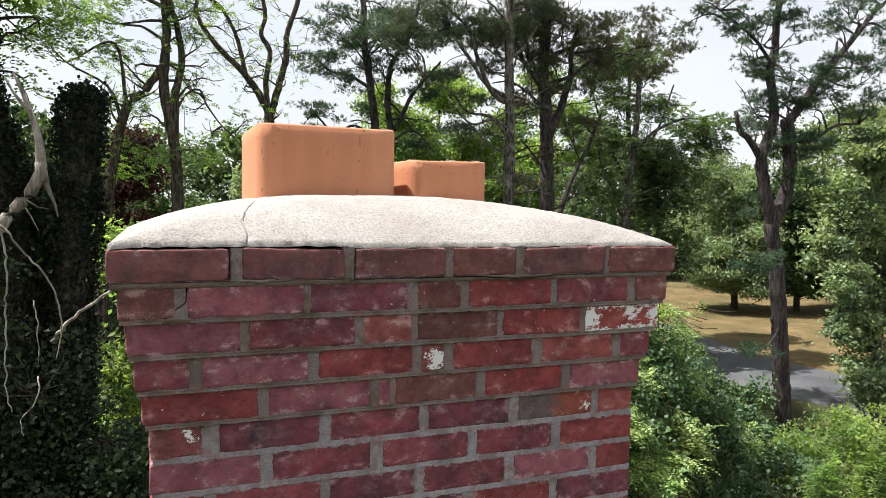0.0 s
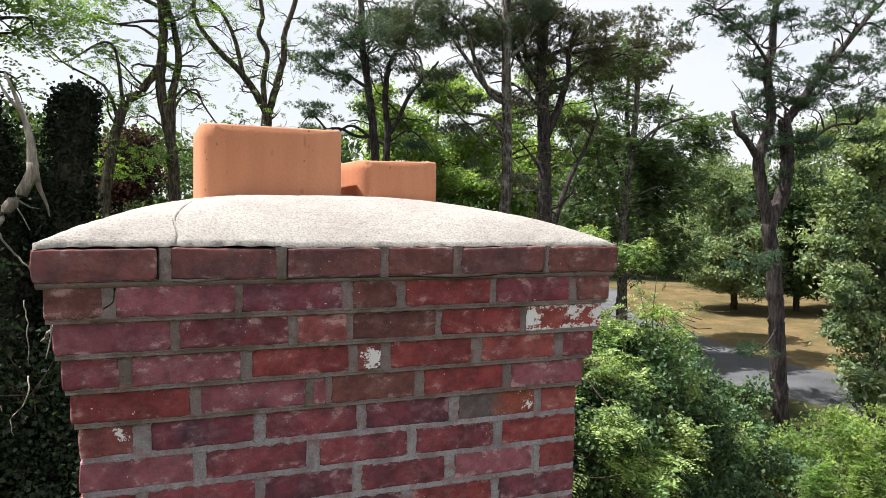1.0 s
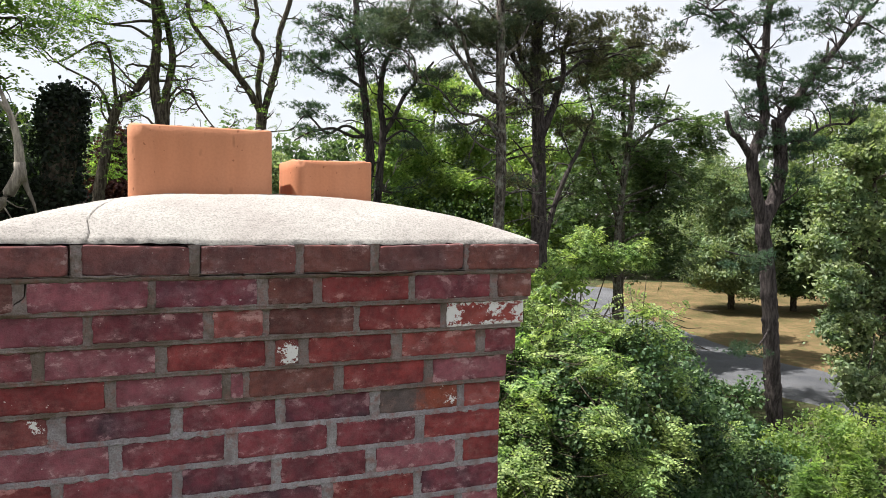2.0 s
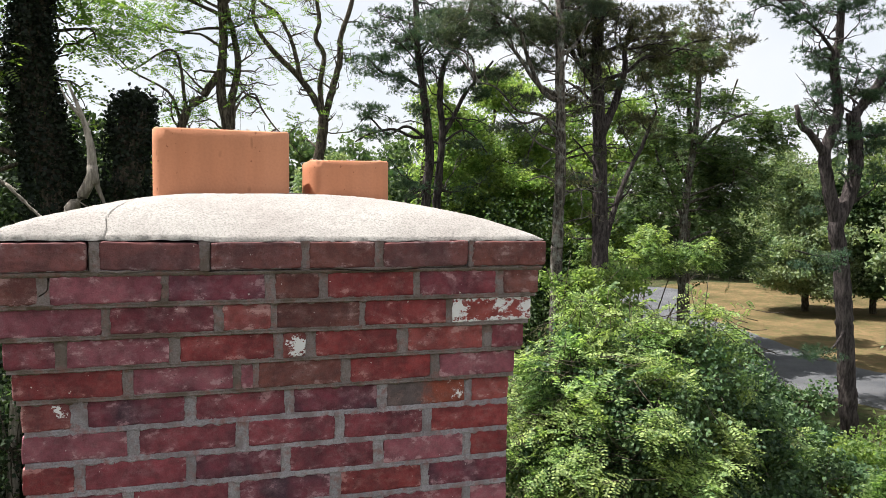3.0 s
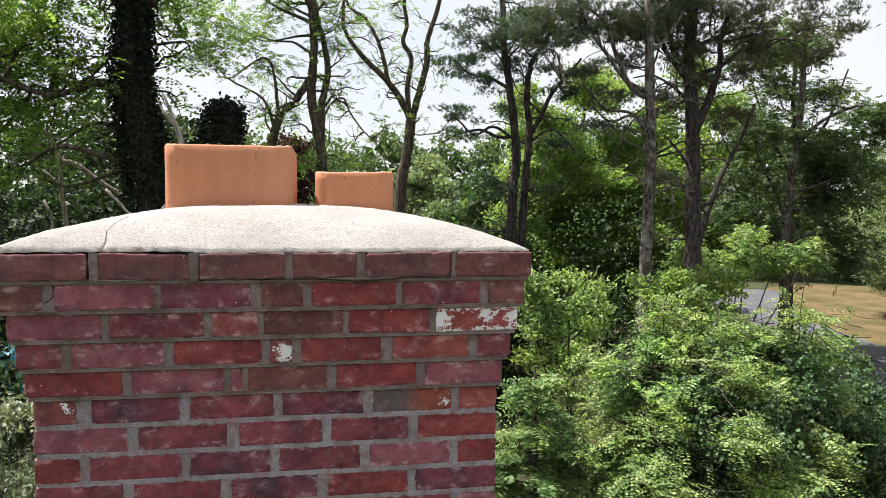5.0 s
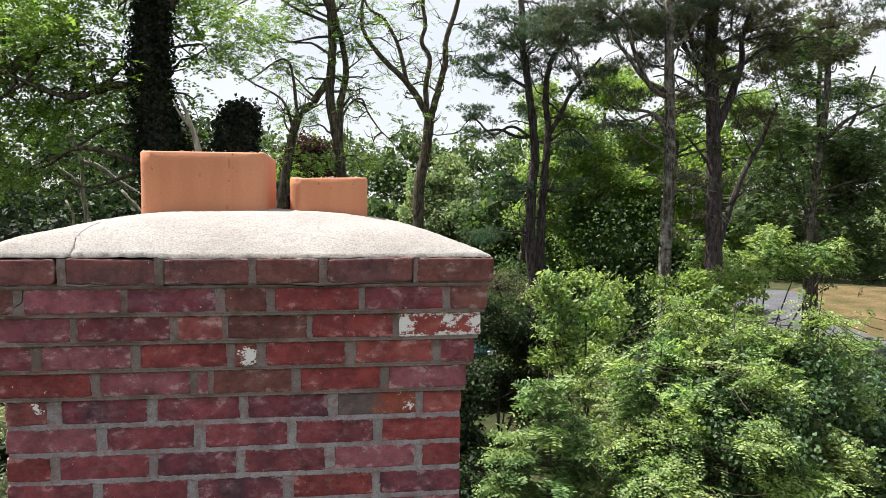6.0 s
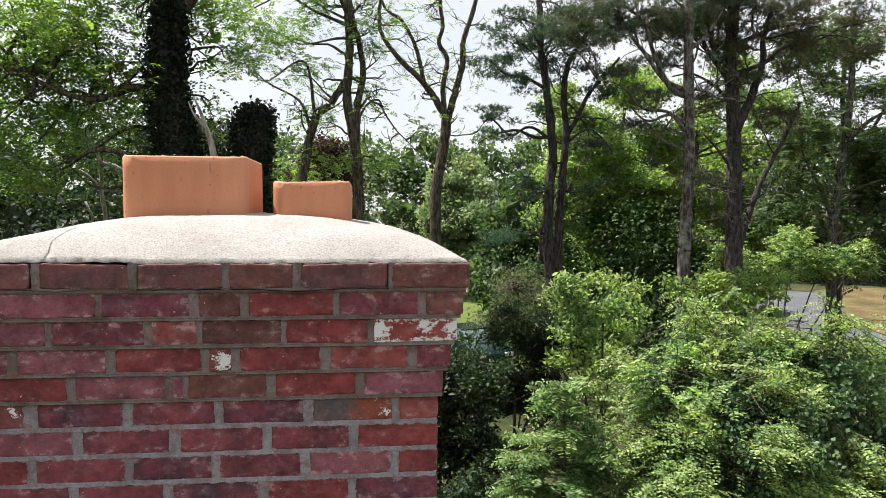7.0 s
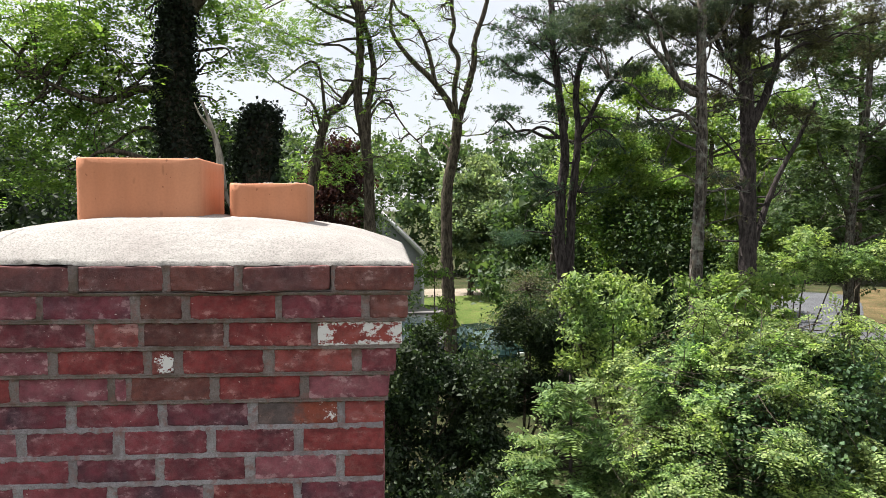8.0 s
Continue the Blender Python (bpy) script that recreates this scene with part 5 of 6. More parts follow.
def spray_thicket(label, blobs, leaf, seed, sprays, vine_leaf, vines, shoots=(), leaflet=0.068):
    """Young locusts grown through with a climber: arching sprays of feathered leaves in lumps, round vine leaves low and between them."""
    rng = np.random.default_rng(seed)
    foot = (blobs[0][0], blobs[0][1], 0)
    ob = thing("locust_thicket", foot, label, "shrub", "shrubs")
    weight = np.array([b[3] * b[4] for b in blobs])
    share = np.maximum(12, (sprays * weight / weight.sum()).astype(int))
    tips, heads, low = [], [], []
    for (x, y, z, rx, rz), n in zip(blobs, share):
        m = 5 + int(5 * rx)
        lump = unit(rng.standard_normal((m, 3)) + np.array([0, -0.35, 0.45])) * rng.uniform(0.72, 1.06, (m, 1))
        k = rng.integers(0, m, n)
        q = lump[k] + rng.standard_normal((n, 3)) * np.array([0.13, 0.13, 0.1])
        tips.append(np.array([x, y, z]) + q * np.array([rx, rx, rz]))
        heads.append(unit(lump[k] * np.array([1, 1, 0.5]) + np.array([0, 0, 0.35]) + 0.45 * rng.standard_normal((n, 3))))
        m2 = 8 + int(9 * rx)
        l2 = unit(rng.standard_normal((m2, 3)) + np.array([0.15, -0.3, -0.1])) * rng.uniform(0.35, 0.8, (m2, 1))
        n2 = int(vines * rx * rz / weight.sum())
        k2 = rng.integers(0, m2, n2)
        low.append(np.array([x, y, z]) + (l2[k2] + rng.standard_normal((n2, 3)) * 0.12) * np.array([rx, rx, rz]))
    for x, y, z in shoots:
        n = 7
        tips.append(np.array([x, y, z]) + rng.standard_normal((n, 3)) * np.array([0.14, 0.14, 0.2]) - np.array([0, 0, 1]) * rng.uniform(0, 0.7, (n, 1)))
        heads.append(unit(rng.standard_normal((n, 3)) * np.array([1, 1, 0.3]) + np.array([0, 0, 0.7])))
    tip, head, low = np.concatenate(tips), np.concatenate(heads), np.concatenate(low)
    n = len(tip)
    span = rng.uniform(0.4, 0.85, (n, 1))
    base = tip - head * span
    sag = np.array([0, 0, -0.3])
    flat = unit(np.cross(head, np.array([0, 0, 1.0]) + 0.4 * rng.standard_normal((n, 3))))
    starts, ways, stalks = [], [], []
    for j, u in enumerate(np.linspace(0.12, 1.0, 9)):
        at = base + head * span * u + sag * span * u * u
        starts.append(at)
        side = flat * (1 if j % 2 else -1) * (0 if j == 8 else 1.0)
        ways.append(side + head * 0.75 + sag * u + 0.2 * rng.standard_normal((n, 3)))
    starts, ways = np.concatenate(starts), np.concatenate(ways)
    mesh_part("frond", compound_mesh("frond", starts, ways, rng, 0.27, 6, leaflet, 0.3), leaf, ob, "", "stuff")
    us = np.linspace(-0.6, 1, 5)
    stalks = [([base[i] + head[i] * span[i] * u + sag * span[i] * u * abs(u) for u in us], 0.009, 0.003) for i in range(n)]
    mesh_part("branchwork", tubes("branchwork", stalks, 3, 0.0, seed), BARK_LOCUST, ob, "", "stuff")
    for k, (x, y, z, rx, rz) in enumerate(blobs):
        mesh_part("stem", tubes("stem", [(smooth_line([(foot[0] + (x - foot[0]) * 0.5, foot[1] + (y - foot[1]) * 0.5, -0.05), ((foot[0] + x) / 2 + rng.normal(0, 0.2), y, z * 0.5), (x, y, z + rz * 0.6)], 0.2), 0.04, 0.012)], 6, 0.08, seed + k), BARK_LOCUST, ob)
    for x, y, z in shoots:
        mesh_part("stem", tubes("stem", [(smooth_line([(x + rng.normal(0, 0.2), y, z - 2.2), (x + rng.normal(0, 0.1), y, z - 1), (x, y, z)], 0.15), 0.018, 0.006)], 5, 0.05, seed), BARK_LOCUST, ob)
    low[:, 2] = np.maximum(low[:, 2], 0.1)
    mesh_part("climber", leaf_mesh("climber", low, 0.085, 0.066, rng, 0.8), vine_leaf, ob, "rounder glossy vine leaves", "stuff")
    return ob


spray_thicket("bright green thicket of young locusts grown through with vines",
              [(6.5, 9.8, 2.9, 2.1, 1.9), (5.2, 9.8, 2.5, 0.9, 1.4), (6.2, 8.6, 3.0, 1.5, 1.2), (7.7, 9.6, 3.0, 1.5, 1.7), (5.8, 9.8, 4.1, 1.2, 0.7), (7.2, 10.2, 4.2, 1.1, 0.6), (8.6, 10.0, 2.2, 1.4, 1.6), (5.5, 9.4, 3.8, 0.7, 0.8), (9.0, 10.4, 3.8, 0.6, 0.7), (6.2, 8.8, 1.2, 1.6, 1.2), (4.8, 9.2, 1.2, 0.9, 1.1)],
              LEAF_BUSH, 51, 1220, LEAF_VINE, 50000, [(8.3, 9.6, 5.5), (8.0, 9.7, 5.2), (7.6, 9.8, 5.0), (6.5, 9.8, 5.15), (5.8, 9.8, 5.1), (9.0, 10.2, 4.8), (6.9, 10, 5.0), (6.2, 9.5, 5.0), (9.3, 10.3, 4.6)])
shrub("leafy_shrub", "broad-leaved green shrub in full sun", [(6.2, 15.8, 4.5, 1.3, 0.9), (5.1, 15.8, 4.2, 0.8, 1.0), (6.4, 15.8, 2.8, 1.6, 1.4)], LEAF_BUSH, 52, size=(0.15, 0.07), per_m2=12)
shrub("leafy_shrub", "tall green shrubs under the pines", [(9.6, 17, 4.4, 1.3, 0.8), (11.4, 18, 4.3, 1.3, 0.9), (10.5, 17, 3, 1.9, 1.6), (11.9, 18.4, 3.0, 0.9, 1.0)], LEAF_BRIGHT, 53, size=(0.15, 0.08), per_m2=9)
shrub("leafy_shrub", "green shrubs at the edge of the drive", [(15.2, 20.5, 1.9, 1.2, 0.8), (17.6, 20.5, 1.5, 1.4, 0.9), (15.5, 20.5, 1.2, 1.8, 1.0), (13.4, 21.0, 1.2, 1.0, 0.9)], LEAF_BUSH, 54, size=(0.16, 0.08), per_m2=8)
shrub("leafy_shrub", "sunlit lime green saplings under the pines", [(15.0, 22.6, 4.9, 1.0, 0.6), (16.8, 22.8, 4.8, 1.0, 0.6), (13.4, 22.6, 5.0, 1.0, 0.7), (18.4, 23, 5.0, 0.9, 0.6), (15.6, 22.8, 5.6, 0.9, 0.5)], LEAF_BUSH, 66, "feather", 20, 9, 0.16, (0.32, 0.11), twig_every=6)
shrub("weeping_shrub", "dark weeping shrub with hanging branches", [(4.2, 17, 3.2, 0.9, 1.2), (5.3, 17, 2.7, 0.9, 1.2), (4.4, 17, 1.4, 1.3, 1.2)], LEAF_PAINTED_SHADE, 55, size=(0.17, 0.035), per_m2=26, leaves=56)
shrub("dry_shrub", "twiggy tan shrub with few leaves", [(6.4, 27, 3.4, 1.7, 1.2), (6.0, 27, 1.8, 1.5, 1.4)], LEAF_TAN, 56, leaves=22, size=(0.08, 0.03), twig_every=1)
shrub("leafy_shrub", "shrubs beside the chimney, leaves coloured dark for shade", [(0.9, 14, 2.5, 1.0, 1.5), (2.3, 14, 2.7, 1.0, 1.2), (1.4, 13.6, 0.9, 1.5, 1.0), (2.9, 13.6, 1.5, 1.0, 1.2), (0.4, 14, 1.4, 1.0, 1.3), (1.6, 11.6, 0.9, 1.3, 0.9), (3.0, 12.2, 0.9, 1.1, 0.9), (2.6, 14.6, 2.2, 1.1, 1.4), (1.2, 14.8, 3.0, 1.0, 1.0)], LEAF_PAINTED_SHADE, 57, per_m2=22, leaves=52, size=(0.12, 0.07))
shrub("leafy_shrub", "low dark shrubs before the parked cars", [(3.6, 22, 1.0, 1.5, 0.9), (2.0, 22, 0.9, 1.2, 0.8), (5.2, 22, 0.8, 1.2, 0.8)], LEAF_DARK, 64)
shrub("leafy_shrub", "leafy sapling before the house gable", [(-0.7, 31, 6.0, 1.2, 1.0), (0.4, 31, 4.6, 0.6, 0.6), (0.0, 31, 3.3, 1.1, 1.2)], LEAF_FAR, 65, size=(0.18, 0.11))
shrub("leafy_shrub", "yellow-green shrubs in sun", [(15.6, 11.5, 0.8, 1.8, 1.0), (13.8, 11.5, 0.7, 1.4, 0.9), (17.4, 12.0, 1.0, 1.4, 1.0)], LEAF_BRIGHT, 58, size=(0.11, 0.065))
shrub("leafy_shrub", "glossy dark green shrubs in half shade by the drive", [(11.4, 11.3, 1.7, 1.5, 1.5), (10.4, 10.9, 2.2, 1.0, 1.5), (12.9, 14, 1.9, 1.4, 1.5), (11.6, 10.3, 0.9, 1.6, 1.0), (13.9, 12.8, 1.5, 1.0, 1.1)], LEAF_VINE, 59, per_m2=17, leaves=46, sigma=0.14, size=(0.12, 0.075), twig_every=8)
# vine growth whose darker leaf also paints the shade under the thicket
shrub("leafy_shrub", "vine-covered bushes at the thicket foot, darker leaf for shade", [(8.3, 8.8, 1.5, 1.2, 1.2), (9.4, 9.4, 2.2, 1.0, 1.4), (7.4, 8.2, 1.2, 1.0, 1.0), (9.6, 8.4, 1.0, 1.1, 0.9)], LEAF_VINE, 67, per_m2=20, leaves=46, sigma=0.14, size=(0.1, 0.06), twig_every=8)
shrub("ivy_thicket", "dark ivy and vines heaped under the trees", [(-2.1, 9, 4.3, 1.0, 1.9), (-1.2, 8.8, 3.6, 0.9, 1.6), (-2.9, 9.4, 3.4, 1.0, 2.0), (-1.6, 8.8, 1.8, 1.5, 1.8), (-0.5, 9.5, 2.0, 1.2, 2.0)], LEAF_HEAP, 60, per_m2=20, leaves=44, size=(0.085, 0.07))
shrub("leafy_shrub", "sunny green sapling behind ivied trunks", [(-1.1, 12.5, 5.8, 0.8, 0.8), (-0.6, 12.5, 4.6, 0.7, 1.0), (-1.0, 12.5, 3.2, 0.9, 1.2)], LEAF_BRIGHT, 61)
shrub("pale_shrub", "pale-leaved shrub glinting in the sun", [(-3.9, 9, 3.2, 0.8, 1.1), (-4.6, 9.2, 2.8, 0.9, 1.2), (-4.0, 9, 1.4, 1.2, 1.2)], LEAF_PALE, 62, per_m2=26, leaves=60, size=(0.1, 0.042))
shrub("leafy_shrub", "green sapling hanging before the parked cars", [(1.9, 19, 4.9, 0.5, 0.8), (2.3, 19, 3.6, 0.6, 0.5), (1.5, 19, 2.4, 0.8, 1.0)], LEAF_LOCUST, 63, per_m2=10, size=(0.13, 0.06), twig_every=1)


def cedar(place, height, radius, label, seed, count=9000, leaf=None):
    """A cone of drooping sprays, ragged at the rim."""
    rng = np.random.default_rng(seed)
    ob = thing("cedar_tree", place, label, "tree", "cedars")
    x, y, z = place
    mesh_part("trunk", tubes("trunk", [(smooth_line([(x, y, z - 0.05), (x, y, z + height)], 0.3), radius * 0.09, 0.01)], 7, 0.05, seed), BARK_PINE, ob)
    n = count // 10
    h = 1 - rng.uniform(0, 1, n) ** 0.6
    a = rng.uniform(0, 2 * math.pi, n)
    reach = radius * (1 - h) ** 0.85 * rng.uniform(0.75, 1.15, n)
    tip = np.stack([np.cos(a) * reach, np.sin(a) * reach, h * height + 0.1 * rng.standard_normal(n)], 1) + np.array([x, y, z])
    root = np.stack([np.full(n, x), np.full(n, y), z + np.maximum(0.05, h * height - reach * 0.15)], 1)
    way = unit(tip - root)
    at, to = [], []
    for u in (0.3, 0.5, 0.68, 0.84, 1.0):
        at.append(root + (tip - root) * u + 0.04 * rng.standard_normal((n, 3)))
        to.append(way + (0.75 * rng.standard_normal((n, 3)) * np.array([1, 1, 0.4]) if u < 1 else 0) + np.array([0, 0, 0.25]))
    mesh_part("foliage", compound_mesh("foliage", np.concatenate(at), np.concatenate(to), rng, 0.26, 5, 0.1, 0.17), leaf or CEDAR, ob)
    mesh_part("branchwork", tubes("branchwork", [([root[i], (root[i] + tip[i]) / 2 + np.array([0, 0, 0.05]), tip[i]], 0.01, 0.003) for i in range(0, n, 2)], 3, 0.0, seed), BARK_PINE, ob, "", "stuff")
    return ob


def feathery_cedar(place, height, radius, label, seed):
    """A conifer of open tiers: drooping branches with flat sprays on both sides, dark gaps between them."""
    rng = np.random.default_rng(seed)
    ob = thing("cedar_tree", place, label, "tree", "cedars")
    x, y, z = place
    mesh_part("trunk", tubes("trunk", [(smooth_line([(x, y, z - 0.05), (x + 0.04, y, z + height * 0.6), (x, y, z + height)], 0.3), 0.07, 0.008)], 7, 0.05, seed), BARK_PINE, ob)
    starts, ways, limbs = [], [], []
    h = 0.15
    while h < height - 0.1:
        for _ in range(rng.integers(4, 7)):
            a = rng.uniform(0, 2 * math.pi)
            span = radius * (1 - h / height) ** 0.85 * rng.uniform(0.65, 1.15) + 0.12
            out = np.array([math.cos(a), math.sin(a), 0])
            side = np.array([-out[1], out[0], 0])
            us = np.linspace(0, 1, 7)
            line = [np.array([x, y, z + h]) + out * span * u + np.array([0, 0, span * (0.22 * u - 0.42 * u * u + 0.16 * u ** 4)]) for u in us]
            limbs.append((line, 0.012, 0.003))
            n = max(3, int(span / 0.085))
            for k in range(n):
                u = 0.2 + 0.8 * (k + rng.uniform(0, 0.8)) / n
                at = np.array([x, y, z + h]) + out * span * u + np.array([0, 0, span * (0.22 * u - 0.42 * u * u + 0.16 * u ** 4)])
                for sg in (-1, 1):
                    starts.append(at)
                    ways.append(out * 0.8 + side * sg * 0.8 * (1.15 - u) + rng.standard_normal(3) * 0.14 + np.array([0, 0, rng.normal(0.05, 0.12)]))
        h += rng.uniform(0.13, 0.24)
    mesh_part("foliage", compound_mesh("foliage", np.array(starts), np.array(ways), rng, 0.34, 6, 0.125, 0.19), CEDAR, ob)
    mesh_part("branchwork", tubes("branchwork", limbs, 3, 0.0, seed), BARK_PINE, ob, "", "stuff")
    return ob


feathery_cedar((3.7, 10.5, 0), 3.8, 1.7, "feathery green cedar with drooping sprays and a bare tip", 71)
feathery_cedar((2.5, 9.4, 0), 1.3, 0.9, "low spreading cedar in the shade of the thicket", 72)
cedar((11.6, 8.6, 0), 1.9, 0.45, "small yellow-green cedar in sun", 73, 2400, LEAF_BRIGHT)
cedar((12.9, 8.6, 0), 1.9, 0.45, "small yellow-green cedar in sun", 74, 2400, LEAF_BRIGHT)


# ---- woods behind ----
def woods(label, line, depth, low, high, count, leaf, seed, size, core_size=2.4):
    """A belt of far woods along a line: crowns of uneven height, joined."""
    rng = np.random.default_rng(seed)
    pts = smooth_line([(x, y, 0) for x, y in line], 2.5)
    cents = []
    for p in pts:
        top = rng.uniform(low, high)
        for q in range(5):
            r = rng.uniform(1.6, 2.8)
            cents.append((p[0] + rng.normal(0, 1.4), p[1] + rng.uniform(0, depth), max(1.2, top * (q + 0.5) / 5 + rng.normal(0, 0.5)), r, r * rng.uniform(0.6, 0.9)))
    cents = np.array(cents)
    k = rng.integers(0, len(cents), count // 22)
    cl = cents[k, :3] + unit(rng.standard_normal((len(k), 3))) * rng.uniform(0.5, 1.05, (len(k), 1)) * cents[k][:, [3, 3, 4]]
    c = np.repeat(cl, 22, 0) + rng.standard_normal((len(cl) * 22, 3)) * np.array([0.4, 0.4, 0.25])
    c[:, 2] = np.maximum(c[:, 2], 0.1)
    k = rng.integers(0, len(cents), count // 14)
    core = cents[k, :3] + rng.standard_normal((len(k), 3)) * 0.38 * cents[k][:, [3, 3, 4]]
    c = np.concatenate([c, core])
    core[:, 2] = np.maximum(core[:, 2], 0.3)
    lead = leaf_mesh("woods", c, size, size * 0.65, rng, 0.6)
    inner = leaf_mesh("woods_inner", core, size * core_size, size * core_size * 0.7, rng, 0.6)
    bm = bmesh.new()
    bm.from_mesh(lead)
    bm.from_mesh(inner)
    bm.to_mesh(lead)
    bm.free()
    ob = new("woods", lead)
    ob.data.materials.append(leaf)
    return tagged(ob, label, "woods", "", "stuff")


woods("distant green woods closing the view", [(-40, 56), (-20, 62), (0, 66), (20, 66), (38, 60), (52, 56)], 8, 11.5, 14.5, 84000, LEAF_FAR, 81, 0.42, 2.6)
woods("distant green woods beyond the drive", [(48, 60), (62, 46), (70, 30), (72, 14), (70, -6)], 8, 10, 15, 20000, LEAF_FAR, 87, 0.6)
woods("grey-green trees behind the ivied trunks, shade put into the leaf colour", [(-15, 24), (-11, 25.5), (-8, 26.5), (-4.8, 27.5)], 3, 8.0, 10.0, 26000, LEAF_PAINTED_SHADE, 90, 0.24, 1.9)
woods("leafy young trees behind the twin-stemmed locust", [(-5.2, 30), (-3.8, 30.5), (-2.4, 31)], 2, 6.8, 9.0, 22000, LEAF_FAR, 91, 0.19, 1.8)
woods("wood edge with leaves coloured dark for shade", [(-26, 22), (-20, 27), (-14, 31), (-6, 35)], 6, 8, 11.5, 24000, LEAF_PAINTED_SHADE, 82, 0.34, 2.0)
# the dark leaf here paints in the shade behind the pines
woods("understorey behind the pines, leaves coloured dark for shade", [(9, 39), (16, 38.5), (22.5, 39)], 5, 7, 10.5, 26000, LEAF_DARK, 83, 0.36)
woods("dark shrubs along the far side of the lawn", [(45, 47), (50, 42), (54, 35), (55, 27)], 3, 3.0, 4.5, 14000, LEAF_DARK, 89, 0.26)
woods("green wood edge beyond the drive", [(34, 10), (40, 16), (45, 22), (54, 30), (62, 40)], 4, 7, 12, 20000, LEAF_FAR, 84, 0.4)
# dark leaf again in place of shade between the trunks
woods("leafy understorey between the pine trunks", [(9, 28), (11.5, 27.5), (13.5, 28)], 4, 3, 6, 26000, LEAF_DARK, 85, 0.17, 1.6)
# ivy's near-black leaf colour doubles as the shade of overhead trees
woods("ivied thicket under the trees, leaf colour dark for shade", [(-13, 12), (-11, 13.5), (-9.3, 14.5)], 3, 5, 7.5, 26000, LEAF_IVY, 86, 0.17, 1.5)
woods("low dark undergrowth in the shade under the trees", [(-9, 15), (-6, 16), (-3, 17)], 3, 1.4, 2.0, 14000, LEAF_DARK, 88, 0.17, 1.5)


# ---- chimney ----
TOP, COURSE, HEIGHT, STEP_Y, STEP_X = 6.6, 0.0677, 0.0592, 0.011, 0.0137
X0, X1, BACK = -0.687, 0.531, 1.0
chimney = thing("chimney", (-0.08, 0.5, 0), "corbelled red brick chimney with cracked mortar crown and two clay flues", "chimney")


def inset(k):
    """How far a course stands back from the top one, in x and in y."""
    n = min(k, 5)
    return n * STEP_X, n * STEP_Y


# the front bricks of each course: kind, left end, right end
COURSES = [
    "T -.687 -.485, T -.461 -.264, T -.243 -.052, B -.039 .112, T .130 .332, B .345 .531",
    "B -.67 -.577, P -.553 -.343, D -.33 -.131, B -.109 -.014, R .005 .204, M .218 .407, B .426 .517",
    "P -.657 -.46, M -.445 -.238, K -.219 -.119, B -.106 .079, R .092 .286, W .301 .504",
    "M -.645 -.55, P -.529 -.33, R -.309 -.111, S -.092 -.041, R -.019 .17, F .196 .384, M .406 .49",
    "R -.632 -.425, P -.405 -.199, P -.183 -.156, B -.144 .04, R .062 .256, P .277 .472",
    "C -.62 -.528, D -.496 -.302, M -.279 -.086, D -.066 .128, G .151 .347, F .364 .46",
    "P -.62 -.419, M -.395 -.194, M -.167 .028, M .05 .24, R .262 .46",
    "R -.62 -.524, M -.503 -.299, D -.281 -.095, M -.075 .119, P .144 .343, R .363 .46",
    "M -.62 -.429, M -.408 -.211, D -.188 .018, R .042 .237, D .256 .46",
    "B -.62 -.524, R -.503 -.299, M -.281 -.095, K -.075 .119, M .144 .343, P .363 .46",
    "M -.62 -.429, P -.408 -.211, R -.188 .018, D .042 .237, M .256 .46",
    "D -.62 -.524, M -.503 -.299, R -.281 -.095, P -.075 .119, B .144 .343, R .363 .46",
]
brick_rng = random.Random(5)


def brick(kind, x0, x1, y0, y1, ztop):
    me = bpy.data.meshes.new("brick")
    v, f = chamfered(x0, x1, y0, y1, ztop - HEIGHT + brick_rng.uniform(-0.001, 0.0015), ztop + brick_rng.uniform(-0.0015, 0.001), brick_rng.uniform(0.003, 0.0055), 0.0016, brick_rng)
    me.from_pydata(v, [], f)
    recalc(me)
    return mesh_part("brick", me, BRICK[kind], chimney)


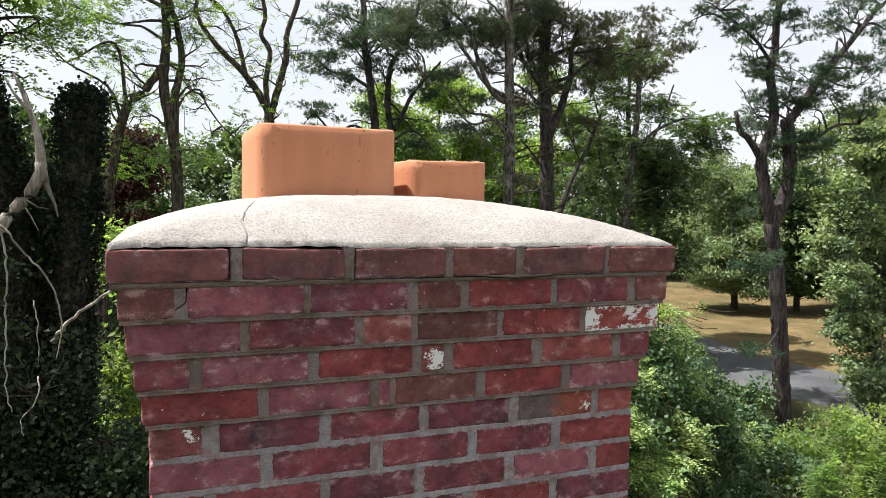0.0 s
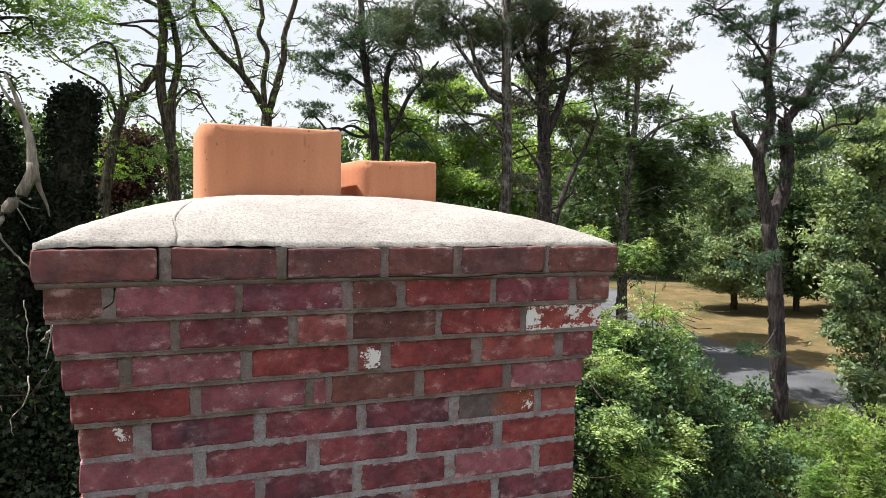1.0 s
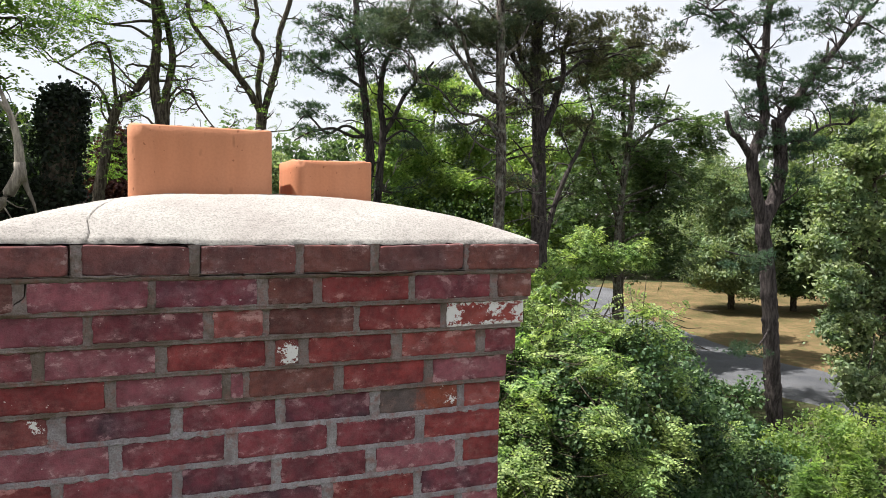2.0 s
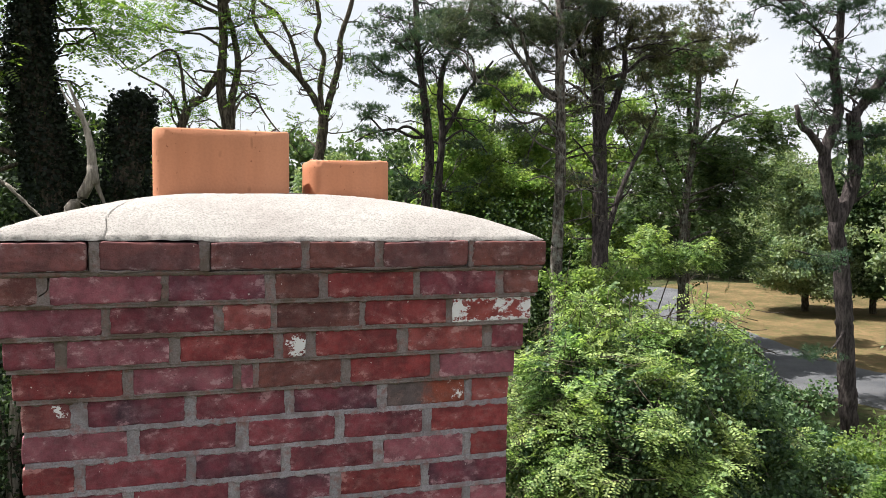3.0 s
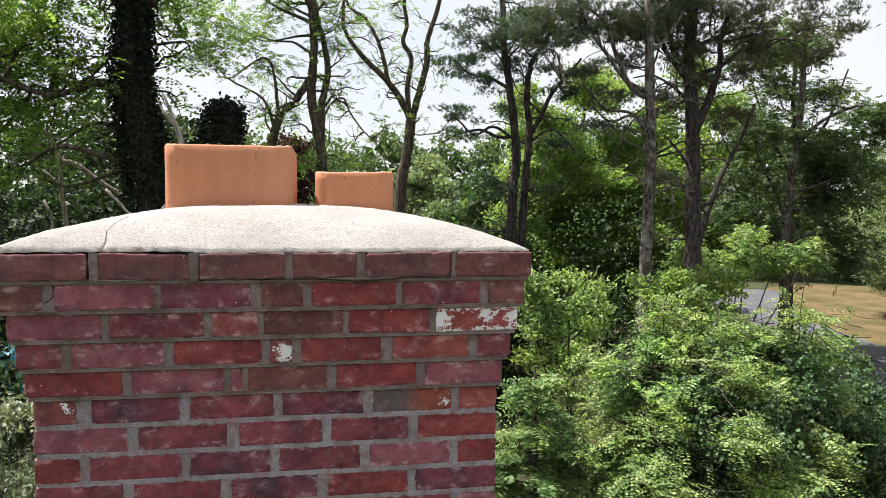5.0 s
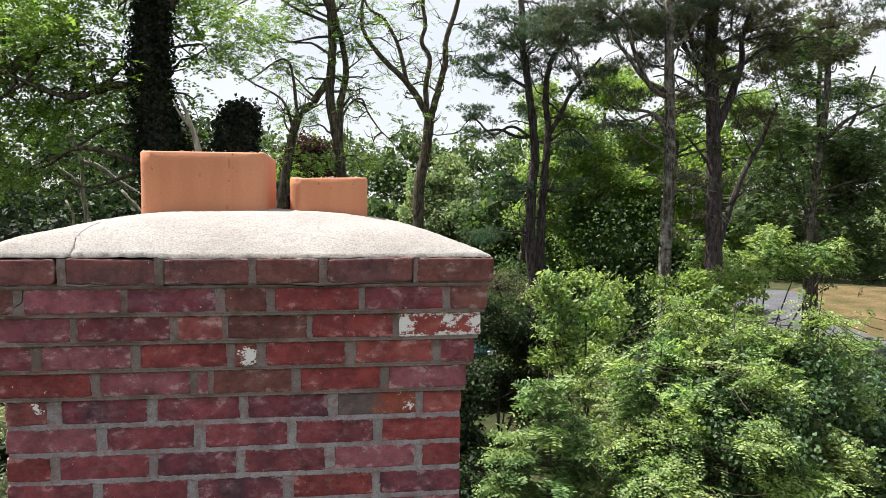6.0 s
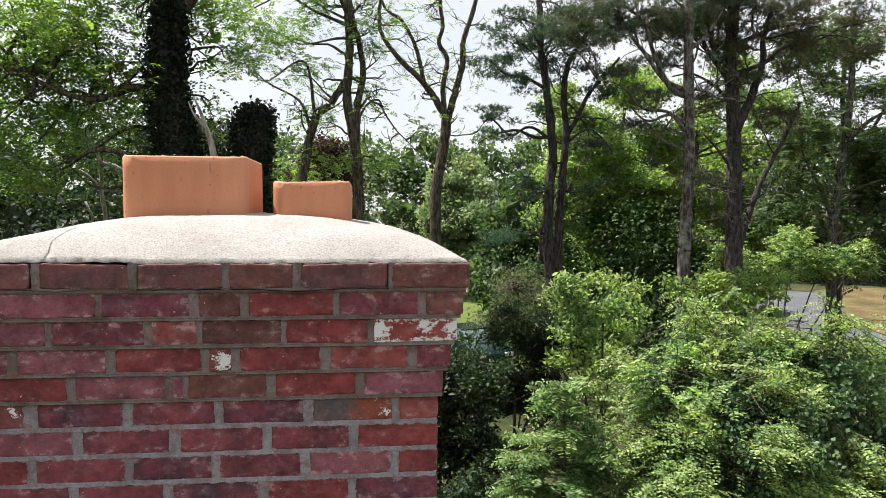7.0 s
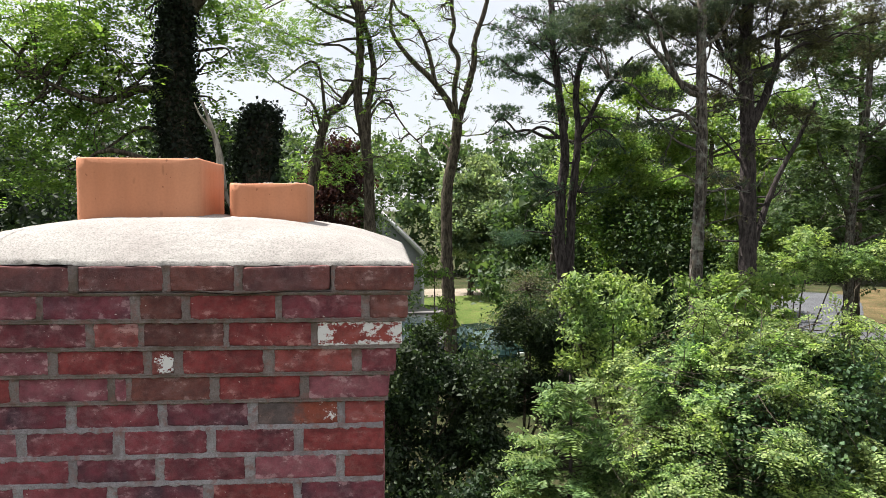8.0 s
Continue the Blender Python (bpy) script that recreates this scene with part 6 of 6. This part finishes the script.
def worn_brick(kind, x0, x1, y0, depth, ztop):
    """A front brick with rounded corners, a worn wavy outline and soft arrises."""
    cx, cz, hx, hz = (x0 + x1) / 2, ztop - HEIGHT / 2, (x1 - x0) / 2 + 0.0014, HEIGHT / 2
    nx, nz = max(4, int((x1 - x0) / 0.011)), 6
    edge = [(-1 + 2 * i / nx, -1) for i in range(nx)] + [(1, -1 + 2 * i / nz) for i in range(nz)]
    edge += [(1 - 2 * i / nx, 1) for i in range(nx)] + [(-1, 1 - 2 * i / nz) for i in range(nz)]
    seed = brick_rng.uniform(0, 90)
    lean = brick_rng.gauss(0, 0.0012)
    soft = [brick_rng.uniform(0.003, 0.0085) for _ in range(4)]
    rings = [[], [], [], []]
    for u, w in edge:
        r = soft[(1 if u > 0 else 0) + (2 if w > 0 else 0)]
        # rounded corner: points near it are drawn onto an arc
        ax, az = hx - abs(u) * hx, hz - abs(w) * hz
        px, pz = abs(u) * hx, abs(w) * hz
        if ax < r and az < r:
            vx, vz = r - ax, r - az
            k = r / max(1e-6, math.hypot(vx, vz))
            px, pz = hx - r + vx * k, hz - r + vz * k
        px, pz = math.copysign(px, u), math.copysign(pz, w)
        wob = 0.002 * noise.noise((px * 32 + seed, pz * 32, 3)) + 0.0011 * noise.noise((px * 95 + seed, pz * 95, 9))
        nibble = 0.004 * max(0.0, noise.noise((px * 70 + seed, pz * 70, 15)) - 0.42)
        px, pz = px - u * (nibble - wob), pz - w * (nibble - wob) + lean * u
        cut = 0.0026 + 0.0014 * noise.noise((px * 90, pz * 90, seed))
        rings[0].append((cx + px - u * cut * 2.4, y0, cz + pz - w * cut * 2.0))
        rings[1].append((cx + px - u * cut * 0.8, y0 + cut * 0.3, cz + pz - w * cut * 0.8))
        rings[2].append((cx + px, y0 + cut * 1.4, cz + pz))
        rings[3].append((cx + u * hx, y0 + depth, cz + w * hz))
    n = len(edge)
    verts = rings[0] + rings[1] + rings[2] + rings[3]
    faces = [tuple(range(n)), tuple(range(4 * n - 1, 3 * n - 1, -1))]
    for r in (0, n, 2 * n):
        faces += [(r + i, r + n + i, r + n + (i + 1) % n, r + (i + 1) % n) for i in range(n)]
    me = recalc(mesh_of("brick", verts, faces))
    return mesh_part("brick", me, BRICK[kind], chimney)


def course_core(k):
    """The mortar of one course, a little behind its brick faces; the top course's is deeper, where joints have opened."""
    dx, dy = inset(k)
    d = 0.022 if k == 0 else 0.0045
    z1 = TOP - k * COURSE
    bm = bmesh.new()
    if k == 1:
        # the mortar has cracked here: the core stands back, two thin plates remain in front of it
        box_bm(bm, X0 + dx + d, -0.598, dy + d, dy + 0.03, z1 - COURSE, z1 - 0.0006)
        box_bm(bm, -0.550, X1 - dx - d, dy + d, dy + 0.03, z1 - COURSE, z1 - 0.0006)
        box_bm(bm, X0 + dx + d, X1 - dx - d, dy + 0.0302, BACK - dy - d, z1 - COURSE, z1 - 0.0006)
    else:
        box_bm(bm, X0 + dx + d, X1 - dx - d, dy + d, BACK - dy - d, z1 - COURSE, z1 - (0.0006 if k else 0.001))
    part("mortar", bm, MORTAR_BROWN if k < 5 else MORTAR, chimney)


def mortar_plate(outline, y0, depth):
    """A piece of pointing with the given outline in x and z."""
    n = len(outline)
    verts = [(x, y0 + brick_rng.uniform(-0.0006, 0.0006), z) for x, z in outline] + [(x, y0 + depth, z) for x, z in outline]
    faces = [tuple(range(n)), tuple(range(2 * n - 1, n - 1, -1))] + [(i, i + n, (i + 1) % n + n, (i + 1) % n) for i in range(n)]
    mesh_part("joint", recalc(mesh_of("joint", verts, faces)), MORTAR_BROWN, chimney)


def bed_joint(k):
    """The pointing under course k: washed full, its ragged edges running over the arrises of both courses."""
    (dx, dy), (ex, ey) = inset(k), inset(k + 1)
    za, zb = TOP - k * COURSE - HEIGHT, TOP - (k + 1) * COURSE
    xs = np.arange(X0 + ex + 0.003, X1 - ex - 0.003, 0.003)
    verts, faces = [], []
    for i, x in enumerate(xs):
        a = 0.0045 * noise.noise((x * 60, k * 7, 1)) + 0.003 * noise.noise((x * 105, k * 7, 2)) * noise.noise((x * 20, k, 12)) * 2 + 0.0012
        b = 0.0055 * noise.noise((x * 50, k * 7, 4)) + 0.003 * noise.noise((x * 105, k * 7, 5)) * noise.noise((x * 20, k, 15)) * 2 + 0.0012
        w = 0.0016 * noise.noise((x * 80, k * 5, 8))
        verts += [(x, dy + 0.014, za + 0.004), (x, dy + 0.0006 + w, za + a), (x, dy + (ey - dy) * 0.28 + 0.0016 + w, za * 0.5 + zb * 0.5),
                  (x, dy + (ey - dy) * 0.62 + 0.0006 + w, zb + 0.0008 - b * 0.4), (x, ey - 0.0004 + w, zb - 0.0014 - b), (x, ey + 0.014, zb - 0.006)]
    for i in range(len(xs) - 1):
        for j in range(5):
            faces.append((i * 6 + j, i * 6 + j + 1, i * 6 + j + 7, i * 6 + j + 6))
    mesh_part("joint", recalc(mesh_of("joint", verts, faces, True)), MORTAR_BROWN if k < 5 else MORTAR, chimney)


def crack_line(x):
    """The open crack under the top course: its depth below the bricks and its width."""
    dip = 0.0065 * max(0.0, 1 - abs((x - 0.12) / 0.11)) + 0.006 * max(0.0, 1 - abs((x + 0.42) / 0.05))
    wide = 0.0046 if -0.25 < x < 0.02 else 0.0038 if 0.02 <= x < 0.34 else 0.0017
    wide *= 0.65 + 0.5 * abs(noise.noise((x * 22, 0, 4))) + 0.3 * noise.noise((x * 90, 0, 6))
    return dip + 0.0012 * noise.noise((x * 60, 2, 4)), max(0.0004, wide)


def cracked_bed():
    """The bed under the top course in two strips, above and below the crack."""
    (_, dy), (ex, ey) = inset(0), inset(1)
    za, zb = TOP - HEIGHT, TOP - COURSE
    xs = np.arange(X0 + 0.004, X1 - 0.004, 0.004)
    for low in (0, 1):
        verts, faces = [], []
        for x in xs:
            dip, wide = crack_line(x)
            rag = 0.003 * noise.noise((x * 50, low, 4)) + 0.002 * noise.noise((x * 190, low, 5)) + 0.001
            mid = za - max(0.0, dip)
            if low:
                ends = ((0.03, mid - wide), (0.003, mid - wide), (ey * 0.35 + 0.0015, (mid - wide + zb) / 2), (ey * 0.65, zb - 0.0002), (ey - 0.0004, zb - 0.002 - rag), (ey + 0.014, zb - 0.006))
            else:
                top = za + max(0.0005, rag)
                ends = ((0.03, top), (-0.0003, top), (0.0006, (top + mid) / 2), (0.0014, min(mid, top - 0.0003)), (0.008, min(mid, top - 0.0003)), (0.03, min(mid, top - 0.0003)))
            verts += [(x, y + 0.0012 * noise.noise((x * 80, low, 8)), z) for y, z in ends]
        for i in range(len(xs) - 1):
            for j in range(5):
                faces.append((i * 6 + j, i * 6 + j + 1, i * 6 + j + 7, i * 6 + j + 6))
        mesh_part("joint", recalc(mesh_of("joint", verts, faces, True)), MORTAR_BROWN, chimney)


def head_joint(k, x0, x1):
    """The upright pointing between two bricks of course k."""
    dx, dy = inset(k)
    z1, z0 = TOP - k * COURSE, TOP - k * COURSE - HEIGHT
    verts, faces = [], []
    zs = np.linspace(z0 - 0.002, z1 + 0.002, 12)
    for z in zs:
        a = 0.003 * noise.noise((x0 * 30, z * 70, 1)) + 0.0015 * noise.noise((x0 * 9, z * 210, 2)) + 0.0006
        b = 0.003 * noise.noise((x1 * 30, z * 70, 4)) + 0.0015 * noise.noise((x1 * 9, z * 210, 5)) + 0.0006
        w = 0.0018 * noise.noise((x0 * 20, z * 90, 8))
        verts += [(x0 - 0.004, dy + 0.014, z), (x0 - a, dy - 0.0002 + w, z), ((x0 + x1) / 2, dy + 0.0026 + w, z), (x1 + b, dy - 0.0002 + w, z), (x1 + 0.004, dy + 0.014, z)]
    for i in range(len(zs) - 1):
        for j in range(4):
            faces.append((i * 5 + j, i * 5 + j + 1, i * 5 + j + 6, i * 5 + j + 5))
    mesh_part("joint", recalc(mesh_of("joint", verts, faces, True)), MORTAR_BROWN if k < 5 else MORTAR, chimney)


def crown_height(x, y):
    """The mortar crown: steep at its rim, nearly flat by the flues."""
    dx, dy = max(1e-4, min(x - X0, X1 - x)), max(1e-4, min(y, BACK - y))
    d = ((dx * 0.55) ** -3 + dy ** -3) ** (-1 / 3)
    u = min(1.0, d / 0.42)
    return 0.0035 + 0.005 * min(1.0, max(0.0, (-0.22 - x) * 12)) + 0.113 * (1 - (1 - u) ** 3.3) + 0.003 * noise.noise((x * 7, y * 7, 2)) * min(1, d * 20)


CRACK = [(-0.452, 0.0), (-0.447, 0.03), (-0.452, 0.055), (-0.44, 0.10), (-0.425, 0.15), (-0.405, 0.21), (-0.385, 0.26), (-0.36, 0.31), (-0.345, 0.345)]
FLUES = [("flue_liner", -0.39, -0.05, 0.333, 0.672, 6.872, "large square orange clay flue liner with rounded corners"),
         ("flue_liner", 0.01, 0.236, 0.408, 0.662, 6.808, "small square orange clay flue liner with rounded corners")]


def make_crown():
    xs = np.concatenate([np.linspace(X0 + 0.004, -0.472, 32), np.arange(-0.47, -0.335, 0.0012), np.linspace(-0.333, X1 - 0.004, 125)])
    ys = np.concatenate([np.arange(0.0065, 0.36, 0.0042), np.linspace(0.362, BACK - 0.002, 70)])
    nx, ny = len(xs), len(ys)
    crack = smooth_line([(a, b, 0) for a, b in CRACK], 0.004)
    verts, keep = [], {}
    for j, y in enumerate(ys):
        for i, x in enumerate(xs):
            z = TOP + crown_height(x, y)
            if y < 0.36 and abs(x + 0.42) < 0.15:
                wob = 0.004 * noise.noise((0, y * 70, 9)) + 0.002 * noise.noise((3, y * 220, 9))
                gap = np.abs(crack[:, 0] + wob - x) + 0.25 * np.abs(crack[:, 1] - y)
                if gap.min() < 0.001 + 0.0006 * noise.noise((5, y * 40, 1)):
                    z -= 0.009
            rag = 0.0028 * max(0.0, 1 - min(y, x - X0, X1 - x) / 0.02)
            verts.append((x + (0.0012 + rag) * noise.noise((x * 45, y * 45, 5)), y + (0.0015 + rag) * noise.noise((x * 45, y * 45, 7)), z + 0.0016 * noise.noise((x * 55, y * 55, 1))))
    inside = lambda x, y: any(a + 0.03 < x < b - 0.03 and c + 0.03 < y < d - 0.03 for _, a, b, c, d, _, _ in FLUES)
    faces = [(j * nx + i, j * nx + i + 1, j * nx + nx + i + 1, j * nx + nx + i) for j in range(ny - 1) for i in range(nx - 1) if not inside(xs[i], ys[j])]
    rim = [j * nx for j in range(ny - 1, 0, -1)] + [i for i in range(nx - 1)] + [j * nx + nx - 1 for j in range(ny - 1)] + [(ny - 1) * nx + i for i in range(nx - 1, 0, -1)]
    base = len(verts)
    for v in rim:
        x, y, _ = verts[v]
        lift = (0.0042 + 0.0016 * noise.noise((x * 25, 0, 6))) * min(1, (x - X0) / 0.06) if x < -0.255 and y < 0.2 else 0.0006 + 0.0026 * noise.noise((x * 22, 0, 6)) + 0.0022 * noise.noise((x * 90, 0, 6))
        front = 0.002 + 0.0025 * noise.noise((x * 50, 0, 3)) if y < 0.015 else 0.0
        verts.append((x, y - front, TOP + lift + 0.0014 * noise.noise((x * 70, y * 70, 3))))
    m = len(rim)
    for i in range(m):
        faces.append((rim[i], rim[(i + 1) % m], base + (i + 1) % m, base + i))
    me = recalc(mesh_of("crown", verts, faces, True))
    mesh_part("crown", me, CROWN, chimney, "pale rounded mortar crown with a crack")


def make_flue(name, x0, x1, y0, y1, top, label):
    """A clay tube, square with rounded corners, its rim a little chipped and uneven."""
    r, t, n, layers = 0.036, 0.022, 12, 12
    cx, cy = (x0 + x1) / 2, (y0 + y1) / 2

    def ring(off):
        out = []
        for k, (sx, sy) in enumerate(((1, 1), (-1, 1), (-1, -1), (1, -1))):
            for i in range(n):
                a = (k + i / (n - 1)) * math.pi / 2
                out.append((cx + sx * ((x1 - x0) / 2 - r) + math.cos(a) * (r - off), cy + sy * ((y1 - y0) / 2 - r) + math.sin(a) * (r - off)))
        return out

    verts, faces = [], []
    zs = list(np.linspace(TOP - 0.05, top - 0.004, layers))
    chip = lambda x, y: 0.003 * noise.noise((x * 18, y * 18, 4)) + 0.0028 * noise.noise((x * 75, y * 75, 8)) - 0.006 * max(0, noise.noise((x * 11, y * 11, 12)) - 0.3)
    profile = [(0.0, z, 0) for z in zs] + [(0.004, top, 1), (t - 0.004, top, 1), (t, top - 0.005, 1), (t, TOP - 0.05, 0)]
    for off, z, rough in profile:
        for x, y in ring(off):
            bow = 0.0012 * noise.noise((x * 6, y * 6, z * 6))
            verts.append((x + bow, y + bow, z + (chip(x, y) if rough or z > top - 0.012 else 0)))
    m = 4 * n
    for j in range(len(profile) - 1):
        for i in range(m):
            faces.append((j * m + i, j * m + (i + 1) % m, j * m + m + (i + 1) % m, j * m + m + i))
    me = recalc(mesh_of(name, verts, faces, True))
    flue = mesh_part(name, me, CLAY, chimney, label)
    rng = np.random.default_rng(int(top * 1000))
    edge = [(x, y) for x, y in ring(0.006) + ring(0.016)]
    for k in range(16):
        x, y = edge[rng.integers(0, len(edge))] if k % 3 else (rng.uniform(x0 + r, x1 - r), y0 + 0.008)
        s = rng.uniform(0.002, 0.005)
        bm = bmesh.new()
        bmesh.ops.create_icosphere(bm, subdivisions=1, radius=s)
        for v in bm.verts:
            v.co = Vector((x + v.co.x * rng.uniform(0.8, 1.9), y + v.co.y, top + chip(x, y) + 0.0005 + v.co.z * 0.6))
        part("mortar_crumb", bm, CROWN, flue, "pale crumb of mortar")


make_crown()
for f in FLUES:
    make_flue(*f)

for k, row in enumerate(COURSES):
    course_core(k)
    dx, dy = inset(k)
    ztop = TOP - k * COURSE
    ends = []
    for word in row.split(","):
        kind, a, b = word.split()
        ends.append((float(a), float(b)))
        worn_brick(kind, float(a), float(b), dy + brick_rng.uniform(-0.0013, 0.0013), 0.092, ztop)
    if k:
        if k < len(COURSES) - 1:
            bed_joint(k)
        for (_, a), (b, _) in zip(ends, ends[1:]):
            if not (k == 1 and a < -0.5):
                head_joint(k, a, b)
    # the two sides and the back, in stretchers
    kinds = "MPRDBMRP"
    for xa, xb in ((X0 + dx, X0 + dx + 0.092), (X1 - dx - 0.092, X1 - dx)):
        y = dy + 0.102
        while y < BACK - dy - 0.16:
            y2 = min(y + 0.193, BACK - dy - 0.102)
            brick(brick_rng.choice(kinds), xa, xb, y, y2, ztop)
            y = y2 + 0.01
    x = X0 + dx + (0.1 if k % 2 else 0.0)
    while x < X1 - dx - 0.08:
        brick(brick_rng.choice(kinds), x, min(x + 0.193, X1 - dx), BACK - dy - 0.092, BACK - dy, ztop)
        x += 0.203

# mortar that is left in the top course's joints, and the bed under it with its open crack
z1 = TOP
for a, b in ((-0.4775, -0.460), (-0.265, -0.2475), (-0.0535, -0.0375), (0.1105, 0.1285), (0.3375, 0.3465)):
    head_joint(0, a, b)
cracked_bed()
row = z1 - COURSE
mortar_plate([(-0.5785, row), (-0.5578, row), (-0.5572, row - 0.014), (-0.5580, row - 0.026), (-0.5605, row - 0.031), (-0.5665, row - 0.0355), (-0.5725, row - 0.039), (-0.5785, row - 0.046)], STEP_Y + 0.0018, 0.02)
mortar_plate([(-0.5535, row - 0.004), (-0.5535, row - 0.061), (-0.600, row - 0.061), (-0.588, row - 0.058), (-0.5800, row - 0.0505), (-0.5762, row - 0.0445), (-0.5705, row - 0.0405), (-0.5645, row - 0.037), (-0.5590, row - 0.0325), (-0.5562, row - 0.027), (-0.5550, row - 0.014)], STEP_Y + 0.0014, 0.02)


def plain_box(x0, x1, y0, y1, z0, z1):
    v = [(x, y, z) for z in (z0, z1) for x, y in ((x0, y0), (x1, y0), (x1, y1), (x0, y1))]
    return v, [(3, 2, 1, 0), (4, 5, 6, 7), (0, 1, 5, 4), (1, 2, 6, 5), (2, 3, 7, 6), (3, 0, 4, 7)]


def make_shaft():
    """The chimney's lower courses down to the ground, joined into one part."""
    rng = random.Random(9)
    verts, faces = [], []
    dx, dy = inset(9)
    k = len(COURSES)
    while TOP - k * COURSE > 0.05:
        z2 = TOP - k * COURSE
        off = 0.1 if k % 2 else 0.0
        x = X0 + dx - off
        while x < X1 - dx - 0.02:
            a, b = max(x, X0 + dx), min(x + 0.193, X1 - dx)
            if b - a > 0.03:
                for ya, yb in ((dy, dy + 0.09), (BACK - dy - 0.09, BACK - dy)):
                    v, f = plain_box(a, b, ya, yb, z2 - HEIGHT, z2)
                    n = len(verts)
                    verts += v
                    faces += [[i + n for i in q] for q in f]
            x += 0.203
        y = dy + 0.1
        while y < BACK - dy - 0.12:
            b = min(y + 0.193, BACK - dy - 0.1)
            for xa, xb in ((X0 + dx, X0 + dx + 0.09), (X1 - dx - 0.09, X1 - dx)):
                v, f = plain_box(xa, xb, y, b, z2 - HEIGHT, z2)
                n = len(verts)
                verts += v
                faces += [[i + n for i in q] for q in f]
            y += 0.203
        k += 1
    me = recalc(mesh_of("lower_bricks", verts, faces))
    mesh_part("lower_bricks", me, BRICK["M"], chimney, "", "stuff")
    bm = bmesh.new()
    box_bm(bm, X0 + dx + 0.0045, X1 - dx - 0.0045, dy + 0.0045, BACK - dy - 0.0045, -0.05, TOP - len(COURSES) * COURSE)
    part("lower_mortar", bm, MORTAR, chimney)


make_shaft()
